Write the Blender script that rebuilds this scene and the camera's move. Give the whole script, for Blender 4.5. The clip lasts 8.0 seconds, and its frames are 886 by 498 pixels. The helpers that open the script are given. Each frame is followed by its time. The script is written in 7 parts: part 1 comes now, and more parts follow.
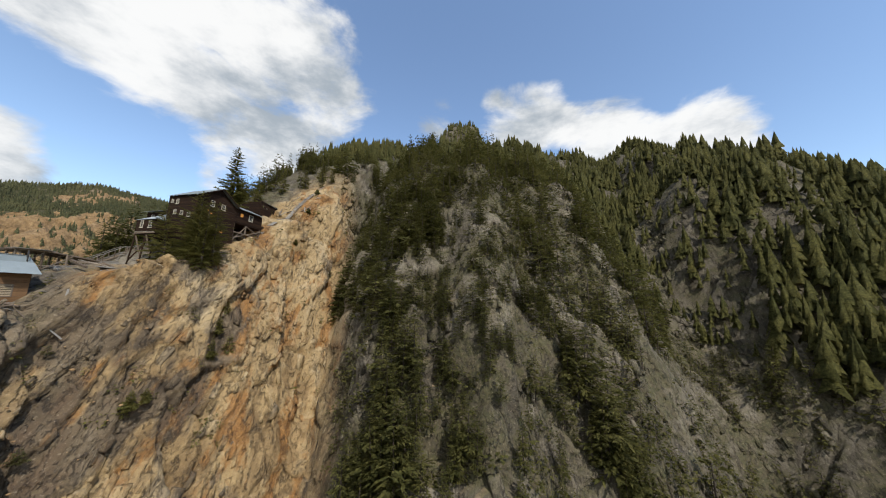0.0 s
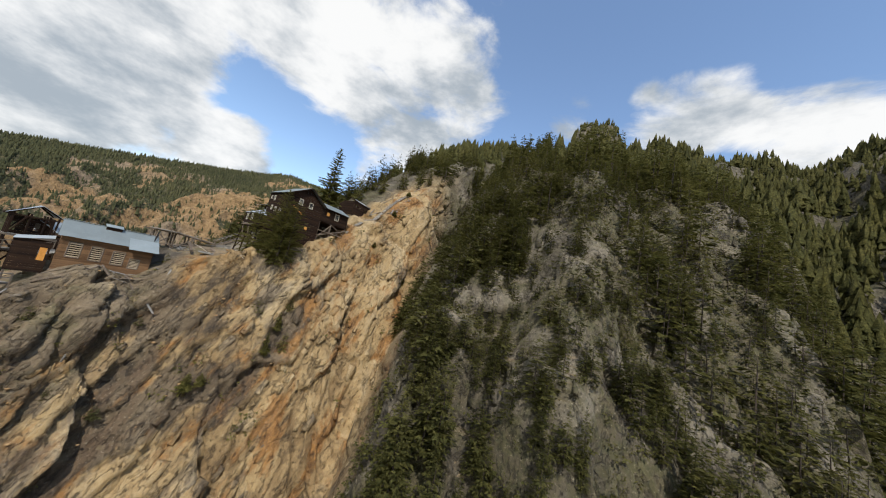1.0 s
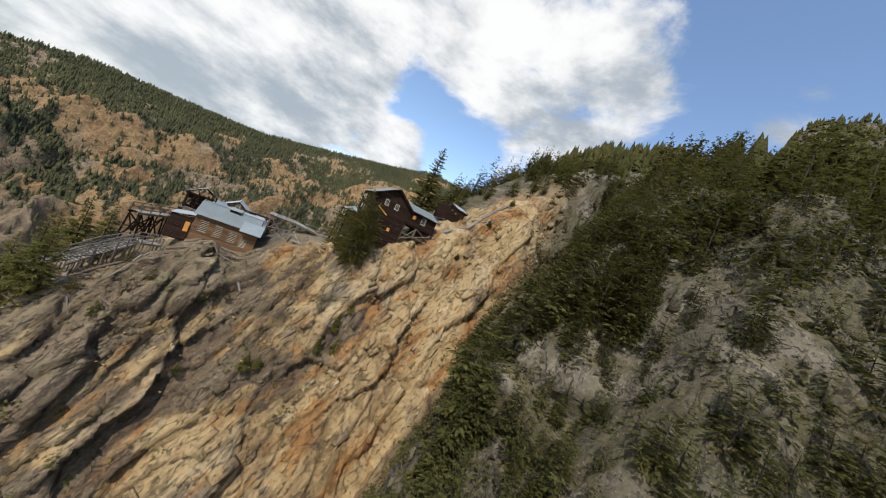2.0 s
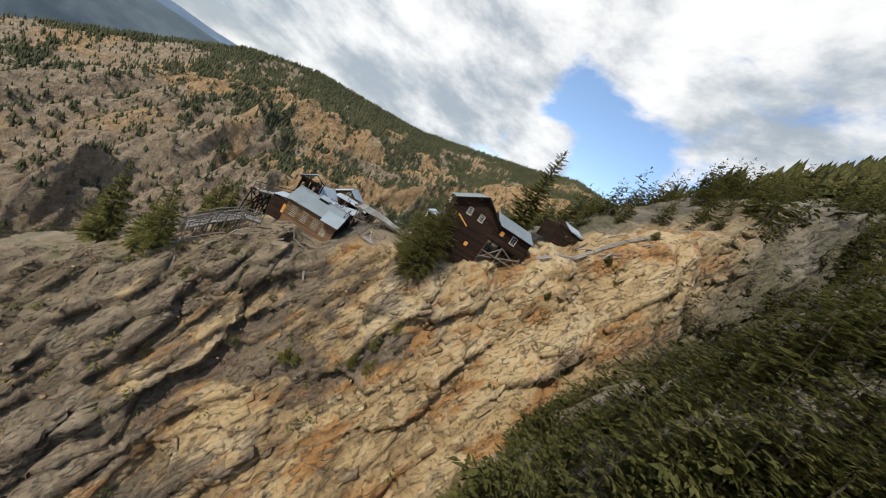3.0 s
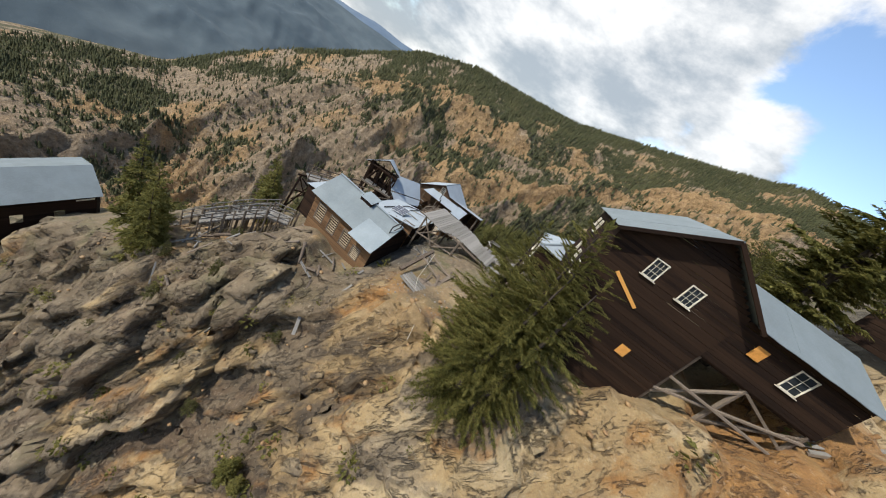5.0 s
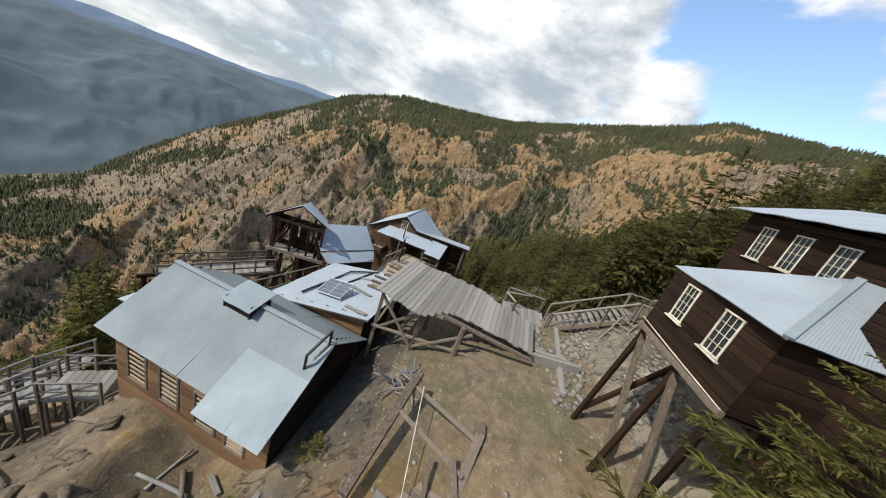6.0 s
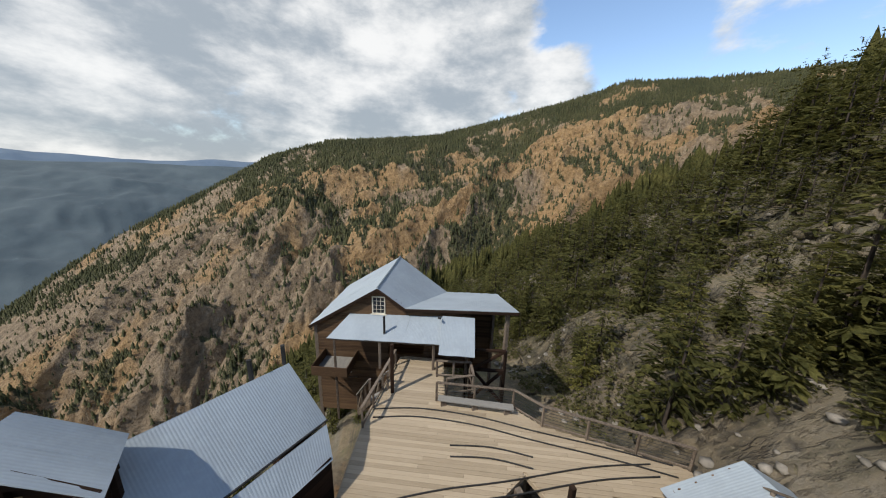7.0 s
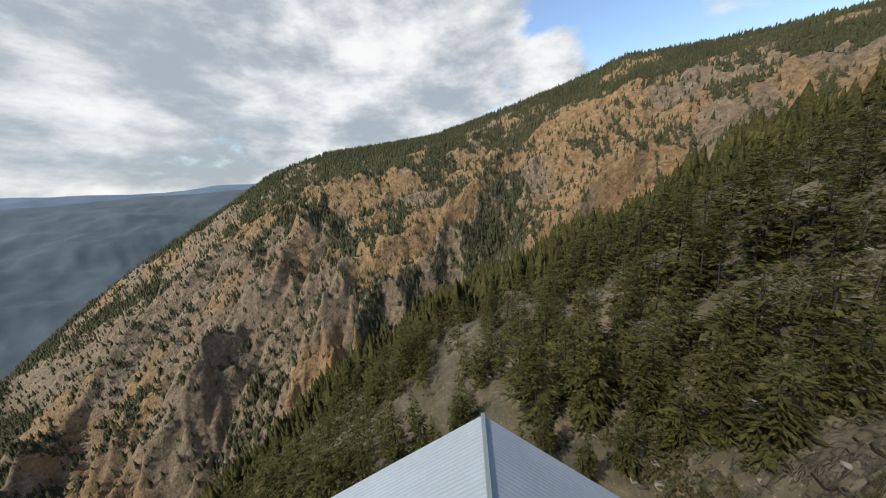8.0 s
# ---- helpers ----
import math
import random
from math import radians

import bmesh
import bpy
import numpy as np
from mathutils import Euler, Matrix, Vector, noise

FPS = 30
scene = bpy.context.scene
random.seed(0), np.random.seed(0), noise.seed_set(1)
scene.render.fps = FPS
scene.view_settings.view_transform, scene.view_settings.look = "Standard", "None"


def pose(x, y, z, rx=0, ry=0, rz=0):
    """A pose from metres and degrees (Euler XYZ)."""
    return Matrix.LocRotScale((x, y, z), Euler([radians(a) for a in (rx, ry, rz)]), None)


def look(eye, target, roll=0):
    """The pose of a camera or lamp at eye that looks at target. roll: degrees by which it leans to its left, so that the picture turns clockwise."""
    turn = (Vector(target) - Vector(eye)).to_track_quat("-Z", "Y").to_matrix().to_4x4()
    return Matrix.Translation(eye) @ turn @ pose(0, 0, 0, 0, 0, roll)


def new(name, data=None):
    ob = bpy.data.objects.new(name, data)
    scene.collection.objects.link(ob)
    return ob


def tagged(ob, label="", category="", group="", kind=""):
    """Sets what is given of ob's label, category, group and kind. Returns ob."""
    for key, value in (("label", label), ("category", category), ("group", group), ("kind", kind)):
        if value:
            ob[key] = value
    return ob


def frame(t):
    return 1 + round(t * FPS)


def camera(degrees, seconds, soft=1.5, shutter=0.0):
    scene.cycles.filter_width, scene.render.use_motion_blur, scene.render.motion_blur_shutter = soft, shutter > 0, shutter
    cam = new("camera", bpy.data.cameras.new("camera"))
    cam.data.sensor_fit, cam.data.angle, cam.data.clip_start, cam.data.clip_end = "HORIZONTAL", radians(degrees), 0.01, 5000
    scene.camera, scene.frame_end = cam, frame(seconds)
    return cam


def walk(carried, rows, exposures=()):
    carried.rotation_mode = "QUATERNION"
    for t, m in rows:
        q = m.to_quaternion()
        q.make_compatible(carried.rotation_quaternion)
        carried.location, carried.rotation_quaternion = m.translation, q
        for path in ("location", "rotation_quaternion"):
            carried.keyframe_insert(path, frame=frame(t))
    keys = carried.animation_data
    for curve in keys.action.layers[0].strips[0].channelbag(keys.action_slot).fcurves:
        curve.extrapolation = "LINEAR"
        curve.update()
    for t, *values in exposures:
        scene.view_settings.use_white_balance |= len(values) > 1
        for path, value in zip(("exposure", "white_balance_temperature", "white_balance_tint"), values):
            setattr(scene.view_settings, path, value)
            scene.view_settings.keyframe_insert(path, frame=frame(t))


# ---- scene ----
cam = camera(112.5, 8.0, soft=1.1)
PATH = [
    (0, (1.045, 0.956, -0.511), (-0.617, 20.567, 3.041), 0.51),
    (0.5, (3.197, 5.563, 2.086), (-2.032, 24.565, 5.485), 6.19),
    (1, (4.545, 10.343, 4.698), (-4.321, 28.045, 7.531), 11.79),
    (1.5, (5.036, 15.151, 7.271), (-7.259, 30.817, 9.114), 17.37),
    (1.7, (4.907, 17.037, 8.288), (-8.586, 31.737, 9.654), 19.61),
    (2.8, (-0.292, 27.478, 14.183), (-18.534, 35.238, 11.537), 31.32),
    (3, (-1.873, 28.852, 14.940), (-20.455, 35.422, 11.544), 32.92),
    (3.5, (-6.713, 32.114, 16.458), (-25.580, 35.954, 11.048), 37.17),
    (4, (-12.167, 33.965, 16.834), (-30.829, 35.430, 9.791), 40.70),
    (4.2, (-14.521, 34.241, 16.910), (-32.994, 35.065, 9.289), 40.92),
    (5.3, (-28.200, 34.152, 14.788), (-46.369, 33.329, 6.469), 32.74),
    (5.5, (-30.938, 33.782, 14.201), (-49.277, 33.051, 6.255), 29.79),
    (6, (-38.496, 32.270, 12.316), (-57.418, 32.399, 5.842), 19.10),
    (6.5, (-46.519, 30.676, 10.803), (-65.765, 32.015, 5.533), 8.06),
    (7, (-54.308, 29.462, 9.851), (-73.603, 31.570, 5.030), 1.76),
    (7.5, (-63.057, 28.499, 8.794), (-82.372, 30.542, 4.026), -2.00),
    (8, (-70.812, 27.749, 8.566), (-90.164, 29.238, 3.743), -4.83),
]
walk(cam, [(t, look(eye, target, roll)) for t, eye, target, roll in PATH], exposures=((0, 0.55), (1.5, 0.57), (3, 0.62), (4, 0.62), (5.5, 0.82), (6.5, 0.6), (7, 0.5), (8, 0.52)))

import itertools

# ---------- light ----------
world = bpy.data.worlds.new("sky_world")
scene.world = world
world.use_nodes = True
wn, wl = world.node_tree.nodes, world.node_tree.links
wn.clear()
SUN_TO = Vector((0.36, -0.58, 0.78)).normalized()
sky = wn.new("ShaderNodeTexSky")
sky.sky_type, sky.sun_disc = "NISHITA", False
sky.sun_elevation = math.asin(SUN_TO.z)
sky.sun_rotation = math.atan2(SUN_TO.x, SUN_TO.y)
sky.altitude, sky.air_density, sky.dust_density, sky.ozone_density = 900, 1.2, 0.5, 1.5
SKY_STRENGTH = 0.15
w_out, w_bg = wn.new("ShaderNodeOutputWorld"), wn.new("ShaderNodeBackground")
w_bg.inputs["Strength"].default_value = SKY_STRENGTH
wl.new(w_bg.outputs[0], w_out.inputs[0])


def wmath(op, a, b=None, c=None):
    n = wn.new("ShaderNodeMath")
    n.operation = op
    for i, v in enumerate((a, b, c)):
        if v is None:
            continue
        if isinstance(v, (int, float)):
            n.inputs[i].default_value = v
        else:
            wl.new(v, n.inputs[i])
    return n.outputs[0]


def wrange(v, a, b, lo=0.0, hi=1.0):
    n = wn.new("ShaderNodeMapRange")
    n.interpolation_type = "SMOOTHSTEP"
    wl.new(v, n.inputs[0])
    for i, q in enumerate((a, b, lo, hi)):
        n.inputs[i + 1].default_value = q
    return n.outputs[0]


# clouds: a layer seen in perspective, thick to the west, broken to the north
w_tc, w_sep = wn.new("ShaderNodeTexCoord"), wn.new("ShaderNodeSeparateXYZ")
wl.new(w_tc.outputs["Generated"], w_sep.inputs[0])
dx, dy, dz = w_sep.outputs
w_comb = wn.new("ShaderNodeCombineXYZ")
wl.new(dx, w_comb.inputs[0]), wl.new(dy, w_comb.inputs[1]), wl.new(wmath("MULTIPLY", dz, 2.1), w_comb.inputs[2])


def wnoise(scale, detail, rough, warp=0.0):
    n = wn.new("ShaderNodeTexNoise")
    n.inputs["Scale"].default_value, n.inputs["Detail"].default_value = scale, detail
    n.inputs["Roughness"].default_value, n.inputs["Distortion"].default_value = rough, warp
    wl.new(w_comb.outputs[0], n.inputs["Vector"])
    return n.outputs["Fac"]


def bank(az, el, inner, outer, weight):
    """A mass of cloud (or a clear gap) about a bearing, measured from west towards north."""
    c = Vector((-math.cos(radians(az)) * math.cos(radians(el)), math.sin(radians(az)) * math.cos(radians(el)), math.sin(radians(el))))
    d = wmath("ADD", wmath("ADD", wmath("MULTIPLY", dx, c.x), wmath("MULTIPLY", dy, c.y)), wmath("MULTIPLY", dz, c.z))
    return wrange(d, math.cos(radians(outer)), math.cos(radians(inner)), 0.0, weight)


cloud_big, cloud_small = wnoise(1.6, 3, 0.5, 0.4), wnoise(4.2, 10, 0.6, 0.3)
cover = wmath("ADD", wmath("MULTIPLY", cloud_big, 0.5), wmath("MULTIPLY", cloud_small, 0.55))
for az, el, inner, outer, weight in ((-45, 25, 30, 62, 0.27), (5, 32, 14, 34, 0.26), (46, 38, 11, 23, 0.24), (32, 21, 4, 13, -0.22), (26, 14, 2, 8, 0.2), (110, 75, 25, 65, -0.16), (101, 33.5, 3, 11, 0.25), (84, 34, 1, 6, 0.2), (116, 27.5, 2, 9, 0.22), (129, 23, 2, 9, 0.21), (105, 45, 0.5, 5, 0.17), (-140, 40, 30, 70, 0.1)):
    cover = wmath("ADD", cover, bank(az, el, inner, outer, weight))
cloud = wrange(cover, 0.575, 0.70)
tone = wrange(wnoise(3.4, 9, 0.6), 0.36, 0.64)
w_mix, w_cl = wn.new("ShaderNodeMixRGB"), wn.new("ShaderNodeMixRGB")
w_cl.inputs[1].default_value, w_cl.inputs[2].default_value = (1.85, 2.1, 2.35, 1), (4.5, 4.5, 4.45, 1)
wl.new(tone, w_cl.inputs[0])
wl.new(wmath("MULTIPLY", cloud, 0.96), w_mix.inputs[0])
wl.new(sky.outputs[0], w_mix.inputs[1]), wl.new(w_cl.outputs[0], w_mix.inputs[2])
wl.new(w_mix.outputs[0], w_bg.inputs["Color"])

sun = new("sun", bpy.data.lights.new("sun", "SUN"))
sun.data.energy, sun.data.angle, sun.data.color = 2.7, radians(0.6), (1.0, 0.955, 0.88)
sun.rotation_euler = (-SUN_TO).to_track_quat("-Z", "Y").to_euler()


# ---------- materials ----------
class Mat:
    """A small node builder on one principled material."""

    def __init__(self, name, rough=0.8, metal=0.0):
        self.m = bpy.data.materials.new(name)
        self.m.use_nodes = True
        self.n, self.l = self.m.node_tree.nodes, self.m.node_tree.links
        self.b = self.n["Principled BSDF"]
        self.b.inputs["Roughness"].default_value, self.b.inputs["Metallic"].default_value = rough, metal
        self.tc = self.n.new("ShaderNodeTexCoord").outputs["Object"]

    def vec(self, sx=1, sy=1, sz=1, rz=0.0, ry=0.0):
        m = self.n.new("ShaderNodeMapping")
        m.inputs["Scale"].default_value = (sx, sy, sz)
        m.inputs["Rotation"].default_value = (0, ry, rz)
        self.l.new(self.tc, m.inputs["Vector"])
        return m.outputs[0]

    def strata(self, a, b, c):
        """Coordinates drawn out along beds that dip to the south."""
        m = self.n.new("ShaderNodeMapping")
        m.vector_type = "TEXTURE"
        m.inputs["Scale"].default_value = (a, b, c)
        m.inputs["Rotation"].default_value = (radians(-36), 0, radians(8))
        self.l.new(self.tc, m.inputs["Vector"])
        return m.outputs[0]

    def noise(self, scale, detail=4, rough=0.55, vec=None, warp=0.0):
        t = self.n.new("ShaderNodeTexNoise")
        t.inputs["Scale"].default_value, t.inputs["Detail"].default_value = scale, detail
        t.inputs["Roughness"].default_value, t.inputs["Distortion"].default_value = rough, warp
        self.l.new(vec if vec is not None else self.tc, t.inputs["Vector"])
        return t.outputs["Fac"]

    def voronoi(self, scale, vec=None, feature="F1", out="Distance"):
        t = self.n.new("ShaderNodeTexVoronoi")
        t.feature = feature
        t.inputs["Scale"].default_value = scale
        self.l.new(vec if vec is not None else self.tc, t.inputs["Vector"])
        return t.outputs[out]

    def ramp(self, fac, stops):
        r = self.n.new("ShaderNodeValToRGB")
        e = r.color_ramp.elements
        while len(e) < len(stops):
            e.new(0.5)
        for q, (p, c) in zip(e, stops):
            q.position, q.color = p, (*c, 1) if len(c) == 3 else c
        self.l.new(fac, r.inputs[0])
        return r.outputs[0]

    def rng(self, fac, a, b, lo=0.0, hi=1.0):
        r = self.n.new("ShaderNodeMapRange")
        self.l.new(fac, r.inputs[0])
        for i, q in enumerate((a, b, lo, hi)):
            r.inputs[i + 1].default_value = q
        return r.outputs[0]

    def mix(self, fac, a, b, mode="MIX"):
        x = self.n.new("ShaderNodeMixRGB")
        x.blend_type = mode
        for i, v in enumerate((fac, a, b)):
            if isinstance(v, (int, float)):
                x.inputs[i].default_value = v
            elif isinstance(v, tuple):
                x.inputs[i].default_value = (*v, 1)
            else:
                self.l.new(v, x.inputs[i])
        return x.outputs[0]

    def math(self, op, a, b):
        x = self.n.new("ShaderNodeMath")
        x.operation = op
        for i, v in enumerate((a, b)):
            if isinstance(v, (int, float)):
                x.inputs[i].default_value = v
            else:
                self.l.new(v, x.inputs[i])
        return x.outputs[0]

    def obj_random(self):
        return self.n.new("ShaderNodeObjectInfo").outputs["Random"]

    def island(self):
        return self.n.new("ShaderNodeNewGeometry").outputs["Random Per Island"]

    def done(self, colour, bump=None, strength=0.3, dist=0.05, rough=None):
        self.l.new(colour, self.b.inputs["Base Color"])
        if bump is not None:
            k = self.n.new("ShaderNodeBump")
            k.inputs["Strength"].default_value, k.inputs["Distance"].default_value = strength, dist
            self.l.new(bump, k.inputs["Height"])
            self.l.new(k.outputs[0], self.b.inputs["Normal"])
        if rough is not None:
            self.l.new(rough, self.b.inputs["Roughness"])
        return self.m


def wood(name, lo, mid, hi, grain=(1.5, 1.5, 26), rough=0.85):
    q = Mat(name, rough)
    g = q.noise(2.2, 6, 0.62, q.vec(*grain), 0.4)
    c = q.ramp(g, [(0.28, lo), (0.52, mid), (0.78, hi)])
    patch = q.noise(0.9, 4, 0.6)
    c = q.mix(q.rng(patch, 0.35, 0.7, 0.0, 0.45), c, tuple(v * 0.55 for v in mid))
    c = q.mix(q.rng(q.obj_random(), 0, 1, 0.0, 0.42), c, tuple(min(1, v * 1.35) for v in hi))
    q.b.inputs["Specular IOR Level"].default_value = 0.15
    return q.done(c, g, 0.35, 0.02)


def metal_roof(name, base, rust=0.25):
    q = Mat(name, 0.66, 0.1)
    big, fine = q.noise(0.45, 5, 0.6), q.noise(6.0, 4, 0.6)
    c = q.mix(q.rng(big, 0.35, 0.7, 0.0, 0.8), base, tuple(v * 0.78 for v in base))
    c = q.mix(q.rng(fine, 0.45, 0.8, 0.0, 0.3), c, tuple(v * 1.25 for v in base))
    streak = q.noise(1.6, 5, 0.65, q.vec(3, 3, 0.35))
    c = q.mix(q.rng(streak, 0.6, 0.85, 0.0, rust), c, (0.20, 0.15, 0.11))
    c = q.mix(q.rng(q.obj_random(), 0, 1, 0.0, 0.2), c, tuple(v * 0.7 for v in base))
    return q.done(c, fine, 0.08, 0.01, q.rng(big, 0.3, 0.7, 0.58, 0.76))


def plain(name, colour, rough=0.6, metal=0.0, var=0.35, scale=4.0):
    q = Mat(name, rough, metal)
    g = q.noise(scale, 5, 0.6)
    return q.done(q.mix(q.rng(g, 0.3, 0.75, 0.0, 1.0), tuple(v * (1 - var) for v in colour), tuple(min(1, v * (1 + var)) for v in colour)), g, 0.2, 0.01)


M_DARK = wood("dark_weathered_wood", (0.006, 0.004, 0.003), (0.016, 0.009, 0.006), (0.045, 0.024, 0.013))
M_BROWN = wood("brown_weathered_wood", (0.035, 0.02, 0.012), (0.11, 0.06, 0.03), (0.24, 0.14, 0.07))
M_BROWND = wood("dark_brown_boards", (0.02, 0.011, 0.007), (0.062, 0.036, 0.02), (0.15, 0.092, 0.05))
M_GREY = wood("grey_weathered_wood", (0.085, 0.077, 0.066), (0.19, 0.175, 0.15), (0.32, 0.30, 0.265), (2, 26, 2))
M_POST = wood("old_grey_brown_timber", (0.04, 0.03, 0.024), (0.12, 0.09, 0.065), (0.26, 0.21, 0.16), (6, 6, 3))
M_TAN = wood("new_tan_wood", (0.23, 0.175, 0.11), (0.34, 0.265, 0.175), (0.43, 0.345, 0.24), (4, 20, 4))
M_ORANGE = wood("fresh_orange_board", (0.42, 0.17, 0.035), (0.62, 0.27, 0.06), (0.7, 0.36, 0.1))
M_CREAM = plain("cream_window_paint", (0.62, 0.57, 0.45), 0.6)
M_ROOF = metal_roof("galvanised_roof", (0.185, 0.215, 0.218))
M_ROOFM = metal_roof("newer_galvanised_roof", (0.25, 0.29, 0.30), 0.15)
M_ROOFL = metal_roof("pale_galvanised_roof", (0.33, 0.37, 0.395), 0.12)
M_STEEL = plain("dull_steel", (0.20, 0.21, 0.22), 0.45, 0.7)
M_IRON = plain("dark_iron", (0.03, 0.028, 0.026), 0.6, 0.4)
M_ROPE = plain("pale_rope", (0.55, 0.5, 0.4), 0.9)
M_GLASS = plain("dusty_glass", (0.03, 0.035, 0.04), 0.12, 0.0, 0.2)
M_CELL = plain("solar_cell", (0.13, 0.14, 0.165), 0.25, 0.2, 0.2)
M_ALU = plain("aluminium_frame", (0.6, 0.62, 0.64), 0.35, 0.8, 0.1)
M_MESH = plain("wire_mesh", (0.05, 0.05, 0.045), 0.5, 0.5)
M_BARK = plain("bark", (0.05, 0.036, 0.026), 0.9, 0, 0.5, 3.0)


def leaf(name, dark, mid, light, size=0.16, clump=2.2):
    q = Mat(name, 0.8)
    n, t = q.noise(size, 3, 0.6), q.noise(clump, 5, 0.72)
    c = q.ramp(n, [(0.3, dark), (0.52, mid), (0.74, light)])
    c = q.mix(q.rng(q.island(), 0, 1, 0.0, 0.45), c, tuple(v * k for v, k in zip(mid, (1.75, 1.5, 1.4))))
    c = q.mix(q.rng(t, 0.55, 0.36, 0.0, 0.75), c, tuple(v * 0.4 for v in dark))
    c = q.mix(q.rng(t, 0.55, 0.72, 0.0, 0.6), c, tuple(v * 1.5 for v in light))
    q.b.inputs["Specular IOR Level"].default_value = 0.2
    m = q.done(c, t, 0.8, 0.45 / clump)
    thin, both = q.n.new("ShaderNodeBsdfTranslucent"), q.n.new("ShaderNodeMixShader")
    both.inputs[0].default_value = 0.45
    q.l.new(c, thin.inputs["Color"])
    q.l.new(q.b.outputs[0], both.inputs[1]), q.l.new(thin.outputs[0], both.inputs[2])
    q.l.new(both.outputs[0], q.n["Material Output"].inputs["Surface"])
    return m


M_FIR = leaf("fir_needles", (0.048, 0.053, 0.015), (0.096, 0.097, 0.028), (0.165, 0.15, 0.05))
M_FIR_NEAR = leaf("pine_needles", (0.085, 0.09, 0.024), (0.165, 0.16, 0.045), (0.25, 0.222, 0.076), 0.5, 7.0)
# needles of distant firs, paled and cooled by haze put into the colour
M_FIR_FAR = leaf("far_needles_haze_tint", (0.068, 0.078, 0.038), (0.105, 0.112, 0.052), (0.165, 0.155, 0.07), 0.012, 0.8)
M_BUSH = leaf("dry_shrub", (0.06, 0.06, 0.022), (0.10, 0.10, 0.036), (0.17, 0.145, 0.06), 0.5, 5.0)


def ground_material():
    """Rock, scree and thin grass: ochre-stained where the ore body crops out, grey beside it."""
    q = Mat("mountain_rock", 0.92)
    sep = q.n.new("ShaderNodeSeparateXYZ")
    q.l.new(q.tc, sep.inputs[0])
    x, y, z = sep.outputs
    nz = q.n.new("ShaderNodeSeparateXYZ")
    q.l.new(q.n.new("ShaderNodeNewGeometry").outputs["True Normal"], nz.inputs[0])
    plate = q.n.new("ShaderNodeAttribute")
    plate.attribute_name = "plate"
    plate = plate.outputs["Fac"]
    dip = q.strata(1.6, 0.8, 3.0)
    coarse, mid = q.noise(0.11, 5, 0.6), q.noise(0.55, 8, 0.68, dip)
    fine, grit = q.noise(2.2, 8, 0.72), q.noise(11.0, 6, 0.75)
    tone = q.math("ADD", q.math("MULTIPLY", mid, 0.62), q.math("ADD", q.math("MULTIPLY", plate, 0.3), q.math("MULTIPLY", fine, 0.22)))
    grey = q.ramp(tone, [(0.3, (0.042, 0.035, 0.025)), (0.5, (0.097, 0.08, 0.057)), (0.64, (0.175, 0.148, 0.107)), (0.82, (0.31, 0.27, 0.205))])
    ochre = q.ramp(tone, [(0.28, (0.13, 0.08, 0.032)), (0.43, (0.265, 0.172, 0.076)), (0.57, (0.405, 0.28, 0.13)), (0.8, (0.52, 0.40, 0.23))])
    rust = q.ramp(fine, [(0.3, (0.19, 0.08, 0.022)), (0.7, (0.40, 0.19, 0.045))])
    ochre = q.mix(q.rng(q.noise(0.34, 6, 0.65, dip), 0.52, 0.6, 0.0, 0.85), ochre, rust)
    slate = q.ramp(tone, [(0.3, (0.036, 0.027, 0.019)), (0.55, (0.1, 0.073, 0.047)), (0.85, (0.22, 0.168, 0.11))])
    plain_rock = q.math("ADD", q.math("ADD", q.noise(0.2, 6, 0.62, dip), q.rng(plate, 0.2, 0.8, -0.035, 0.035)), q.rng(y, 18, 48, 0.16, -0.055))
    ochre = q.mix(q.rng(plain_rock, 0.53, 0.6, 0.0, 0.85), ochre, slate)
    # the ore outcrop: west of the gully, and in blotches on the next spur
    out = q.math("MULTIPLY", q.rng(q.math("ADD", x, q.math("MULTIPLY", q.math("SUBTRACT", y, 40.0), 0.36)), -14, -19, 0, 1), q.rng(x, -46.5, -42, 0, 1))
    out = q.math("MULTIPLY", out, q.rng(y, 90, 70, 0, 1))
    c = q.mix(out, grey, ochre)
    c = q.mix(q.rng(grit, 0.36, 0.7, 0.4, 0.0), c, q.mix(0.6, c, (0.02, 0.016, 0.012)))
    # soil and thin grass on gentle ground
    soil = q.ramp(fine, [(0.3, (0.105, 0.075, 0.044)), (0.55, (0.20, 0.145, 0.085)), (0.8, (0.32, 0.245, 0.155))])
    grass = q.ramp(grit, [(0.3, (0.055, 0.058, 0.02)), (0.7, (0.14, 0.132, 0.048))])
    soil = q.mix(q.rng(q.noise(0.4, 6, 0.65), 0.46, 0.6, 0, 0.85), soil, grass)
    flat = q.math("ADD", nz.outputs[2], q.rng(mid, 0.3, 0.7, -0.12, 0.12))
    c = q.mix(q.rng(flat, 0.8, 0.93, 0.0, 0.9), c, q.mix(q.math("MULTIPLY", out, 0.65), soil, ochre))
    # brush and duff among the woods
    duff = q.ramp(fine, [(0.3, (0.045, 0.038, 0.02)), (0.65, (0.11, 0.09, 0.046))])
    yard = q.math("MULTIPLY", q.math("MULTIPLY", q.rng(x, -80, -70, 0, 1), q.rng(x, -34, -40, 0, 1)), q.math("MULTIPLY", q.rng(y, -14, -4, 0, 1), q.rng(y, 47, 41, 0, 1)))
    rubbed = q.mix(q.rng(q.noise(0.25, 5, 0.6), 0.36, 0.54, 0.1, 0.85), soil, ochre)
    c = q.mix(q.math("MULTIPLY", q.math("MULTIPLY", yard, q.rng(y, 30, 24, 0, 1)), 0.75), c, rubbed)
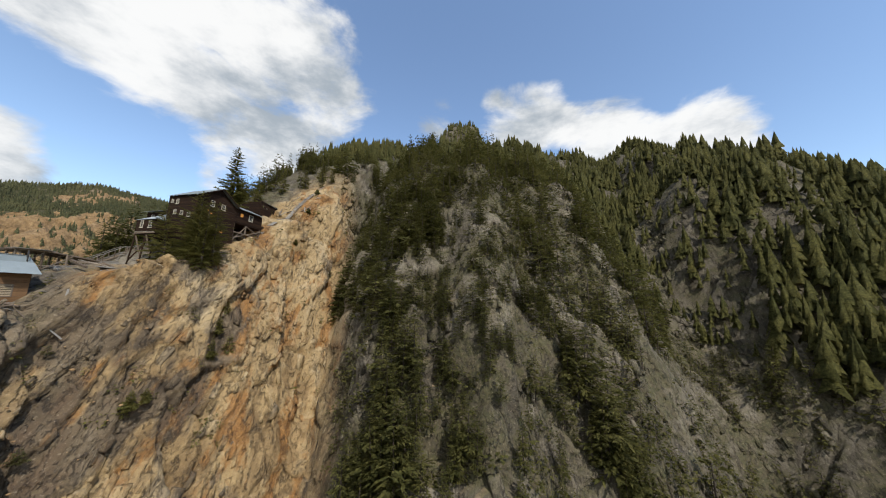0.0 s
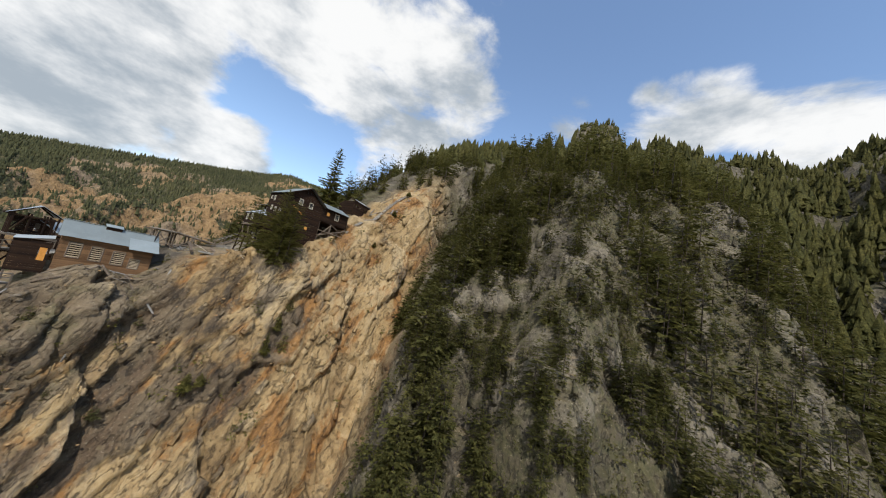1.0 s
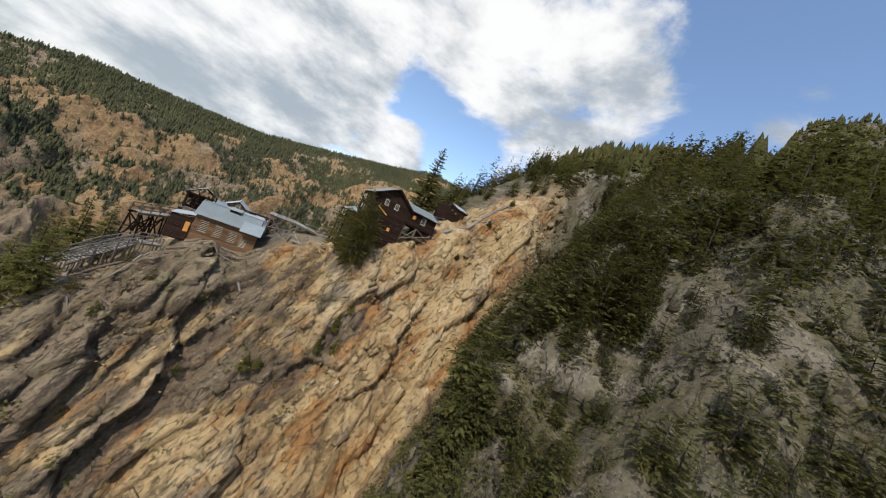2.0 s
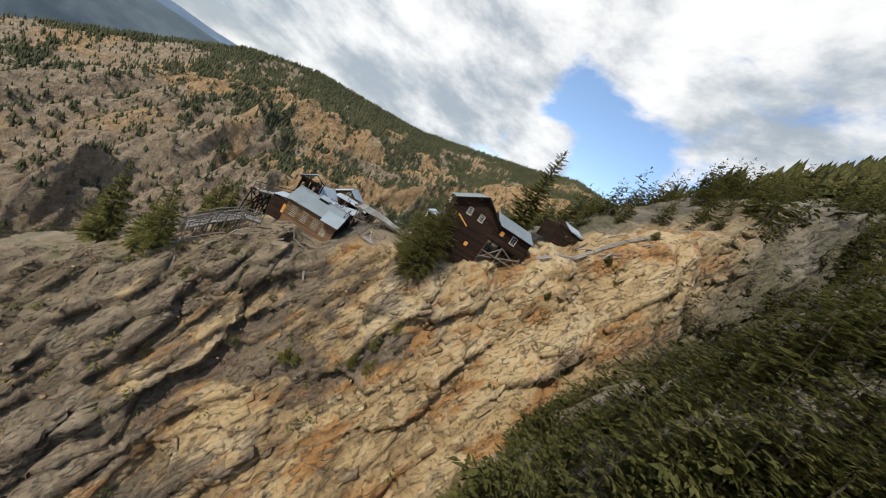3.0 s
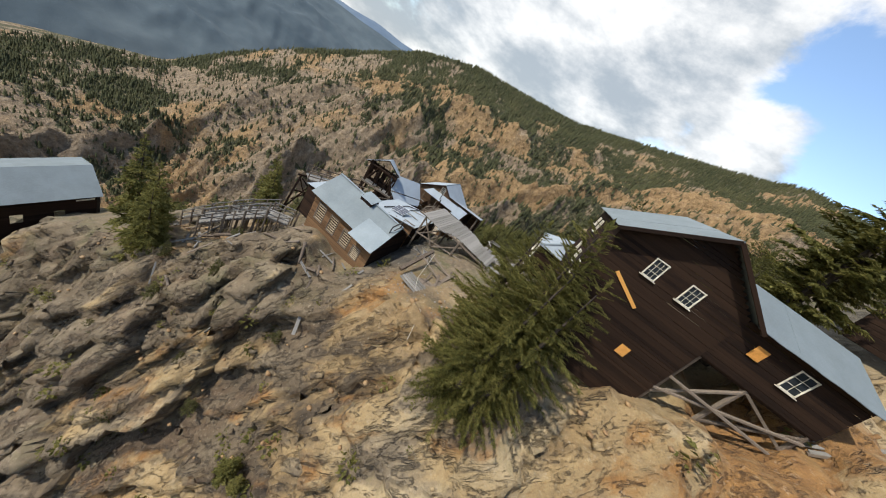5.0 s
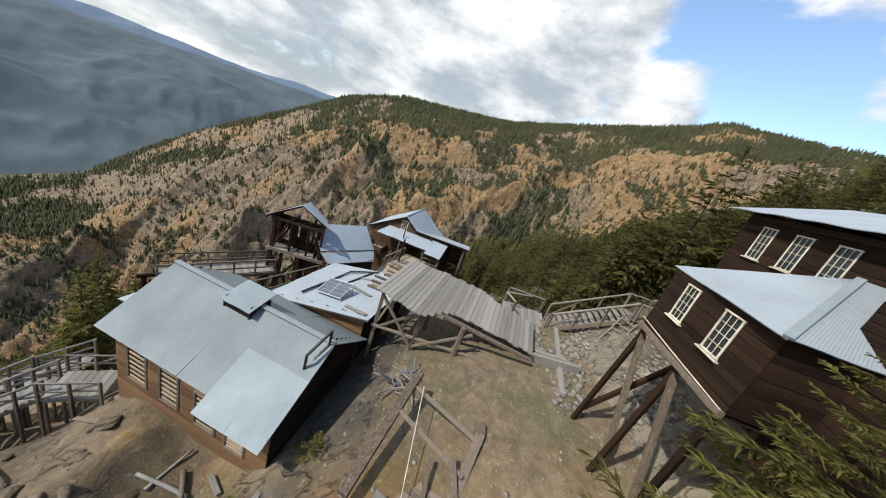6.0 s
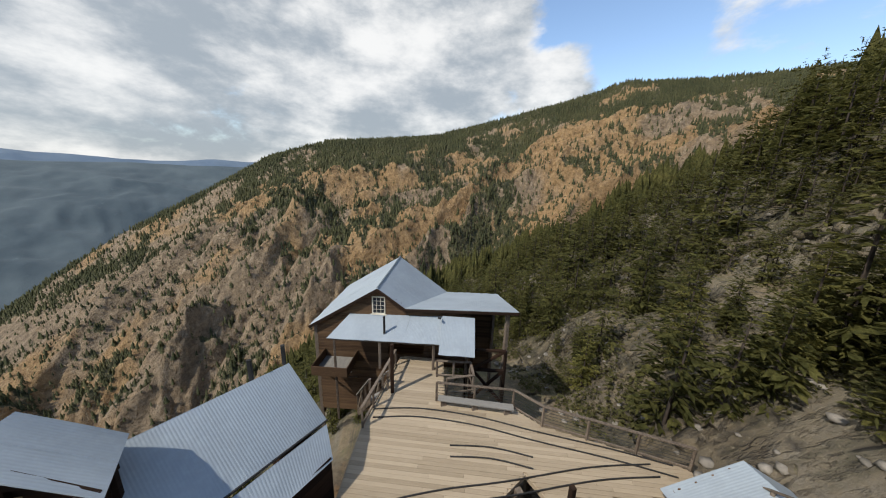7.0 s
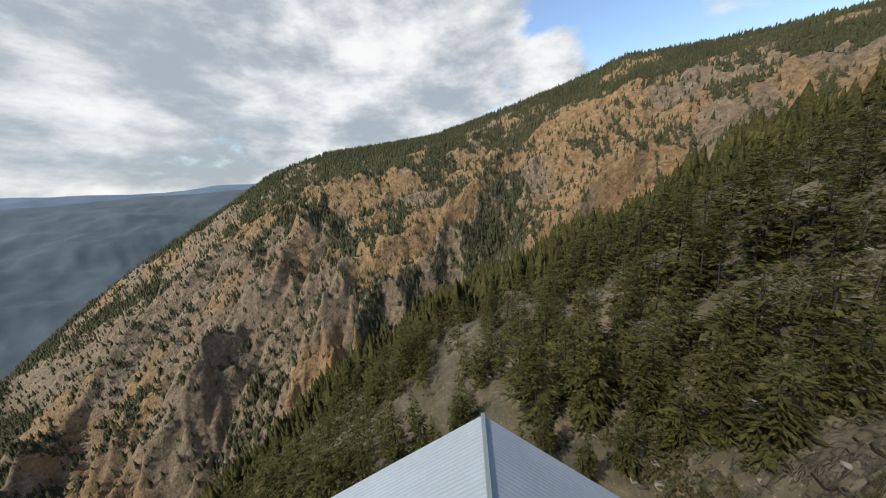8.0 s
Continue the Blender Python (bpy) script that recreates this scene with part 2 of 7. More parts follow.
    woods = q.math("SUBTRACT", 1.0, q.math("MAXIMUM", out, yard))
    scrub = q.ramp(fine, [(0.3, (0.04, 0.04, 0.016)), (0.7, (0.10, 0.088, 0.036))])
    duff = q.mix(q.rng(q.noise(0.9, 5, 0.65), 0.46, 0.56), duff, scrub)
    bank = q.math("MULTIPLY", q.math("MULTIPLY", q.rng(x, -94, -84, 0, 1), q.rng(x, -52, -58, 0, 1)), q.math("MULTIPLY", q.rng(y, 36, 40, 0, 1), q.rng(y, 68, 60, 0, 0.65)))
    woods = q.math("MULTIPLY", woods, q.math("SUBTRACT", 1.0, bank))
    c = q.mix(q.math("MULTIPLY", bank, q.rng(fine, 0.36, 0.56, 0.1, 0.8)), c, q.mix(q.rng(mid, 0.44, 0.54), (0.065, 0.056, 0.022), (0.19, 0.14, 0.075)))
    c = q.mix(q.math("MULTIPLY", woods, q.rng(q.math("ADD", coarse, q.rng(q.noise(0.45, 5, 0.65), 0.3, 0.7, -0.1, 0.1)), 0.4, 0.54, 0.15, 0.92)), c, duff)
    crease = q.n.new("ShaderNodeTexNoise")
    crease.noise_type = "RIDGED_MULTIFRACTAL"
    crease.inputs["Scale"].default_value, crease.inputs["Detail"].default_value = 0.42, 9
    crease.inputs["Roughness"].default_value, crease.inputs["Lacunarity"].default_value = 0.62, 2.1
    q.l.new(q.strata(1.4, 0.8, 2.6), crease.inputs["Vector"])
    h = q.math("ADD", q.math("MULTIPLY", crease.outputs["Fac"], 0.22), q.math("ADD", q.math("MULTIPLY", fine, 0.2), q.math("MULTIPLY", grit, 0.13)))
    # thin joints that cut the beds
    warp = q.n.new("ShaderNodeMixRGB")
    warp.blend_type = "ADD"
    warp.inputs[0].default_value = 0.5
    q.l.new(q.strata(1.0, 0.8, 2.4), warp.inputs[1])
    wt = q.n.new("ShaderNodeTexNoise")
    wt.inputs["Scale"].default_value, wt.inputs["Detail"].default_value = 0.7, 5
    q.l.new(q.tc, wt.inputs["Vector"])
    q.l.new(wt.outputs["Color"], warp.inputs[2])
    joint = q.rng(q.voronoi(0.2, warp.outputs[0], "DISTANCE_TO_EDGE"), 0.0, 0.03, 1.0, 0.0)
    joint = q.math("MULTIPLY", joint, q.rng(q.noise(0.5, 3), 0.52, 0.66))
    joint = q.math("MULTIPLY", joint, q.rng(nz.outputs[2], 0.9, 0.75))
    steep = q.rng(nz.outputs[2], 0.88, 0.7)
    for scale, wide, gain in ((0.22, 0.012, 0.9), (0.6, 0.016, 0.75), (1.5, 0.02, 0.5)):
        crack_line = q.math("ABSOLUTE", q.math("SUBTRACT", q.noise(scale, 7, 0.6, q.strata(1.3, 0.75, 3.4)), 0.5), 0.0)
        crack_line = q.math("MULTIPLY", q.math("MULTIPLY", q.rng(crack_line, 0.0, wide, 1.0, 0.0), q.rng(q.noise(scale * 1.7, 3), 0.42, 0.58)), steep)
        joint = q.math("MAXIMUM", joint, q.math("MULTIPLY", crack_line, gain))
    # near-black in the joints: the shade inside the cracks, painted into the colour
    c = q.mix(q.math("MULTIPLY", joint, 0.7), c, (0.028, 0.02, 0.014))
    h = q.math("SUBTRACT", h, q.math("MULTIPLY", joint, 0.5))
    # lichen, fresh chips and dark grains; tiny shadows are painted in with the grains
    spot = q.noise(4.5, 6, 0.7)
    c = q.mix(q.rng(spot, 0.57, 0.7, 0.0, 0.35), c, (0.50, 0.42, 0.30))
    c = q.mix(q.rng(spot, 0.45, 0.3, 0.0, 0.45), c, (0.06, 0.045, 0.03))
    return q.done(c, h, 1.0, 0.5)


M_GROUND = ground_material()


def rock_material(name, lo, mid, hi):
    q = Mat(name, 0.9)
    n = q.noise(2.2, 6, 0.65)
    c = q.ramp(n, [(0.28, lo), (0.52, mid), (0.78, hi)])
    c = q.mix(q.rng(q.island(), 0, 1, 0, 0.45), c, tuple(v * 0.5 for v in mid))
    return q.done(c, n, 0.6, 0.08)


M_ROCK = rock_material("broken_grey_rock", (0.10, 0.09, 0.075), (0.24, 0.21, 0.17), (0.38, 0.34, 0.28))
M_ROCKO = rock_material("broken_ochre_rock", (0.16, 0.09, 0.045), (0.36, 0.22, 0.10), (0.50, 0.35, 0.19))

# ---------- ground ----------
rng = np.random.default_rng(7)
PERM = rng.permutation(512)
GRAD = np.stack([np.cos(np.arange(64) * math.tau / 64), np.sin(np.arange(64) * math.tau / 64)], -1)


def perlin(x, y):
    xi, yi = np.floor(x).astype(int), np.floor(y).astype(int)
    xf, yf = x - xi, y - yi
    u, v = xf * xf * xf * (xf * (xf * 6 - 15) + 10), yf * yf * yf * (yf * (yf * 6 - 15) + 10)

    def corner(i, j):
        g = GRAD[PERM[(PERM[(xi + i) & 511] + yi + j) & 511] & 63]
        return g[..., 0] * (xf - i) + g[..., 1] * (yf - j)

    a, b = corner(0, 0) * (1 - u) + corner(1, 0) * u, corner(0, 1) * (1 - u) + corner(1, 1) * u
    return (a * (1 - v) + b * v) * 1.5


def fbm(x, y, octaves=4, gain=0.5):
    s, a, f = 0.0, 1.0, 1.0
    for _ in range(octaves):
        s, a, f = s + a * perlin(x * f + 17.3 * f, y * f - 9.1 * f), a * gain, f * 2.03
    return s


def ridged(x, y, octaves=4):
    s, a, f = 0.0, 1.0, 1.0
    for _ in range(octaves):
        s, a, f = s + a * (1 - 2 * np.abs(perlin(x * f + 5.7, y * f + 3.3))), a * 0.5, f * 2.07
    return s


def smooth(v, a, b):
    t = np.clip((v - a) / (b - a), 0, 1)
    return t * t * (3 - 2 * t)


SPUR_Y = [-900, -300, -60, -9, 12, 19, 23, 28, 32, 36, 41, 45, 52, 58, 70, 90, 130, 200, 400, 900]
SPUR_Z = [-560, -260, -64, -24, -9.5, -4.3, -1.6, -0.9, 2.6, 4.0, 4.7, 8.0, 10.6, 15.5, 26, 43, 70, 95, 150, 260]
EDGE_Y = [-200, -60, -9, 12, 22, 30, 36, 41, 46, 57, 70, 110]
EDGE_X = [-58, -52, -46, -41, -43.6, -42.0, -38.4, -36.2, -36.6, -33.6, -33, -34]
FACE_X = [-200, -60, -34, -28, -20, -12.7, 1.6, 14, 28, 42, 60, 90, 200]
FACE_Y = [140, 95, 72, 63, 50, 41.5, 38.5, 41, 51, 64, 56, 48, 40]
O_X, O_Y = -71.0, 28.0
CREST_A = [-100, -70, -55, -43, -30, -24, -14, 5, 14, 27, 36, 46, 58, 70, 90]
CREST_E = [-24, -22, -19, -10, -2.0, 2.0, 5.0, 7.0, 9.3, 12.3, 14.5, 13.6, 13, 14, 16]


def teeth(u, steep=0.3):
    """A row of ribs, each with a steep near side and a long far side, 0 to 1."""
    f = u - np.floor(u)
    return np.where(f < steep, f / steep, (1 - f) / (1 - steep))


def rib_phase(r, az):
    """How far up the spur's side, 0 to 1, and which rib: they slant up to the north."""
    tt = np.clip((r - 230) / 650, 0, 1.1)
    return tt, az - 104 * tt + 9 * fbm(az / 22, tt * 3.2, 3)


def next_spur(r, az, fine):
    """Height of the next spur to the west: ribs and ravines slant down its side to the valley. Without the ribs it is the bed under them."""
    crest = 9 + 880 * np.tan(np.radians(np.interp(az, CREST_A, CREST_E)))
    t = (r - 230) / (880 - 230)
    foot = -190 + 130 * smooth(az, 15, 70) - 180 * smooth(-az, 5, 60)
    base = foot + (crest - foot) * np.clip(t, -0.3, 1) - 0.3 * np.maximum(0, r - 960)
    inner = smooth(az, -103, -92) * (1 - smooth(az, 70, 84))
    back = smooth(np.abs(az), 88, 104)
    if not fine:
        base = base - 45 * inner - 12
        return np.where(np.isfinite(base), base, -700) * (1 - back) - 700 * back
    tt, p = rib_phase(r, az)
    rank = np.floor(p / 15.5)
    tall = 0.75 + 0.5 * np.sin(rank * 2.3 + 1.0)
    fade = smooth(tt, -0.02, 0.12) * (1 - 0.93 * smooth(tt, 0.5, 0.93))
    big = 50 * tall * teeth(p / 15.5, 0.36) * (1 + 0.5 * fbm(tt * 7, p / 9, 2))
    p2 = p + 3.0 * fbm(az / 6, tt * 11, 3)
    mid = 9 * teeth(p2 / 5.1, 0.34)
    X, Y = -np.cos(np.radians(az)) * r, np.sin(np.radians(az)) * r
    crag = 8 * ridged((X + 0.5 * Y) / 70, (Y - 0.5 * X) / 120, 4) + 3.2 * fbm(X / 19, Y / 19, 4)
    return base + (big + mid) * fade - 19 * fade + crag * (0.35 + 0.65 * fade) * (1 - 0.75 * smooth(tt, 0.8, 0.97)) - 40 * (1 - inner) - 30 * smooth(-t, 0.0, 0.12)


def height(x, y):
    x, y = np.asarray(x, float), np.asarray(y, float)
    top = np.interp(y, SPUR_Y, SPUR_Z)
    # west side of the spur
    d = np.maximum(0, -55.0 - x)
    k = 0.28 + 0.46 * smooth(y, 40, 140)
    spur = top - 0.75 * np.minimum(d, 12) - k * np.clip(d - 12, 0, 95) - 0.95 * np.clip(d - 107, 0, 170)
    # cliff on the east side
    wob = 2.2 * perlin(y * 0.13, y * 0.0 + 3.1) + 1.2 * perlin(y * 0.41, y * 0.0 + 8.7)
    e = np.maximum(0, x - np.interp(y, EDGE_Y, EDGE_X) - wob * smooth(np.abs(y - 32), 6, 16))
    spur = spur - 1.15 * np.minimum(e, 2.0) - 2.15 * np.clip(e - 2.0, 0, 16) - 1.5 * np.clip(e - 18, 0, 60) - 0.7 * np.clip(e - 78, 0, 250)
    # wooded face north of the gully
    q = y - np.interp(x, FACE_X, FACE_Y) - 3.0 * perlin(x * 0.11, x * 0.0 + 1.7)
    face = -6.6 + np.where(q > 0, 1.32 * np.minimum(q, 26) + (0.57 + 0.13 * smooth(x, -10, 25)) * np.clip(q - 26, 0, 95) + (0.1 + 0.33 * smooth(x, 15, 75)) * np.clip(q - 121, 0, 220), 1.9 * q)
    face = face - 0.16 * np.maximum(0, x - 5) - 1.3 * np.maximum(0, -62 - x) + 145 * np.exp(-(((x + 9) / 39) ** 4 + ((y - 390) / 60) ** 2)) + 9 * fbm(x / 45, y / 45, 3) * smooth(q, 18, 50)
    # a ravine behind the buttress; its far side looks west
    g = x - np.interp(y, [30, 53, 64, 85, 130, 200], [58, 53, 51, 49, 62, 90])
    face = face - 9 * np.exp(-((g / 11) ** 2)) + (0.5 * np.clip(g, 0, 22) - 0.22 * np.clip(g - 22, 0, 70)) * smooth(y, 25, 60) * (1 - 0.75 * smooth(y, 110, 160))
    h = np.logaddexp(spur / 2.2, face / 2.2) * 2.2
    # the next spur to the west, ribbed by ravines
    rx, ry = x - O_X, y - O_Y
    r, az = np.hypot(rx, ry) + 1e-6, np.degrees(np.arctan2(ry, -rx))
    h = np.where(r > 120, np.logaddexp(np.clip(h, -900, None) / 8, next_spur(r, az, False) / 8) * 8, h)
    # the valley floor, then far hills
    h = np.maximum(h, -620 + 8 * fbm(x / 200, y / 200, 3))
    return h


def rough_height(x, y):
    """The ground with its crags; the trodden terrace stays smooth."""
    h = height(x, y)
    terrace = smooth(x, -72, -66) * smooth(-x, 38.5, 41) * smooth(y, 24, 29) * smooth(-y, -46, -42)
    near = 1 - smooth(np.hypot(x + 30, y - 40), 150, 320)
    rib = ridged(y * 0.16 + x * 0.035, x * 0.03 - y * 0.01, 4) * 1.0 + ridged(y * 0.5 + x * 0.18, x * 0.12, 2) * 0.1
    crag = fbm(x * 0.16, y * 0.16, 3, 0.5) * 0.9 + ridged(x * 0.075 + 3, y * 0.045, 4) * 1.9 * smooth(x, -30, -18)
    rib = rib * (0.15 + 0.85 * smooth(x, -54, -45)) * (0.45 + 0.55 * smooth(x, -44, -41))
    return h + (rib + crag) * near * (1 - 0.93 * terrace)


def blocks(u, v, seed, tilt=0.0):
    """Rock plates: each cell of a jittered grid has its own height and tilt; also how near its edge lies."""
    iu, iv = np.floor(u).astype(int), np.floor(v).astype(int)
    best, second, val, lean = np.full(u.shape, 9.0), np.full(u.shape, 9.0), np.zeros(u.shape), np.zeros(u.shape)
    for du in (-1, 0, 1):
        for dv in (-1, 0, 1):
            k = PERM[(PERM[(iu + du + seed) & 511] + iv + dv) & 511]
            k2 = PERM[(k + 131) & 511]
            a, b = u - (iu + du + 0.1 + 0.8 * k / 511), v - (iv + dv + 0.1 + 0.8 * k2 / 511)
            d = np.hypot(a, b)
            near = d < best
            second = np.where(near, best, np.minimum(second, d))
            val = np.where(near, PERM[(k2 + 57) & 511] / 511 - 0.5, val)
            lean = np.where(near, a * (PERM[(k + 301) & 511] / 511 - 0.25) + b * (PERM[(k2 + 211) & 511] / 511 - 0.5), lean)
            best = np.where(near, d, best)
    return val + tilt * lean, second - best


def axis(lo, hi, fine0, fine1, step, grow=0.034):
    a = list(np.arange(fine0, fine1, step))
    s, p = step, a[0]
    left = []
    while p > lo:
        s *= 1 + grow
        p -= s
        left.append(p)
    s, p = step, a[-1]
    while p < hi:
        s *= 1 + grow
        p += s
        a.append(p)
    return np.array(left[::-1] + a)


def grid_mesh(name, X, Y, Z, material):
    ny, nx = Z.shape
    me = bpy.data.meshes.new(name)
    me.vertices.add(nx * ny)
    me.vertices.foreach_set("co", np.stack([X, Y, Z], -1).reshape(-1))
    i = (np.arange(ny - 1)[:, None] * nx + np.arange(nx - 1)[None]).reshape(-1)
    loops = np.stack([i, i + 1, i + nx + 1, i + nx], -1).reshape(-1)
    me.loops.add(loops.size)
    me.loops.foreach_set("vertex_index", loops)
    me.polygons.add(i.size)
    me.polygons.foreach_set("loop_start", np.arange(i.size) * 4)
    me.update(calc_edges=True)
    me.materials.append(material)
    return new(name, me)


gx, gy = axis(-4300, 4300, -46, -20, 0.175, 0.046), axis(-4300, 4300, 2, 68, 0.26, 0.046)
GX, GY = np.meshgrid(gx, gy)
GZ = rough_height(GX, GY)
# overhangs and ledges on the steep parts
slope = np.hypot(np.gradient(GZ, axis=1) / np.gradient(GX, axis=1), np.gradient(GZ, axis=0) / np.gradient(GY, axis=0))
push = smooth(slope, 0.8, 1.5) * (1 - smooth(np.hypot(GX + 30, GY - 40), 120, 250))
push = push * (1 - (1 - smooth(GX, -45, -42)) * smooth(GY, 5, 12) * (1 - smooth(GY, 48, 56)))
fu, fv = GY - 0.6 * GZ + 1.1 * fbm(GY * 0.09, GZ * 0.09, 2), GZ + 0.6 * GY + 1.4 * fbm(GY * 0.11 + 9, GZ * 0.11, 2)
big, big_edge = blocks(fu / 4.6, fv / 12.0, 3, 1.5)
small, small_edge = blocks(fu / 1.7 + 3, fv / 4.6, 11, 1.2)
tiny, tiny_edge = blocks(fu / 0.65 + 7, fv / 1.5, 29, 1.0)
crack = np.exp(-np.abs(perlin(fu * 0.16 + 3, fv * 0.045)) / 0.022) + 0.22 * np.exp(-np.abs(perlin(fu * 0.42 + 9, fv * 0.15)) / 0.03)
broken = smooth(fbm(GY * 0.09 + 2, GZ * 0.09, 2), -0.25, 0.35)
ledge = (fu / 3.4 + 0.7 * fbm(fv * 0.07, fu * 0.2, 2)) % 1.0
out = (ledge - 0.5) * 0.85 * (1 - smooth(GY, 30, 44)) + big * 1.25 + small * (0.07 + 0.16 * broken) + tiny * (0.02 + 0.07 * broken) - 0.75 * crack - 0.3 * (big_edge < 0.05)
gxn, gyn = np.gradient(GZ, axis=1) / np.gradient(GX, axis=1), np.gradient(GZ, axis=0) / np.gradient(GY, axis=0)
gl = np.sqrt(gxn ** 2 + gyn ** 2 + 1)
SX = GX + push * (fbm(GY * 0.2, GZ * 0.2, 2) * 0.2 - out * gxn / gl)
SY = GY + push * (fbm(GX * 0.2 + 7, GZ * 0.2, 2) * 0.2 - out * gyn / gl)
GZ = GZ + push * out / gl
plate_value = np.clip(0.5 + big * 0.6 + small * 0.5, 0, 1)


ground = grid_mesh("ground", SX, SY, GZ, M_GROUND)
ground.data.attributes.new("plate", "FLOAT", "POINT").data.foreach_set("value", plate_value.reshape(-1).astype(np.float32))
tagged(ground, "steep rocky mountainside of ochre and grey rock with thin soil", "ground", kind="structure")


def ground_z(x, y):
    return float(rough_height(np.array([x]), np.array([y]))[0])


# the next spur: a fan of ground west of the buildings
fan_az, fan_r = np.linspace(-104, 88, 780), 165 * (1250 / 165) ** np.linspace(0, 1, 330)
FA, FR = np.meshgrid(fan_az, fan_r)
FZ = next_spur(FR, FA, True)
FX, FY = O_X - np.cos(np.radians(FA)) * FR, O_Y + np.sin(np.radians(FA)) * FR
dr, da = np.gradient(FZ, axis=0) / np.gradient(FR, axis=0), np.gradient(FZ, axis=1) / (FR * np.gradient(np.radians(FA), axis=1))
# bare where it is steep or looks south, thickest woods behind the ribs and on the crest
bare_rock = np.hypot(dr, da) * 0.55 + da * 0.5 + 0.75 * fbm(FX / 95, FY / 95, 4) - 0.24 * smooth(FR, 640, 860) + 0.12 * smooth(-FA, 10, 50) + 0.3 * smooth(-FA, 52, 75)
up, phase = rib_phase(FR, FA)
ore_rib = np.exp(-(((phase + 35) / 8) ** 2)) + 0.8 * np.exp(-(((FA - 34) / 13) ** 2 + ((up - 0.5) / 0.2) ** 2))
bare_rock = smooth(bare_rock + 0.42 * ore_rib - 0.5 * np.exp(-(((phase + 46) / 4.5) ** 2)) - 0.3 * np.exp(-(((phase + 22) / 4) ** 2)), 0.24, 0.8)
ORE = smooth(fbm(FX / 150 + 4, FY / 150, 3) + 0.25 * smooth(FA, -30, 8) + 0.9 * ore_rib - 0.3 * smooth(FR, 700, 850), -0.1, 0.5)


def spur_material():
    """Broken rock, scree and dry brush of the next spur."""
    q = Mat("spur_rock", 0.95)
    rock, ore = (q.n.new("ShaderNodeAttribute") for _ in range(2))
    rock.attribute_name, ore.attribute_name = "bare_rock", "ore"
    crag, speck, grit = q.noise(0.03, 8, 0.68), q.noise(0.16, 7, 0.7), q.noise(0.7, 5, 0.7)
    streak = q.noise(0.055, 7, 0.65, q.vec(1, 1, 0.3), 0.6)
    tone = q.math("ADD", q.math("MULTIPLY", speck, 0.55), q.math("ADD", q.math("MULTIPLY", streak, 0.35), q.math("MULTIPLY", grit, 0.2)))
    grey = q.ramp(tone, [(0.38, (0.085, 0.066, 0.05)), (0.52, (0.22, 0.165, 0.105)), (0.64, (0.36, 0.275, 0.18)), (0.78, (0.55, 0.49, 0.41))])
    ochre = q.ramp(tone, [(0.38, (0.12, 0.07, 0.028)), (0.52, (0.315, 0.19, 0.078)), (0.64, (0.465, 0.292, 0.128)), (0.78, (0.58, 0.42, 0.24))])
    c = q.mix(q.rng(q.math("ADD", ore.outputs["Fac"], q.rng(crag, 0.3, 0.7, -0.45, 0.45)), 0.1, 0.95, 0.15, 0.9), grey, ochre)
    brush = q.ramp(speck, [(0.34, (0.045, 0.046, 0.02)), (0.5, (0.095, 0.088, 0.038)), (0.66, (0.19, 0.15, 0.072))])
    cover = q.math("ADD", rock.outputs["Fac"], q.math("ADD", q.rng(speck, 0.3, 0.7, -0.5, 0.5), q.rng(grit, 0.3, 0.7, -0.22, 0.22)))
    c = q.mix(q.rng(cover, 0.3, 0.5), brush, c)
    return q.done(c, q.math("ADD", q.math("MULTIPLY", crag, 16.0), q.math("ADD", q.math("MULTIPLY", speck, 8.0), q.math("MULTIPLY", grit, 1.6))), 1.0, 1.0)


spur_ground = grid_mesh("ground_next_spur", FX, FY, FZ, spur_material())
for name, value in (("bare_rock", bare_rock), ("ore", ORE)):
    spur_ground.data.attributes.new(name, "FLOAT", "POINT").data.foreach_set("value", value.reshape(-1).astype(np.float32))
tagged(spur_ground, "wooded mountain spur with ribs of bare ochre and grey rock", "mountainside", kind="structure")


def fan_at(grid, r, az):
    """A value of the fan at a distance and bearing."""
    i = np.clip((np.log(r / 165) / np.log(1250 / 165) * 329).astype(int), 0, 328)
    j = np.clip(((az + 104) / 192 * 779).astype(int), 0, 778)
    fi, fj = np.log(r / 165) / np.log(1250 / 165) * 329 - i, (az + 104) / 192 * 779 - j
    return (grid[i, j] * (1 - fi) + grid[i + 1, j] * fi) * (1 - fj) + (grid[i, j + 1] * (1 - fi) + grid[i + 1, j + 1] * fi) * fj


# far hills across the valley, their blue haze carried by the base colour
def far_hills(name, near, radius, lift, seed, lo_az, hi_az, material, label):
    az = np.radians(np.linspace(lo_az, hi_az, 300))
    rows = np.linspace(0, 1, 90)
    R = near + (radius - near) * rows[:, None] + 0 * az[None]
    X, Y = O_X - np.cos(az)[None] * R, O_Y + np.sin(az)[None] * R
    crest = lift + abs(lift) * 0.35 * fbm(np.degrees(az) / 14.0 + seed, az * 0 + seed, 4)
    Z = -640 + (crest[None] + 640) * rows[:, None] ** 0.85
    Z = Z + (ridged(X / 640 + seed, Y / 640, 4) * 36 + fbm(X / 130, Y / 130, 3) * 6) * np.sin(rows[:, None] * math.pi) ** 0.7
    ob = grid_mesh(name, X, Y, Z, material)
    ob.data.polygons.foreach_set("use_smooth", [True] * len(ob.data.polygons))
    return tagged(ob, label, "hills", kind="structure")


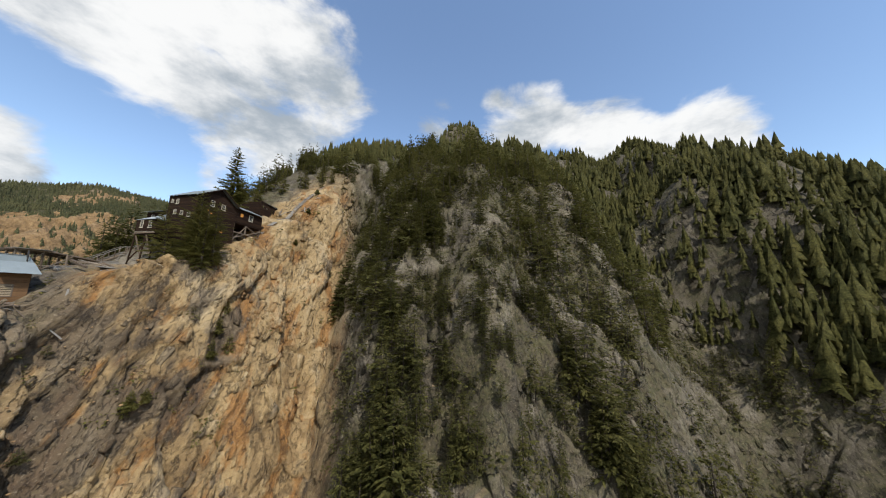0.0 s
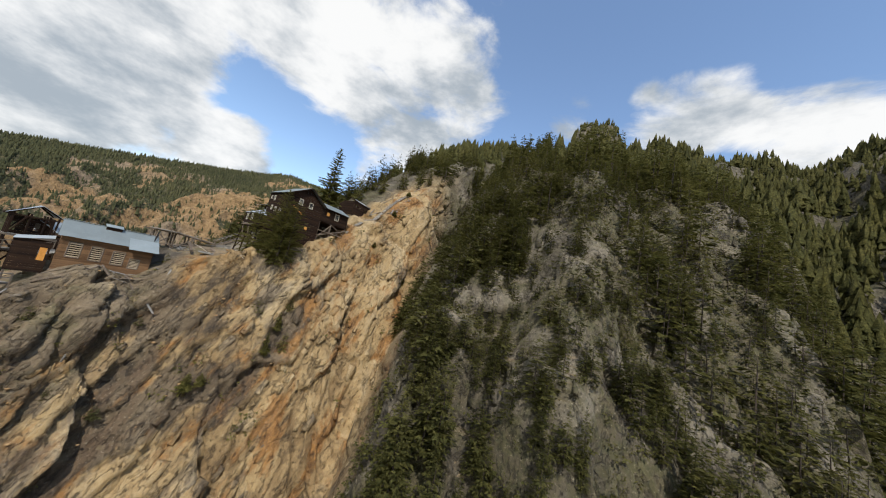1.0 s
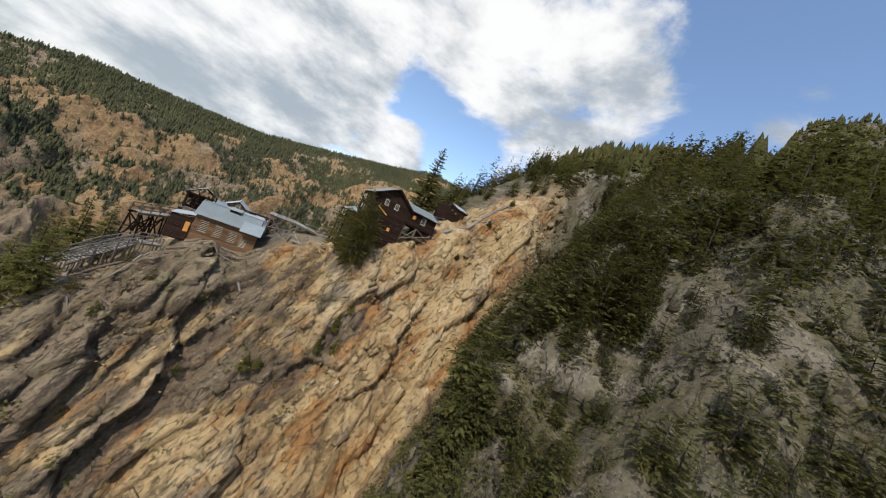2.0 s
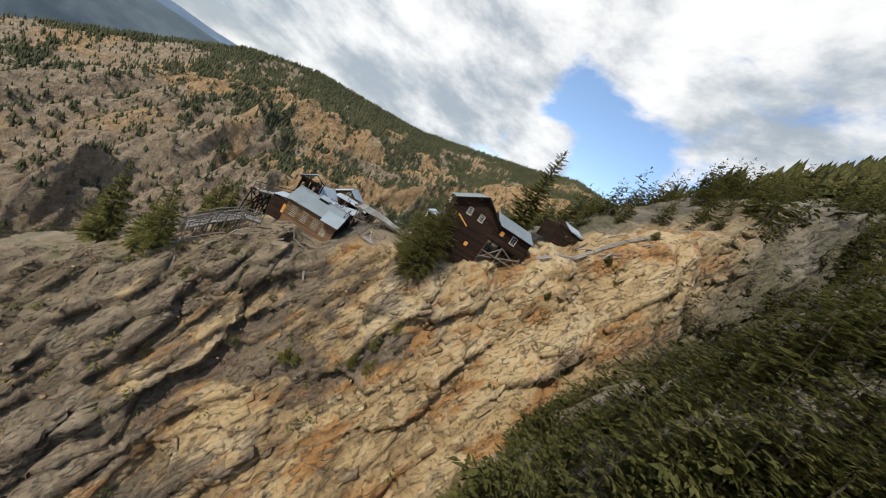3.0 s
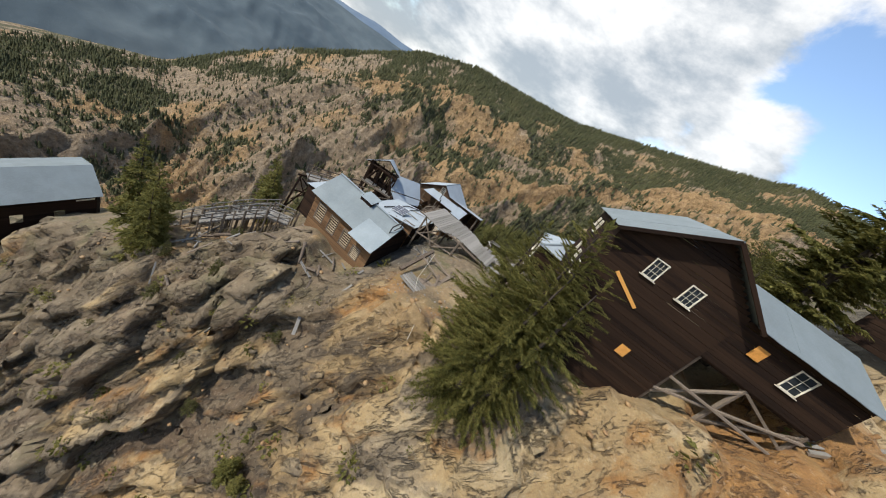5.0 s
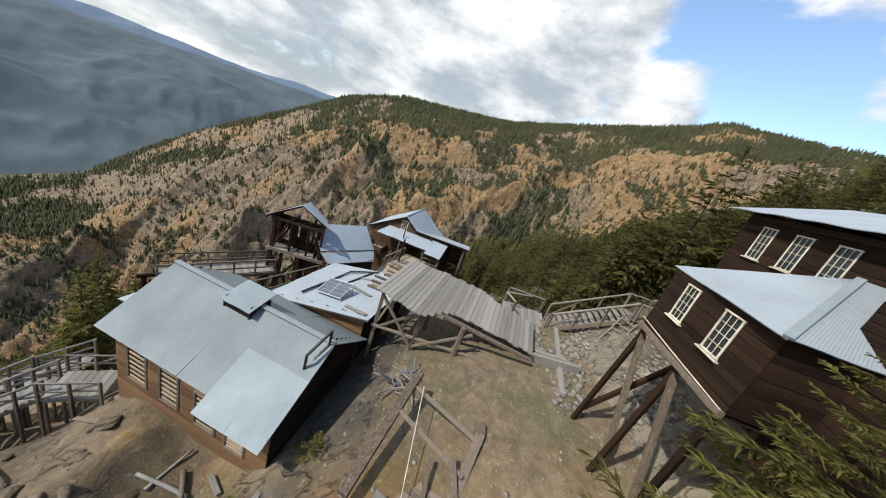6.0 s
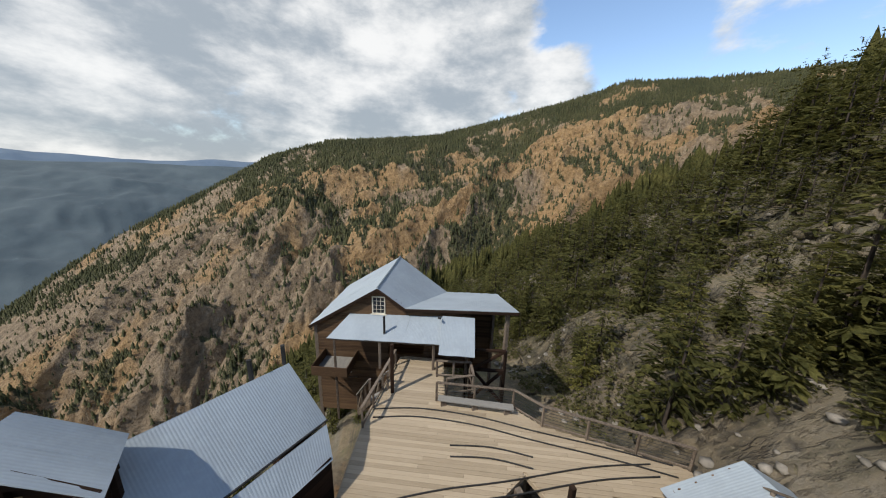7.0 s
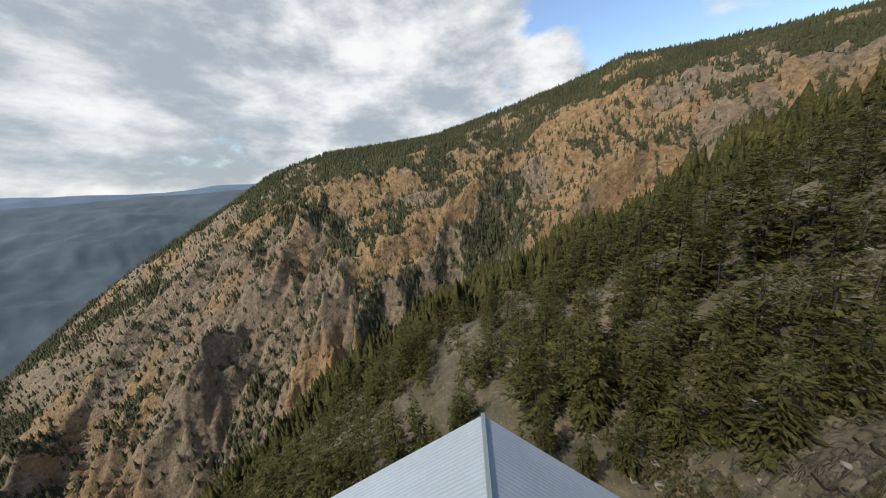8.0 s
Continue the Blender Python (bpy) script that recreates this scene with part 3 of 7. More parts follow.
# woods colour with the air's blue haze mixed straight into it
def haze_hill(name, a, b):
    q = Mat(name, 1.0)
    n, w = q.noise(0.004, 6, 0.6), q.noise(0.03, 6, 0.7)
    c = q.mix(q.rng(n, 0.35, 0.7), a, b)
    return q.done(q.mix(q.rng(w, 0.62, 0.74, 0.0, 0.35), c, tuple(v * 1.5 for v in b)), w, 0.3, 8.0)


far_hills("backdrop_hills_far", 3000, 4100, 95, 3.0, -115, 0, haze_hill("far_woods_haze_tint", (0.10, 0.14, 0.19), (0.14, 0.18, 0.22)), "blue wooded hills on the skyline with painted haze")
far_hills("backdrop_hills_near", 1150, 2700, 25, 9.0, -115, -22, haze_hill("valley_woods_haze_tint", (0.05, 0.07, 0.08), (0.09, 0.112, 0.118)), "dark wooded valley side with painted haze")

# ---------- building helpers ----------
WORLD = {}


def thing(name, loc, label, category, group="", kind=""):
    ob = new(name)
    ob.empty_display_size = 0.2
    ob.location = loc
    WORLD[ob.name] = Matrix.Translation(loc)
    return tagged(ob, label, category, group, kind)


def adopt(ob, parent, label=""):
    ob.parent = parent
    ob.matrix_parent_inverse = WORLD[parent.name].inverted()
    WORLD[ob.name] = ob.matrix_basis.copy()
    if label:
        ob["label"] = label
    return ob


def part(name, bm, material, parent, label="", smooth_faces=False):
    me = bpy.data.meshes.new(name)
    bmesh.ops.recalc_face_normals(bm, faces=bm.faces)
    bm.to_mesh(me)
    bm.free()
    me.materials.append(material)
    if smooth_faces:
        for f in me.polygons:
            f.use_smooth = True
    return adopt(new(name, me), parent, label)


UNIT = {}


def unit_mesh(name, material):
    """A board of unit size with chamfered long edges, shared by alike pieces."""
    key = (name, material.name)
    if key not in UNIT:
        bm = bmesh.new()
        add_beam(bm, (-0.5, 0, 0), (0.5, 0, 0), 1.0, 1.0, 0.06)
        me = bpy.data.meshes.new(name)
        bmesh.ops.recalc_face_normals(bm, faces=bm.faces)
        bm.to_mesh(me)
        bm.free()
        me.materials.append(material)
        UNIT[key] = me
    return UNIT[key]


def piece(name, material, parent, p0, p1, width, thick, normal=(0, 0, 1)):
    """One board from p0 to p1: its width lies across, its thickness along the normal."""
    p0, p1, n = Vector(p0), Vector(p1), Vector(normal).normalized()
    d = (p1 - p0)
    u = d.normalized()
    n = (n - u * n.dot(u)).normalized()
    v = n.cross(u)
    c = (p0 + p1) / 2
    m = Matrix(((u.x * d.length, v.x * width, n.x * thick, c.x), (u.y * d.length, v.y * width, n.y * thick, c.y), (u.z * d.length, v.z * width, n.z * thick, c.z), (0, 0, 0, 1)))
    ob = new(name, unit_mesh(name, material))
    ob.matrix_basis = m
    return adopt(ob, parent)


def add_beam(bm, p0, p1, w, h, chamfer=0.012, up=(0, 0, 1)):
    p0, p1 = Vector(p0), Vector(p1)
    u = (p1 - p0).normalized()
    up = Vector(up)
    if abs(u.dot(up)) > 0.98:
        up = Vector((1, 0.2, 0))
    s = u.cross(up).normalized()
    t = s.cross(u)
    a, b, c = w / 2, h / 2, chamfer
    ring = [(a - c, -b), (a, -b + c), (a, b - c), (a - c, b), (-a + c, b), (-a, b - c), (-a, -b + c), (-a + c, -b)]
    lo = [bm.verts.new(p0 + s * i + t * j) for i, j in ring]
    hi = [bm.verts.new(p1 + s * i + t * j) for i, j in ring]
    for k in range(8):
        bm.faces.new((lo[k], lo[(k + 1) % 8], hi[(k + 1) % 8], hi[k]))
    bm.faces.new(lo[::-1])
    bm.faces.new(hi)


def beams(name, material, parent, segs, w, h=None, label=""):
    bm = bmesh.new()
    for p0, p1 in segs:
        add_beam(bm, p0, p1, w, h or w)
    return part(name, bm, material, parent, label)


def beam(name, material, parent, p0, p1, w, h=None, label=""):
    return beams(name, material, parent, [(p0, p1)], w, h, label)


def log(name, material, parent, p0, p1, r, label=""):
    """A slightly bent, tapered pole."""
    bm = bmesh.new()
    p0, p1 = Vector(p0), Vector(p1)
    u = (p1 - p0).normalized()
    s = u.orthogonal().normalized()
    t = u.cross(s)
    rings = []
    for k in range(5):
        f = k / 4
        c = p0.lerp(p1, f) + s * (0.25 * r * math.sin(f * 5 + p0.x)) + t * (0.2 * r * math.cos(f * 4 + p0.y))
        rr = r * (1 - 0.25 * f)
        rings.append([bm.verts.new(c + s * rr * math.cos(q * math.tau / 8) + t * rr * math.sin(q * math.tau / 8)) for q in range(8)])
    for a, b in zip(rings, rings[1:]):
        for k in range(8):
            bm.faces.new((a[k], a[(k + 1) % 8], b[(k + 1) % 8], b[k]))
    bm.faces.new(rings[0][::-1])
    bm.faces.new(rings[-1])
    return part(name, bm, material, parent, label, True)


def corrugated(name, material, parent, p0, p1, p2, p3, pitch=0.076, amp=0.002, label=""):
    """Corrugated sheet over the quad p0 p1 (eave) p2 p3 (ridge), ribs running up the slope."""
    p0, p1, p2, p3 = (Vector(p) for p in (p0, p1, p2, p3))
    n = (p1 - p0).cross(p3 - p0).normalized()
    if n.z < 0:
        n = -n
    cols = max(2, int((p1 - p0).length / pitch * 4))
    bm = bmesh.new()
    top, bot = [], []
    for i in range(cols + 1):
        f = i / cols
        o = n * (amp * math.sin(i * math.pi / 2))
        sag = n * (0.012 * math.sin(f * 9 + p0.x))
        a, b = p0.lerp(p1, f), p3.lerp(p2, f)
        top.append((bm.verts.new(a + o + sag), bm.verts.new(a.lerp(b, 0.5) + o - sag * 0.6), bm.verts.new(b + o)))
        bot.append((bm.verts.new(a + o + sag - n * 0.03), bm.verts.new(a.lerp(b, 0.5) + o - sag * 0.6 - n * 0.03), bm.verts.new(b + o - n * 0.03)))
    for i in range(cols):
        for k in (0, 1):
            bm.faces.new((top[i][k], top[i + 1][k], top[i + 1][k + 1], top[i][k + 1]))
            bm.faces.new((bot[i][k + 1], bot[i + 1][k + 1], bot[i + 1][k], bot[i][k]))
        bm.faces.new((top[i + 1][0], top[i][0], bot[i][0], bot[i + 1][0]))
        bm.faces.new((top[i][2], top[i + 1][2], bot[i + 1][2], bot[i][2]))
    for s, (t_, b_) in enumerate(((top[0], bot[0]), (top[-1], bot[-1]))):
        for k in (0, 1):
            q = (t_[k], t_[k + 1], b_[k + 1], b_[k])
            bm.faces.new(q if s == 0 else q[::-1])
    return part(name, bm, material, parent, label, False)


def roof_slope(material, parent, p0, p1, p2, p3, sheets=1, name="roof_sheet", label=""):
    """A slope laid in sheets side by side, lapped a little."""
    p0, p1, p2, p3 = (Vector(p) for p in (p0, p1, p2, p3))
    for i in range(sheets):
        a, b = i / sheets, (i + 1) / sheets
        lap = Vector((0, 0, 0.008 * (i % 2)))
        corrugated(name, material, parent, p0.lerp(p1, a) + lap, p0.lerp(p1, b) + lap, p3.lerp(p2, b) + lap, p3.lerp(p2, a) + lap, label=label)


def siding(name, material, parent, o, a, length, z0, z1, board, gable=None, openings=(), thick=0.035, seed=1, board_name="board"):
    """Wall of lapped boards: o is its foot, a its level direction; gable = (s_peak, z_peak, z_left, z_right)."""
    o, a = Vector(o), Vector((a[0], a[1], 0)).normalized()
    n = Vector((a.y, -a.x, 0))
    r = random.Random(seed)
    bm = bmesh.new()
    foot = Vector((0, 0, z0 - o.z + 0.06)) - n * 0.09
    add_beam(bm, o + a * 0.02 + foot, o + a * (length - 0.02) + foot, 0.1, 0.12)
    wall = part(name, bm, material, parent)
    z, top = z0, max(z1, gable[1] if gable else z1)
    while z < top - 0.02:
        h = min(board, top - z)
        zc = z + h / 2
        s0, s1 = 0.0, length
        if gable:
            sp, zp, zl, zr = gable
            if zc > zl:
                s0 = sp * (zc - zl) / (zp - zl)
            if zc > zr:
                s1 = length - (length - sp) * (zc - zr) / (zp - zr)
        spans = [(s0, s1)]
        for q0, q1, za, zb in openings:
            if za < zc < zb:
                spans = [p for lo, hi in spans for p in ((lo, min(hi, q0)), (max(lo, q1), hi)) if p[1] - p[0] > 0.06]
        for lo, hi in spans:
            if hi - lo < 0.06:
                continue
            off = n * r.uniform(-0.006, 0.008) + Vector((0, 0, r.uniform(-0.008, 0.008)))
            p0 = o + a * lo + Vector((0, 0, zc - o.z)) + off
            p1 = o + a * hi + Vector((0, 0, zc - o.z + r.uniform(-0.01, 0.01))) + off
            piece(board_name, material, wall, p0, p1, h * 0.97, thick, n)
        z += board
    return wall


def window(parent, c, a, w, h, nx, ny, frame_mat=None, label="pale small-paned window", bar=0.045):
    """Sash with glazing bars and its pane, set in the wall; a is the wall's level direction, outside is to its right."""
    c, a = Vector(c), Vector((a[0], a[1], 0)).normalized()
    n, z = Vector((a.y, -a.x, 0)), Vector((0, 0, 1))
    f, mat = c + n * 0.015, frame_mat or M_CREAM
    win = beam("window", mat, parent, f - z * (h / 2 + 0.05) - a * (w / 2 + 0.1) + n * 0.03, f - z * (h / 2 + 0.05) + a * (w / 2 + 0.1) + n * 0.03, 0.1, 0.04, label)
    for s in (-1, 1):
        beam("stile", mat, win, f + a * s * w / 2 - z * (h / 2), f + a * s * w / 2 + z * (h / 2), bar * 1.3, bar * 1.3)
        beam("rail", mat, win, f + z * s * h / 2 - a * (w / 2 + 0.03), f + z * s * h / 2 + a * (w / 2 + 0.03), bar * 1.4, bar * 1.3)
    for i in range(1, nx):
        q = f + a * (w * (i / nx - 0.5))
        beam("glazing_bar", mat, win, q - z * h / 2, q + z * h / 2, bar * 0.5, bar * 0.5)
    for j in range(1, ny):
        q = f + z * (h * (j / ny - 0.5))
        beam("glazing_bar", mat, win, q - a * w / 2, q + a * w / 2, bar * 0.5, bar * 0.5)
    bm = bmesh.new()
    add_beam(bm, c - a * w / 2 - n * 0.02, c + a * w / 2 - n * 0.02, 0.012, h, 0.002)
    part("pane", bm, M_GLASS, win)
    return win


def railing(label, pts, h=1.0, mesh_fill=True, step=1.6, group="deck railings"):
    """Handrail, posts and wire infill along a line of floor points."""
    t = thing("railing", pts[0], label, "railing", group)
    for i, (p, q) in enumerate(zip(pts, pts[1:])):
        p, q = Vector(p), Vector(q)
        n = max(1, round((q - p).length / step))
        for k in range(n + (i == len(pts) - 2)):
            f = p.lerp(q, k / n)
            beam("post", M_POST, t, f, f + Vector((0, 0, h)), 0.09)
        up = Vector((0, 0, h))
        beam("handrail", M_POST, t, p + up, q + up, 0.13, 0.05)
        beam("lower_rail", M_POST, t, p + up * 0.12, q + up * 0.12, 0.05, 0.09)
        if mesh_fill:
            beams("wire", M_MESH, t, [(p + up * f, q + up * f) for f in (0.3, 0.45, 0.6, 0.75, 0.88)], 0.012)
    return t


A2 = Vector((0.2, 0.98, 0)).normalized()
B2 = Vector((-A2.y, A2.x, 0))


def at(o, s, d, z):
    """A place s along the spur and d back from o, at height z."""
    p = Vector((o[0], o[1], 0)) + A2 * s + B2 * d
    p.z = z
    return p


# ---------- long ore shed ----------
def ore_shed():
    o = (-46.65, 21.45)
    base = at(o, 3.8, 3, -1.5)
    t = thing("ore_shed", base, "long brown timber shed with grey corrugated metal roof and slatted windows", "shed")
    ez, rz, L, run = 2.35, 4.15, 7.85, 2.6
    e0, e1, r0, r1 = at(o, -0.3, -0.1, ez), at(o, L, -0.1, ez), at(o, -0.3, run, rz), at(o, L, run, rz)
    b0, b1 = at(o, -0.3, 2 * run + 0.5, ez), at(o, L, 2 * run + 0.5, ez)
    roof_slope(M_ROOF, t, e0, e1, r1, r0, 4, label="grey corrugated roof sheet")
    roof_slope(M_ROOFM, t, at(o, 5.15, -0.6, ez - 0.29), at(o, L + 0.02, -0.6, ez - 0.29), at(o, L + 0.02, 1.35, ez + 1.01), at(o, 5.15, 1.35, ez + 1.01), 2, label="newer paler roof sheet along the eave")
    roof_slope(M_ROOF, t, b0, b1, r1, r0, 3, label="grey corrugated roof sheet")
    beam("ridge_cap", M_ROOFM, t, r0 + Vector((0, 0, 0.05)), r1 + Vector((0, 0, 0.05)), 0.24, 0.04)
    w = 0.35
    ops = [(0.65, 1.65, 0.1, 1.75), (2.35, 3.3, 0.0, 1.65), (4.1, 5.1, -0.1, 1.5), (5.6, 6.5, -0.3, 0.9)]
    siding("front_wall", M_BROWN, t, at(o, 0, w, -1.5), A2, 7.5, -1.5, ez + 0.15, 0.24, openings=ops, seed=3)
    for s0, s1, za, zb in ops:
        c = at(o, (s0 + s1) / 2, w + 0.06, (za + zb) / 2)
        win = beams("window", M_POST, t, [(at(o, s0, w - 0.02, za), at(o, s0, w - 0.02, zb)), (at(o, s1, w - 0.02, za), at(o, s1, w - 0.02, zb)), (at(o, s0, w - 0.02, zb), at(o, s1, w - 0.02, zb)), (at(o, s0, w - 0.02, za), at(o, s1, w - 0.02, za))], 0.09, label="window boarded with pale slats")
        n = 7
        for k in range(n):
            zz = za + (zb - za) * (k + 0.5) / n
            piece("slat", M_TAN, win, at(o, s0, w, zz), at(o, s1, w, zz), 0.11, 0.025, -B2)
        # dark sheet added behind the slats in place of the unlit inside
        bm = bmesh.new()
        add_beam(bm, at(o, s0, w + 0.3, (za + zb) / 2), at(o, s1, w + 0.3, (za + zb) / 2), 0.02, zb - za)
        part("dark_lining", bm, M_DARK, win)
    siding("back_wall", M_BROWN, t, at(o, 7.5, 2 * run + 0.3 - w, -1), -A2, 7.5, -1.0, ez + 0.15, 0.26, seed=4)
    g = 2 * run + 0.3 - 2 * w
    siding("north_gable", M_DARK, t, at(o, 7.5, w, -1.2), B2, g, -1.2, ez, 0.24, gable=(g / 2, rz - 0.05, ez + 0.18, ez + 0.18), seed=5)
    siding("south_gable", M_BROWN, t, at(o, 0, 2 * run + 0.3 - w, -1.5), -B2, g, -1.5, ez, 0.24, gable=(g / 2, rz - 0.05, ez + 0.18, ez + 0.18), seed=6)
    for s in (0.2, 2.3, 4.4, 6.4, 7.4):
        for d in (0.45, 5.4):
            p = at(o, s, d, -1.4)
            beam("stilt", M_POST, t, (p.x, p.y, min(-2.2, ground_z(p.x, p.y)) - 0.4), p, 0.18)
    beam("sill_beam", M_POST, t, at(o, -0.1, w - 0.05, -1.5), at(o, 7.6, w - 0.05, -1.5), 0.16, 0.22)
    # roof lantern
    q = [at(o, 3.05, 2.1, 3.6), at(o, 4.3, 2.1, 3.6), at(o, 4.3, 3.0, 3.8), at(o, 3.05, 3.0, 3.8)]
    lan = beam("roof_lantern", M_DARK, t, Vector((q[0].x, q[0].y, 3.95)), Vector((q[1].x, q[1].y, 3.95)), 0.04, 0.5, "low dark roof lantern on the ridge")
    for i in range(4):
        beam("lantern_post", M_DARK, lan, q[i] + Vector((0, 0, -0.2)), Vector((q[i].x, q[i].y, 4.2)), 0.1, 0.1)
        j = (i + 1) % 4
        if i:
            beam("lantern_side", M_DARK, lan, Vector((q[i].x, q[i].y, 4.0)), Vector((q[j].x, q[j].y, 4.0)), 0.04, 0.6)
    roof_slope(M_ROOFM, t, at(o, 2.92, 1.9, 4.22), at(o, 4.44, 1.9, 4.22), at(o, 4.44, 3.2, 4.52), at(o, 2.92, 3.2, 4.52), 1, "lantern_roof")
    # iron bracket on the north end
    k = [at(o, 7.4, 1.6, 3.3), at(o, 7.4, 1.6, 4.1), at(o, 7.65, 2.5, 4.0), at(o, 7.65, 2.5, 4.75)]
    beams("bracket", M_IRON, t, [(k[0], k[1]), (k[2], k[3]), (k[0] + Vector((0, 0, 0.1)), k[2] + Vector((0, 0, 0.1))), (k[1], k[3])], 0.09)
    # low wing at the south end
    wing = thing("shed_annex", at(o, -1.2, 2.0, -2.0), "low dark timber annex with flat pale metal roof and orange door", "annex")
    roof_slope(M_ROOFL, wing, at(o, -3.0, 2.0, 1.2), at(o, -0.34, 2.0, 1.75), at(o, -0.34, 4.6, 1.95), at(o, -3.0, 4.6, 1.4), 1)
    siding("front_wall", M_DARK, wing, at(o, -2.9, 2.2, -2.2), A2, 2.5, -2.2, 1.18, 0.24, openings=[(1.75, 2.35, -0.85, 0.55)], seed=8)
    siding("side_wall", M_DARK, wing, at(o, -2.9, 4.5, -2.2), -B2, 2.3, -2.2, 1.2, 0.24, seed=9)
    piece("door", M_ORANGE, wing, at(o, -0.85, 2.2, -0.85), at(o, -0.85, 2.2, 0.55), 0.5, 0.05, -B2)
    for s in (-2.8, -0.6):
        p = at(o, s, 2.3, -2.1)
        beam("stilt", M_POST, wing, (p.x, p.y, ground_z(p.x, p.y) - 0.4), p, 0.16)


ore_shed()


# ---------- workshop with solar panel on its roof ----------
def workshop():
    o = (-51.75, 24.2)
    t = thing("workshop", at(o, 3, 3, 0), "timber workshop under a low-pitched pale metal roof", "workshop")
    za, zb = 2.15, 3.55
    roof_slope(M_ROOFL, t, at(o, 0, 5.9, za), at(o, 0, -0.05, za), at(o, 6.0, -0.05, zb), at(o, 6.0, 5.9, zb), 3)
    siding("front_wall", M_BROWN, t, at(o, 0.3, 0.3, 0), A2, 5.4, -0.5, 2.2, 0.22, openings=[(1.3, 1.42, 0.2, 2.0)], seed=11, gable=(5.3, zb - 0.12, za, zb - 0.2))
    siding("side_wall", M_BROWN, t, at(o, 0.3, 5.6, 0), -B2, 5.3, -1.5, 2.1, 0.22, seed=12)
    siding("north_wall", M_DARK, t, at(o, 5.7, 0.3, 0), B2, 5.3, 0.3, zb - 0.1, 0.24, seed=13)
    beam("fascia", M_POST, t, at(o, -0.02, 0.02, za - 0.08), at(o, 6.0, 0.02, zb - 0.08), 0.04, 0.14)

    def on(s, d, up=0.0):
        return at(o, s, d, za + (zb - za) * s / 6.0 + up)

    pipe = thing("roof_pipe", on(1.2, 3, 0.05), "bent dark pipe lying on the metal roof", "pipe")
    for p, q in ((on(1.5, 0.9, 0.1), on(2.0, 4.7, 0.12)), (on(2.0, 4.7, 0.12), on(3.6, 5.6, 0.1)), (on(2.5, 2.0, 0.06), on(3.3, 5.4, 0.06))):
        log("pipe_length", M_IRON, pipe, p, q, 0.07)
    for k, (p, q) in enumerate(((on(3.1, 4.3, 0.05), on(5.6, 4.35, 0.05)), (on(2.7, 3.2, 0.05), on(4.9, 2.2, 0.05)), (on(4.3, 0.7, 0.05), on(5.7, 0.25, 0.08)))):
        pl = thing("loose_plank", p, "weathered grey plank lying on the roof", "plank", "planks on the roof")
        piece("plank_board", M_GREY, pl, p, q, 0.2, 0.05)
    sp = thing("solar_panel", on(2.6, 1.9, 0.1), "framed dark blue solar panel on a pale metal roof", "solar panel")
    c00, c10, c11, c01 = on(2.1, 1.25, 0.18), on(3.75, 1.0, 0.18), on(3.8, 2.05, 0.62), on(2.2, 2.25, 0.62)
    beams("frame", M_ALU, sp, [(c00, c10), (c10, c11), (c11, c01), (c01, c00), ((c00 + c10) / 2, (c01 + c11) / 2), (c00, on(2.1, 1.25, 0)), (c10, on(3.75, 1.0, 0)), (c11, on(3.8, 2.05, 0)), (c01, on(2.2, 2.25, 0))], 0.045)
    for h in (0, 1):
        a, b, c, d = (c00.lerp(c10, h / 2), c00.lerp(c10, (h + 1) / 2), c01.lerp(c11, (h + 1) / 2), c01.lerp(c11, h / 2))
        for i in range(5):
            for j in range(4):
                bm = bmesh.new()
                f = [a.lerp(b, (i + u) / 5).lerp(d.lerp(c, (i + u) / 5), (j + v) / 4) for u, v in ((0.06, 0.06), (0.94, 0.06), (0.94, 0.94), (0.06, 0.94))]
                n = (b - a).cross(d - a).normalized() * 0.012
                lo, hi = [bm.verts.new(p) for p in f], [bm.verts.new(p + n) for p in f]
                bm.faces.new(hi), bm.faces.new(lo[::-1])
                for k in range(4):
                    bm.faces.new((lo[k], lo[(k + 1) % 4], hi[(k + 1) % 4], hi[k]))
                part("cell", bm, M_CELL, sp)
        bm = bmesh.new()
        n = (b - a).cross(d - a).normalized() * 0.008
        q = [bm.verts.new(p - n) for p in (a, b, c, d)]
        bm.faces.new(q)
        part("backing", bm, M_ALU, sp)
    # stepped roof end beyond the plank roof
    e = thing("roof_hatch", (-58.6, 32.3, 0.4), "raised pale metal roof end with a notched edge", "roof")
    roof_slope(M_ROOFL, e, (-55.9, 31.2, 2.55), (-60.0, 31.3, 1.15), (-59.6, 33.7, 1.95), (-55.9, 33.2, 3.0), 2)
    siding("hatch_wall", M_BROWN, e, (-59.7, 33.4, -0.3), (-0.1, -1, 0), 2.1, -0.3, 1.3, 0.22, seed=15)


workshop()


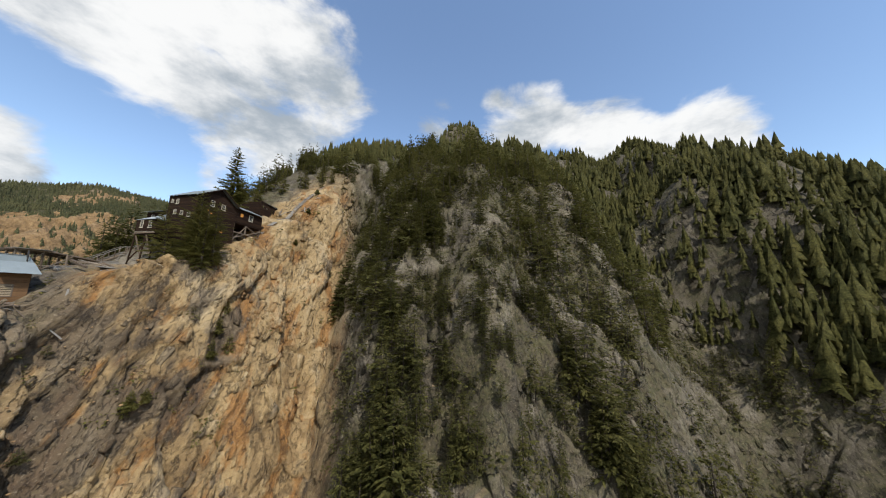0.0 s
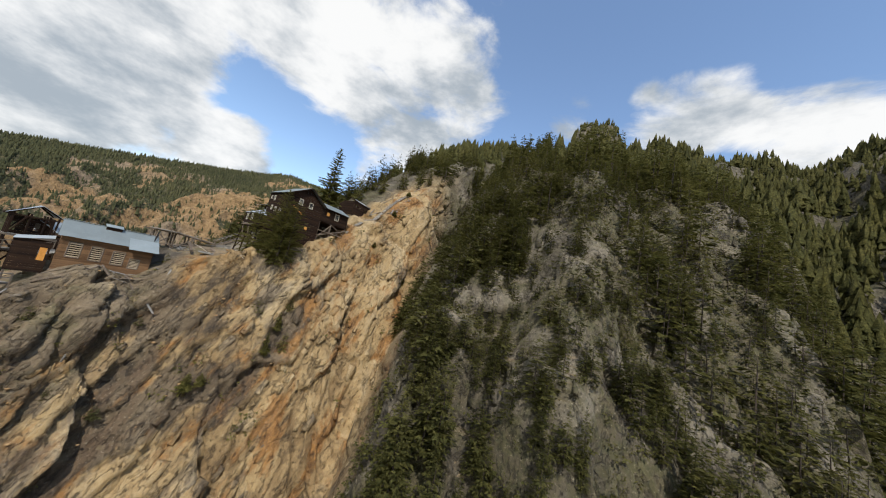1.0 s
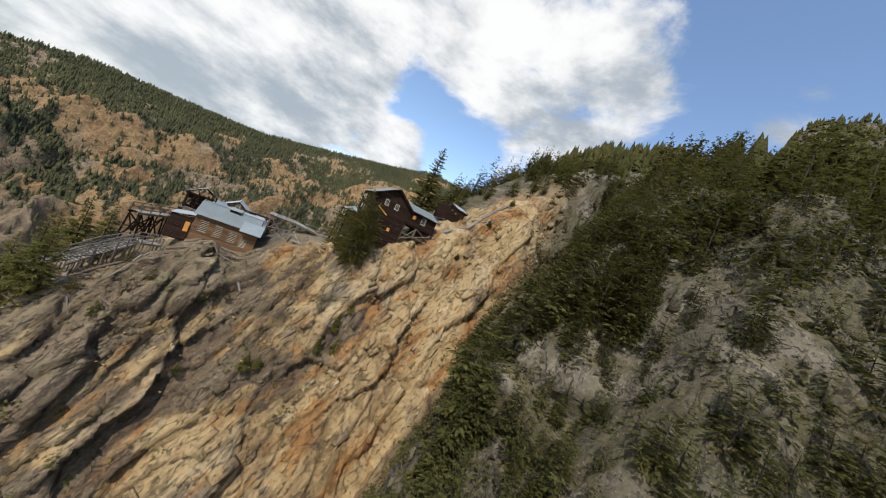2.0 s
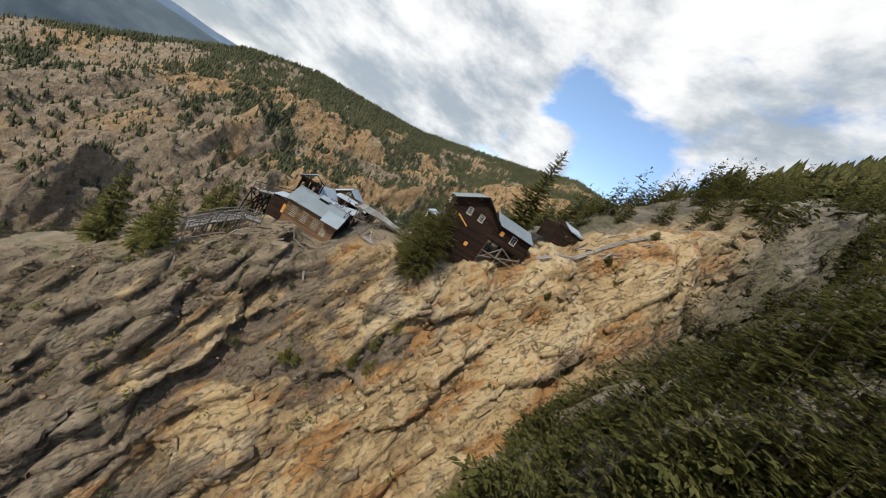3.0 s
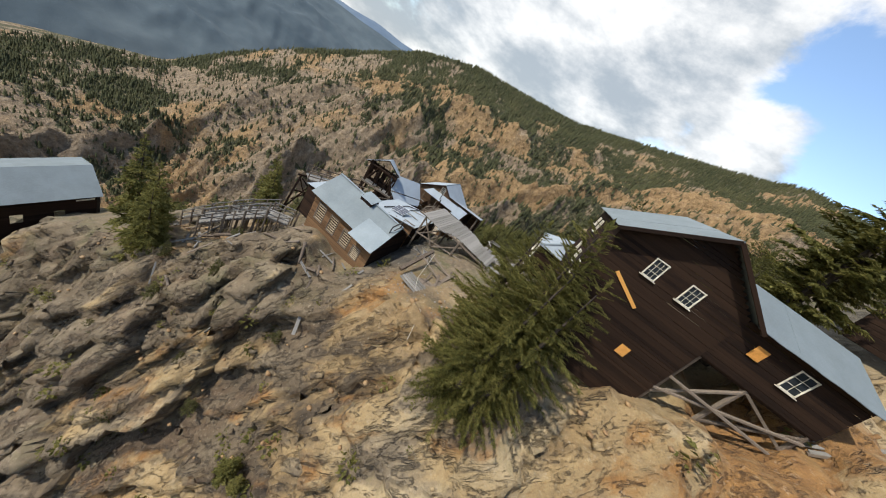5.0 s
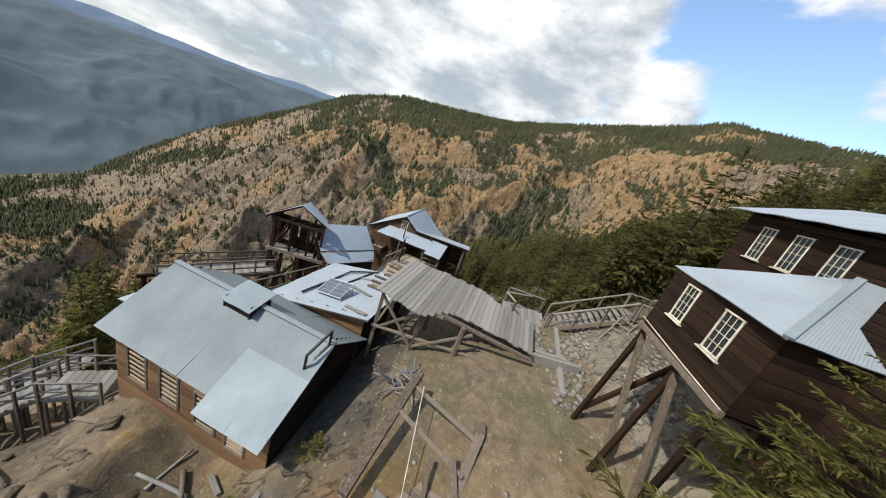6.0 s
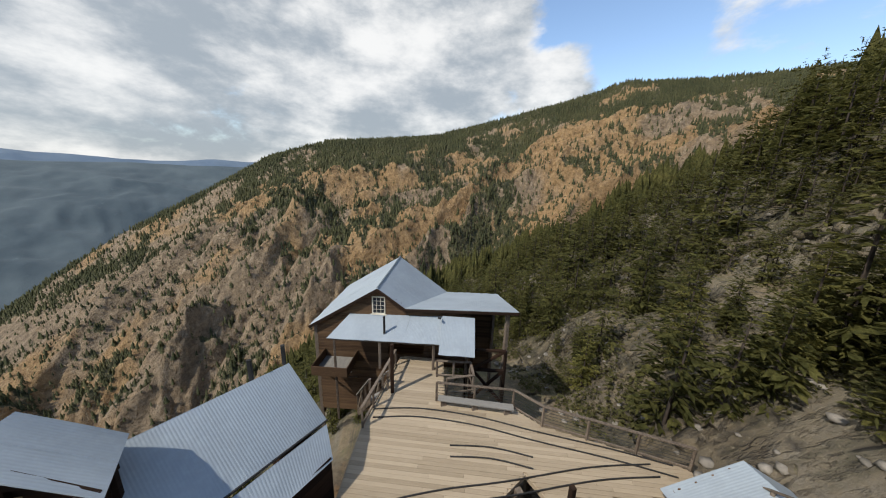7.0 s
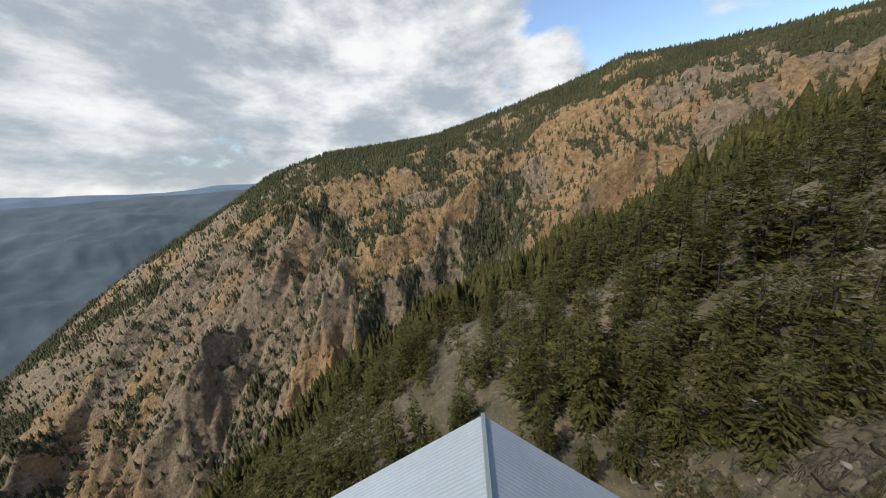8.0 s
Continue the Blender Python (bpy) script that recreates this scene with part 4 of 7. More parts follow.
# ---------- plank roof over a trestle ----------
def plank_roof():
    o = (-50.6, 30.0)
    t = thing("plank_roof", at(o, 3.5, 1.5, 3.5), "sloping roof of weathered grey planks on a timber trestle", "plank roof")
    n, r = 31, random.Random(5)
    for i in range(n):
        s = 7.75 * (i + 0.5) / n
        z = 5.3 - 0.5 * max(0, (s - 3.2) / 4.5) ** 1.2
        d0 = -0.0 if s < 2.6 else (0.0 + 0.95 * min(1, (s - 2.6) / 1.4) if s < 4.0 else 0.95 + 0.1 * (s - 4.0))
        d0 = d0 - 0.5 * min(1, s / 2.6) if s < 2.6 else d0 - 0.5 * max(0, 1 - (s - 2.6) / 0.6)
        d1 = 4.6 if s < 4.6 else 4.6 - 0.45 * min(1, (s - 4.6) / 1.0)
        d0, d1 = d0 + r.uniform(-0.09, 0.07), d1 + r.uniform(-0.12, 0.08)
        w = 7.75 / n * (0.9 if s < 2.6 else 0.965)
        p0, p1 = at(o, s, d0, z + r.uniform(-0.012, 0.012)), at(o, s, d1, z + 0.1 + r.uniform(-0.012, 0.012))
        piece("plank", M_GREY, t, p0, p1, w, 0.05)
    for d in (0.3, 1.9, 3.4, 4.3):
        beam("joist", M_POST, t, at(o, -0.35, d, 5.18), at(o, 3.4, d, 5.2), 0.14, 0.16)
        beam("joist", M_POST, t, at(o, 3.4, d + 0.2 * (d < 1), 5.18), at(o, 7.7, d + 0.7 * (d < 1), 4.68), 0.14, 0.16)
    for k in range(8):
        d = 0.2 + 0.55 * k
        beam("rafter_end", M_POST, t, at(o, -0.5 - 0.12 * (k % 3), d, 5.14), at(o, 0.5, d, 5.2), 0.1, 0.12)
    segs = []
    for s in (0.3, 2.4, 4.4):
        for d in (0.4, 2.2, 4.2):
            p = at(o, s, d, 5.1)
            beam("post", M_POST, t, (p.x, p.y, ground_z(p.x, p.y) - 0.3), p, 0.17)
    for p, q in ((at(o, 0.3, 0.3, 3.0), at(o, 2.4, 0.3, 5.0)), (at(o, 2.4, 0.3, 3.0), at(o, 4.9, 0.5, 4.9)), (at(o, 0.3, 0.3, 5.0), at(o, 2.3, 0.3, 3.0)), (at(o, 0.2, 0.25, 3.2), at(o, 6.2, 0.6, 3.9)), (at(o, 0.3, 0.4, 3.1), at(o, 0.3, 4.2, 5.0))):
        beam("brace", M_POST, t, p, q, 0.12)


plank_roof()


# ---------- head frame tower ----------
def tower():
    pk = (-58.95, 21.75)
    t = thing("head_frame", (-60.2, 21.7, -4), "open dark timber tower with a small gabled roof", "tower")
    ta, tb = Vector((-0.08, 0.997, 0)), Vector((-0.997, -0.08, 0))

    def P(s, d, z):
        q = Vector((*pk, 0)) + ta * s + tb * d
        return Vector((q.x, q.y, z))

    roof_slope(M_ROOFL, t, P(2.07, 0.0, 3.85), P(1.38, 1.55, 3.85), P(0, 1.1, 5.05), P(0, -0.15, 5.05), 2)
    roof_slope(M_ROOFL, t, P(-2.6, -0.15, 3.5), P(-2.2, 1.5, 3.5), P(0, 1.1, 5.05), P(0, -0.15, 5.05), 2)
    for d, e in ((0.1, 1.9), (1.0, 1.4)):
        beam("rafter", M_DARK, t, P(-2.5, d, 3.4), P(0, d, 4.97), 0.12, 0.16)
        beam("rafter", M_DARK, t, P(e, d, 3.82), P(0, d, 4.93), 0.12, 0.16)
        beam("tie_beam", M_DARK, t, P(-2.2, d, 3.4), P(e - 0.1, d, 3.4), 0.18)
        for s in (-1.9, -0.6, 0.7, e - 0.2):
            beam("stud", M_DARK, t, P(s, d, 0.9), P(s, d, 3.8), 0.15)
        beam("brace", M_DARK, t, P(1.9, d, 1.0), P(0.9, d, 3.3), 0.13)
        beam("brace", M_DARK, t, P(-1.9, d, 1.0), P(-0.9, d, 3.3), 0.13)
        beam("sill_beam", M_POST, t, P(-2.3, d, 0.85), P(2.2, d, 0.85), 0.22)
    for s in (-2.0, 1.35):
        for d in (0.1, 0.55, 1.0):
            beam("stud", M_DARK, t, P(s, d, 0.9), P(s, d, 3.6), 0.14)
        beam("plate", M_DARK, t, P(s, 0, 3.45), P(s, 1.1, 3.45), 0.16)
        beam("girt", M_DARK, t, P(s, 0, 2.2), P(s, 1.1, 2.2), 0.12)
    for i in range(14):
        s = -2.1 + 4.2 * (i + 0.5) / 14
        if i in (6, 7):
            continue
        piece("floor_board", M_GREY, t, P(s, -0.05, 0.99), P(s, 1.85 - (0.5 if i % 4 == 1 else 0), 0.99), 0.27, 0.05)
    siding("back_wall", M_DARK, t, P(1.3, 1.1, 0.9), -ta, 3.3, 0.9, 3.5, 0.26, seed=21, openings=[(0.5, 1.1, 1.6, 2.6), (1.7, 1.9, 2.0, 3.0), (2.5, 3.0, 1.5, 2.5)])
    siding("lower_wall", M_DARK, t, P(-0.2, 0.4, -1), ta, 2.3, -2.5, 0.8, 0.25, seed=22)
    for s, k in ((-2.0, -0.5), (0.2, 0), (2.0, 0.3)):
        for d in (0.2, 2.1):
            p = P(s + k, d + (0.4 if d > 1 else -0.3), 0)
            beam("leg", M_DARK, t, (p.x, p.y, ground_z(p.x, p.y) - 0.4), P(s, d, 0.9), 0.24)
    for p, q in ((P(-1.9, -0.1, -2.8), P(0.2, 0.1, 0.6)), (P(0.2, -0.1, -2.6), P(-2.1, 0.1, 0.5)), (P(-2.5, -0.1, -1.2), P(2.2, 0, -1.2)), (P(-1.9, 2.2, -2.5), P(0.2, 2.1, 0.6)), (P(-2.6, -0.2, -3), P(-2.2, 2.2, 0.6))):
        beam("brace", M_DARK, t, p, q, 0.16)
    # walkway to the south
    w = thing("gangway", P(-2.5, 1.5, -1), "raised plank gangway with grey timber rails", "walkway")
    p0, p1 = Vector((-59.0, 20.0, -0.75)), Vector((-54.2, 15.5, -0.95))
    d = (p1 - p0).normalized()
    side = Vector((-d.y, d.x, 0)).normalized()
    for i in range(27):
        f = (i + 0.5) / 27
        c = p0.lerp(p1, f)
        piece("plank", M_GREY, w, c - side * 0.75, c + side * 0.75, 0.24, 0.05)
    for sd in (-0.78, 0.78):
        beam("stringer", M_POST, w, p0 + side * sd - Vector((0, 0, 0.16)), p1 + side * sd - Vector((0, 0, 0.16)), 0.14, 0.24)
        for z in (0.45, 1.0):
            beam("handrail", M_POST, w, p0 + side * sd + Vector((0, 0, z)), p1 + side * sd + Vector((0, 0, z)), 0.08, 0.11)
        for i in range(6):
            c = p0.lerp(p1, i / 5) + side * sd
            beam("post", M_POST, w, c - Vector((0, 0, 0.3)), c + Vector((0, 0, 1.05)), 0.1)
            if i % 2 == 0:
                beam("trestle_leg", M_DARK, w, (c.x, c.y, ground_z(c.x, c.y) - 0.4), c - Vector((0, 0, 0.25)), 0.16)


tower()


# ---------- shed beside the deck ----------
def deck_shed():
    t = thing("deck_shed", (-61.5, 25.0, 0), "small shed with a folded pale metal roof beside the deck", "shed")
    rn, rf = Vector((-60.2, 21.9, 3.35)), Vector((-63.9, 25.2, 3.3))
    fn, ff = Vector((-58.9, 23.7, 1.95)), Vector((-62.95, 26.65, 1.7))
    ln, lf = Vector((-58.55, 24.55, 1.35)), Vector((-62.0, 27.05, 1.1))
    roof_slope(M_ROOFL, t, fn, ff, rf, rn, 2)
    roof_slope(M_ROOFL, t, ln, lf, ff + Vector((0.1, 0, -0.06)), fn + Vector((0.1, 0, -0.06)), 2)
    beam("fold_strip", M_IRON, t, fn + Vector((0, 0, 0.02)), ff + Vector((0, 0, 0.02)), 0.06, 0.05)
    back_n, back_f = Vector((-62.2, 20.9, 1.9)), Vector((-65.4, 23.9, 1.8))
    roof_slope(M_ROOFL, t, back_f, back_n, rn, rf, 2)
    d = (lf - ln)
    siding("front_wall", M_DARK, t, ln + Vector((-0.25, 0.1, -2.2)), d, d.length - 0.3, -0.9, 1.2, 0.24, seed=31)
    e = (back_f - ff)
    siding("end_wall", M_DARK, t, lf + Vector((-0.2, -0.25, 0)), (e.x, e.y, 0), 4.3, -2, 1.3, 0.24, seed=32)
    siding("near_wall", M_DARK, t, back_n + Vector((0.2, 0.1, 0)), (ln.x - back_n.x, ln.y - back_n.y, 0), 4.6, -2, 1.3, 0.24, seed=33)
    for p in (Vector((-64.0, 25.0, 3.2)), Vector((-63.2, 24.3, 3.2))):
        beam("vent_post", M_IRON, t, p, p + Vector((0, 0, 0.75)), 0.12)


deck_shed()

# ---------- deck ----------
DECK = [(-58.6, 26.0), (-60.1, 27.0), (-62.7, 27.3), (-65.0, 27.6), (-66.6, 28.2), (-69.0, 28.9), (-68.6, 31.2), (-66.0, 31.0), (-65.6, 30.5), (-64.8, 33.95), (-63.8, 34.85), (-61.6, 39.3), (-60.3, 38.5), (-60.8, 37.5), (-61.1, 33.8), (-62.0, 33.4), (-60.1, 30.6), (-58.9, 28.8)]


def deck():
    t = thing("deck", (-62, 30, -0.3), "broad plank deck of sun-bleached tan boards", "deck", kind="structure")
    pts = [Vector((x, y, 0)) for x, y in DECK]
    q = [(p.dot(B2), p.dot(A2)) for p in pts]
    lo, hi = min(d for d, _ in q), max(d for d, _ in q)
    w, d, r = 0.155, lo + 0.08, random.Random(2)
    while d < hi:
        cuts = sorted(a[1] + (b[1] - a[1]) * (d - a[0]) / (b[0] - a[0]) for a, b in zip(q, q[1:] + q[:1]) if (a[0] - d) * (b[0] - d) < 0)
        for s0, s1 in zip(cuts[::2], cuts[1::2]):
            s = s0
            while s < s1 - 0.1:
                e = min(s1, s + r.uniform(2.2, 4.2))
                if s1 - e < 0.5:
                    e = s1
                z = -0.02 + r.uniform(-0.004, 0.004)
                p0, p1 = B2 * d + A2 * s, B2 * d + A2 * (e - 0.008)
                piece("plank", M_TAN, t, (p0.x, p0.y, z), (p1.x, p1.y, z), w - 0.008, 0.04)
                s = e
        d += w
    for a, b in zip(pts, pts[1:] + pts[:1]):
        beam("edge_beam", M_TAN, t, a + Vector((0, 0, -0.13)), b + Vector((0, 0, -0.13)), 0.08, 0.2)
    for x, y in ((-61.2, 27.4), (-64.9, 28.0), (-67.5, 29.0), (-65.0, 33.3), (-63.5, 34.3), (-61.8, 38.3), (-61.5, 33.0), (-60.2, 29.8), (-63.2, 30.8)):
        beam("pile", M_POST, t, (x, y, ground_z(x, y) - 0.4), (x, y, -0.1), 0.22)


deck()


def track(label, pts, gauge=0.46):
    """A pair of narrow mine rails, bent along a line of points."""
    t = thing("mine_rails", (*pts[0], 0), label, "rails", "mine rails")
    P = [Vector((*p, 0.02)) for p in pts]
    line = []
    for i in range(len(P) - 1):
        a, b, c, d = P[max(0, i - 1)], P[i], P[i + 1], P[min(len(P) - 1, i + 2)]
        for k in range(6):
            f = k / 6
            line.append(0.5 * ((2 * b) + (c - a) * f + (2 * a - 5 * b + 4 * c - d) * f * f + (3 * b - a - 3 * c + d) * f ** 3))
    line.append(P[-1])
    for side in (-1, 1):
        off = []
        for i, p in enumerate(line):
            g = (line[min(i + 1, len(line) - 1)] - line[max(i - 1, 0)]).normalized()
            off.append(p + Vector((-g.y, g.x, 0)) * side * gauge / 2)
        beams("rail", M_IRON, t, list(zip(off, off[1:])), 0.045, 0.06)


track("rusty narrow rails curving over the deck planks", [(-59.3, 26.1), (-60.45, 26.9), (-61.1, 28.4), (-61.4, 30.4), (-61.5, 32.6), (-61.75, 35.7), (-61.7, 38.0)])
track("rusty narrow rails curving over the deck planks", [(-65.0, 27.9), (-64.9, 29.8), (-64.3, 32.1), (-63.4, 34.3), (-62.4, 36.9), (-61.6, 38.7)])
track("short siding of rusty rails on the deck", [(-63.0, 30.9), (-62.8, 32.4), (-62.3, 33.8)])

railing("grey timber railing with wire infill along the deck edge", [(-65.55, 30.6, 0), (-64.85, 33.9, 0), (-63.85, 34.8, 0), (-61.6, 39.25, 0)], 0.95)
railing("grey timber railing round a small pen on the deck", [(-67.2, 30.75, 0), (-66.95, 32.4, 0), (-66.0, 32.35, 0), (-65.85, 31.1, 0)], 0.9, False, 1.0)
railing("grey timber railing beside the steps down", [(-64.3, 27.55, 0), (-66.4, 28.15, 0), (-68.2, 28.65, 0)], 0.95, False, 1.1)
bench = thing("bench", (-65.0, 32.2, 0), "long low plank bench beside the deck railing", "bench")
piece("seat", M_GREY, bench, (-65.3, 30.65, 0.36), (-64.5, 33.8, 0.36), 0.34, 0.06)
for f in (0.08, 0.5, 0.92):
    c = Vector((-65.3, 30.65, 0)).lerp(Vector((-64.5, 33.8, 0)), f)
    beam("leg", M_POST, bench, c, c + Vector((0, 0, 0.34)), 0.28, 0.09)
for x, y, h in ((-66.2, 28.6, 2.5), (-60.2, 33.9, 1.65)):
    p = thing("deck_pole", (x, y, 0), "dark square timber pole standing on the deck", "pole", "deck poles")
    beam("shaft", M_DARK, p, (x, y, -0.05), (x, y, h), 0.15)


# ---------- bunkhouse at the end of the deck ----------
def bunkhouse():
    a = Vector((0.16, 0.987, 0)).normalized()
    b = Vector((-a.y, a.x, 0))
    g = Vector((-69.7, 27.67, 0))

    def P(s, d, z):
        q = g + a * s + b * d
        return Vector((q.x, q.y, z))

    t = thing("bunkhouse", (-71, 28.5, -4), "brown boarded bunkhouse with pale metal roofs beside the deck", "house")
    R0, R1 = P(0, -0.25, 3.88), P(0, 6.0, 3.93)
    L0, L1 = P(-3.95, -0.25, 1.45), P(-3.95, 6.0, 1.5)
    V0, V1 = P(1.5, -0.25, 2.8), P(3.55, 5.7, 1.45)
    W0, W1 = P(7.6, -0.35, 2.98), P(7.2, 5.3, 1.65)
    roof_slope(M_ROOFL, t, L0, L1, R1, R0, 3)
    roof_slope(M_ROOFL, t, V1, V0, R0, R1, 3)
    roof_slope(M_ROOFL, t, W1, V1, V0, W0, 3)
    beam("ridge_cap", M_ROOF, t, R0 + Vector((0, 0, 0.04)), R1 + Vector((0, 0, 0.04)), 0.09, 0.03)
    beam("barge_board", M_DARK, t, L0 - Vector((0, 0, 0.1)), R0 - Vector((0, 0, 0.1)), 0.05, 0.16)
    beam("barge_board", M_DARK, t, R0 - Vector((0, 0, 0.1)), V0 - Vector((0, 0, 0.1)), 0.05, 0.16)
    beam("fascia", M_DARK, t, V0 - Vector((0, 0, 0.12)), W0 - Vector((0, 0, 0.12)), 0.05, 0.16)
    ops = [(3.35, 4.05, 2.3, 3.3), (1.2, 1.9, -1.5, -0.85), (4.2, 5.6, -0.1, 1.95)]
    siding("front_wall", M_BROWND, t, P(-3.7, 0, -4), a, 5.2, -4.2, 1.5, 0.2, gable=(3.7, 3.78, 1.45, 2.75), openings=ops, seed=41)
    siding("wing_wall", M_BROWND, t, P(1.52, 0.05, -1), a, 3.6, -0.6, 2.5, 0.2, openings=[(0.0, 1.0, -0.1, 1.95)], seed=42)
    siding("south_wall", M_BROWND, t, P(-3.7, 5.8, -4), -b, 5.8, -4.6, 1.4, 0.2, seed=43)
    siding("back_wall", M_BROWND, t, P(7.0, 5.2, -4), -a, 10.6, -4.5, 1.5, 0.24, seed=44)
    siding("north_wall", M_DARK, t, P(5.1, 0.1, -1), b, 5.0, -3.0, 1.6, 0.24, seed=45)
    window(t, P(0, -0.02, 2.8), a, 0.68, 0.98, 3, 4)
    window(t, P(-2.15, -0.02, -1.18), a, 0.7, 0.6, 3, 2)
    for s, z in ((-3.7, 1.4), (7.1, 2.8)):
        p = P(s, 0.05, z)
        beam("corner_post", M_POST, t, (p.x, p.y, ground_z(p.x, p.y) - 0.4), p, 0.2)
    for s, d in ((7.0, 5.0), (5.2, 5.0)):
        p = P(s, d, 1.6)
        beam("corner_post", M_POST, t, (p.x, p.y, ground_z(p.x, p.y) - 0.4), p, 0.2)
    # porch roof
    pr = beam("porch_beam", M_POST, t, P(-2.2, -1.4, 1.45), P(5.0, -1.55, 1.55), 0.12, 0.14)
    roof_slope(M_ROOFL, t, P(-2.35, -1.55, 1.52), P(3.6, -1.75, 1.66), P(3.55, -0.02, 2.32), P(-1.65, -0.02, 2.2), 3, "porch_sheet")
    roof_slope(M_ROOFL, t, P(3.52, -2.5, 1.58), P(5.25, -2.5, 1.56), P(5.3, -0.3, 2.48), P(3.56, -0.3, 2.5), 1, "porch_sheet")
    for s in (-2.0, 0.4, 3.2, 4.9):
        p = P(s, -1.45, 1.5)
        beam("porch_post", M_POST, t, (p.x, p.y, -0.1 if s > 0 else -3.5), p, 0.12)
    beam("stove_pipe", M_IRON, t, P(0.6, -1.2, 1.7), P(0.6, -1.2, 2.75), 0.11)
    beam("stove_pipe", M_IRON, t, P(3.45, -0.5, 2.45), P(3.4, -1.0, 2.75), 0.1)
    # open side framing
    for p, q in ((P(5.2, -0.8, 0.9), P(7.0, -0.8, 0.9)), (P(5.2, -0.8, -0.3), P(7.0, -0.8, -0.3)), (P(5.2, -0.8, -2.4), P(5.2, -0.8, 0.9)), (P(7.0, -0.8, -2.6), P(7.0, -0.8, 0.9)), (P(5.3, -0.8, -0.3), P(6.9, -0.8, 0.85)), (P(5.2, -0.8, -2.2), P(6.9, -0.8, -0.35)), (P(6.9, -0.8, -2.2), P(5.3, -0.8, -0.35))):
        beam("side_frame", M_DARK, t, p, q, 0.14)
    # boxed balcony and its props
    for p, q in ((P(-3.2, -1.7, -0.35), P(-1.3, -1.7, -0.35)), (P(-3.2, -1.7, -0.35), P(-3.2, 0, -0.35)), (P(-1.3, -1.7, -0.35), P(-1.3, 0, -0.35))):
        beam("balcony_board", M_BROWND, t, p, q, 0.05, 0.55)
    piece("balcony_floor", M_GREY, t, P(-2.25, -1.7, -0.6), P(-2.25, 0, -0.6), 1.85, 0.06)
    for s in (-3.1, -1.4):
        beam("balcony_prop", M_POST, t, P(s, 0, -1.9), P(s, -1.6, -0.65), 0.1)


bunkhouse()


def steps(name, label, p0, p1, width, group="", rail=True):
    """Open timber stairs from p0 up to p1, with stringers, treads and handrails."""
    p0, p1 = Vector(p0), Vector(p1)
    t = thing(name, p0, label, "stairs", group)
    d = Vector((p1.x - p0.x, p1.y - p0.y, 0)).normalized()
    side = Vector((-d.y, d.x, 0)) * (width / 2)
    n = max(3, round(abs(p1.z - p0.z) / 0.19))
    for i in range(n):
        c = p0.lerp(p1, (i + 0.5) / n)
        piece("tread", M_GREY, t, c - side, c + side, 0.27, 0.05)
    for s in (-1, 1):
        beam("stringer", M_POST, t, p0 + side * s - Vector((0, 0, 0.12)), p1 + side * s - Vector((0, 0, 0.12)), 0.07, 0.26)
        if rail:
            up = Vector((0, 0, 1.0))
            beam("handrail", M_GREY, t, p0 + side * s + up, p1 + side * s + up, 0.14, 0.06)
            for i in range(4):
                c = p0.lerp(p1, i / 3) + side * s
                beam("post", M_POST, t, c - Vector((0, 0, 0.4)), c + up, 0.09)
            beam("brace", M_POST, t, p0 + side * s + up * 0.1, p0.lerp(p1, 0.4) + side * s + up * 0.9, 0.07)
    return t


steps("stairs", "grey timber stairs climbing the slope beside the yard", (-54.7, 39.7, 4.45), (-54.1, 43.3, 6.9), 1.35, "yard stairs")
steps("stairs", "grey timber stairs climbing on from the landing", (-53.9, 44.4, 6.95), (-53.2, 47.6, 9.0), 1.35, "yard stairs")
steps("stairs", "short grey steps down from the deck", (-67.4, 27.2, -1.8), (-66.2, 28.0, -0.05), 0.9, "deck steps")
ld = thing("landing", (-54.0, 43.8, 6.8), "small timber stair landing with rails", "landing")
for i in range(5):
    y = 43.35 + 0.22 * i
    piece("plank", M_GREY, ld, (-54.75, y + 0.1, 6.9), (-53.35, y - 0.1, 6.9), 0.2, 0.05)
for x in (-54.7, -53.4):
    beam("handrail", M_GREY, ld, (x, 43.3, 7.9), (x + 0.15, 44.4, 7.95), 0.12, 0.06)
    for y in (43.35, 44.35):
        beam("post", M_POST, ld, (x, y, ground_z(x, y) - 0.3), (x, y, 7.9), 0.1)
pf = thing("platform", (-55.0, 38.3, 4.3), "plank platform between the stairs and the plank roof", "platform")
for i in range(11):
    y = 37.1 + 0.24 * i
    piece("plank", M_GREY, pf, (-55.9, y + 0.12, 4.42), (-53.9, y - 0.2, 4.42), 0.23, 0.05)
for x, y in ((-55.8, 37.2), (-53.9, 37.3), (-55.8, 39.5), (-54.0, 39.4)):
    beam("post", M_POST, pf, (x, y, ground_z(x, y) - 0.4), (x, y, 5.45), 0.1)
for p, q in (((-55.85, 37.2), (-55.8, 39.5)), ((-55.0, 36.9), (-54.0, 37.3)), ((-55.0, 36.9), (-55.6, 38.6))):
    beam("handrail", M_GREY, pf, (*p, 5.42), (*q, 5.42), 0.13, 0.06)
railing("grey timber railing from the platform down to the deck", [(-55.9, 37.2, 4.3), (-58.2, 38.6, 2.0), (-60.6, 39.4, 0.05)], 1.0, False, 1.5)
lad = thing("ladder", (-52.9, 42.4, 5.2), "old pale timber ladder leaning on the bank", "ladder")
l0, l1 = Vector((-52.3, 41.7, 4.9)), Vector((-53.3, 43.1, 6.9))
lw = Vector((0.3, 0.22, 0))
beams("rail", M_GREY, lad, [(l0 + lw, l1 + lw), (l0 - lw, l1 - lw)], 0.08)
for k in range(7):
    c = l0.lerp(l1, (k + 0.5) / 7)
    beam("rung", M_GREY, lad, c - lw, c + lw, 0.05)


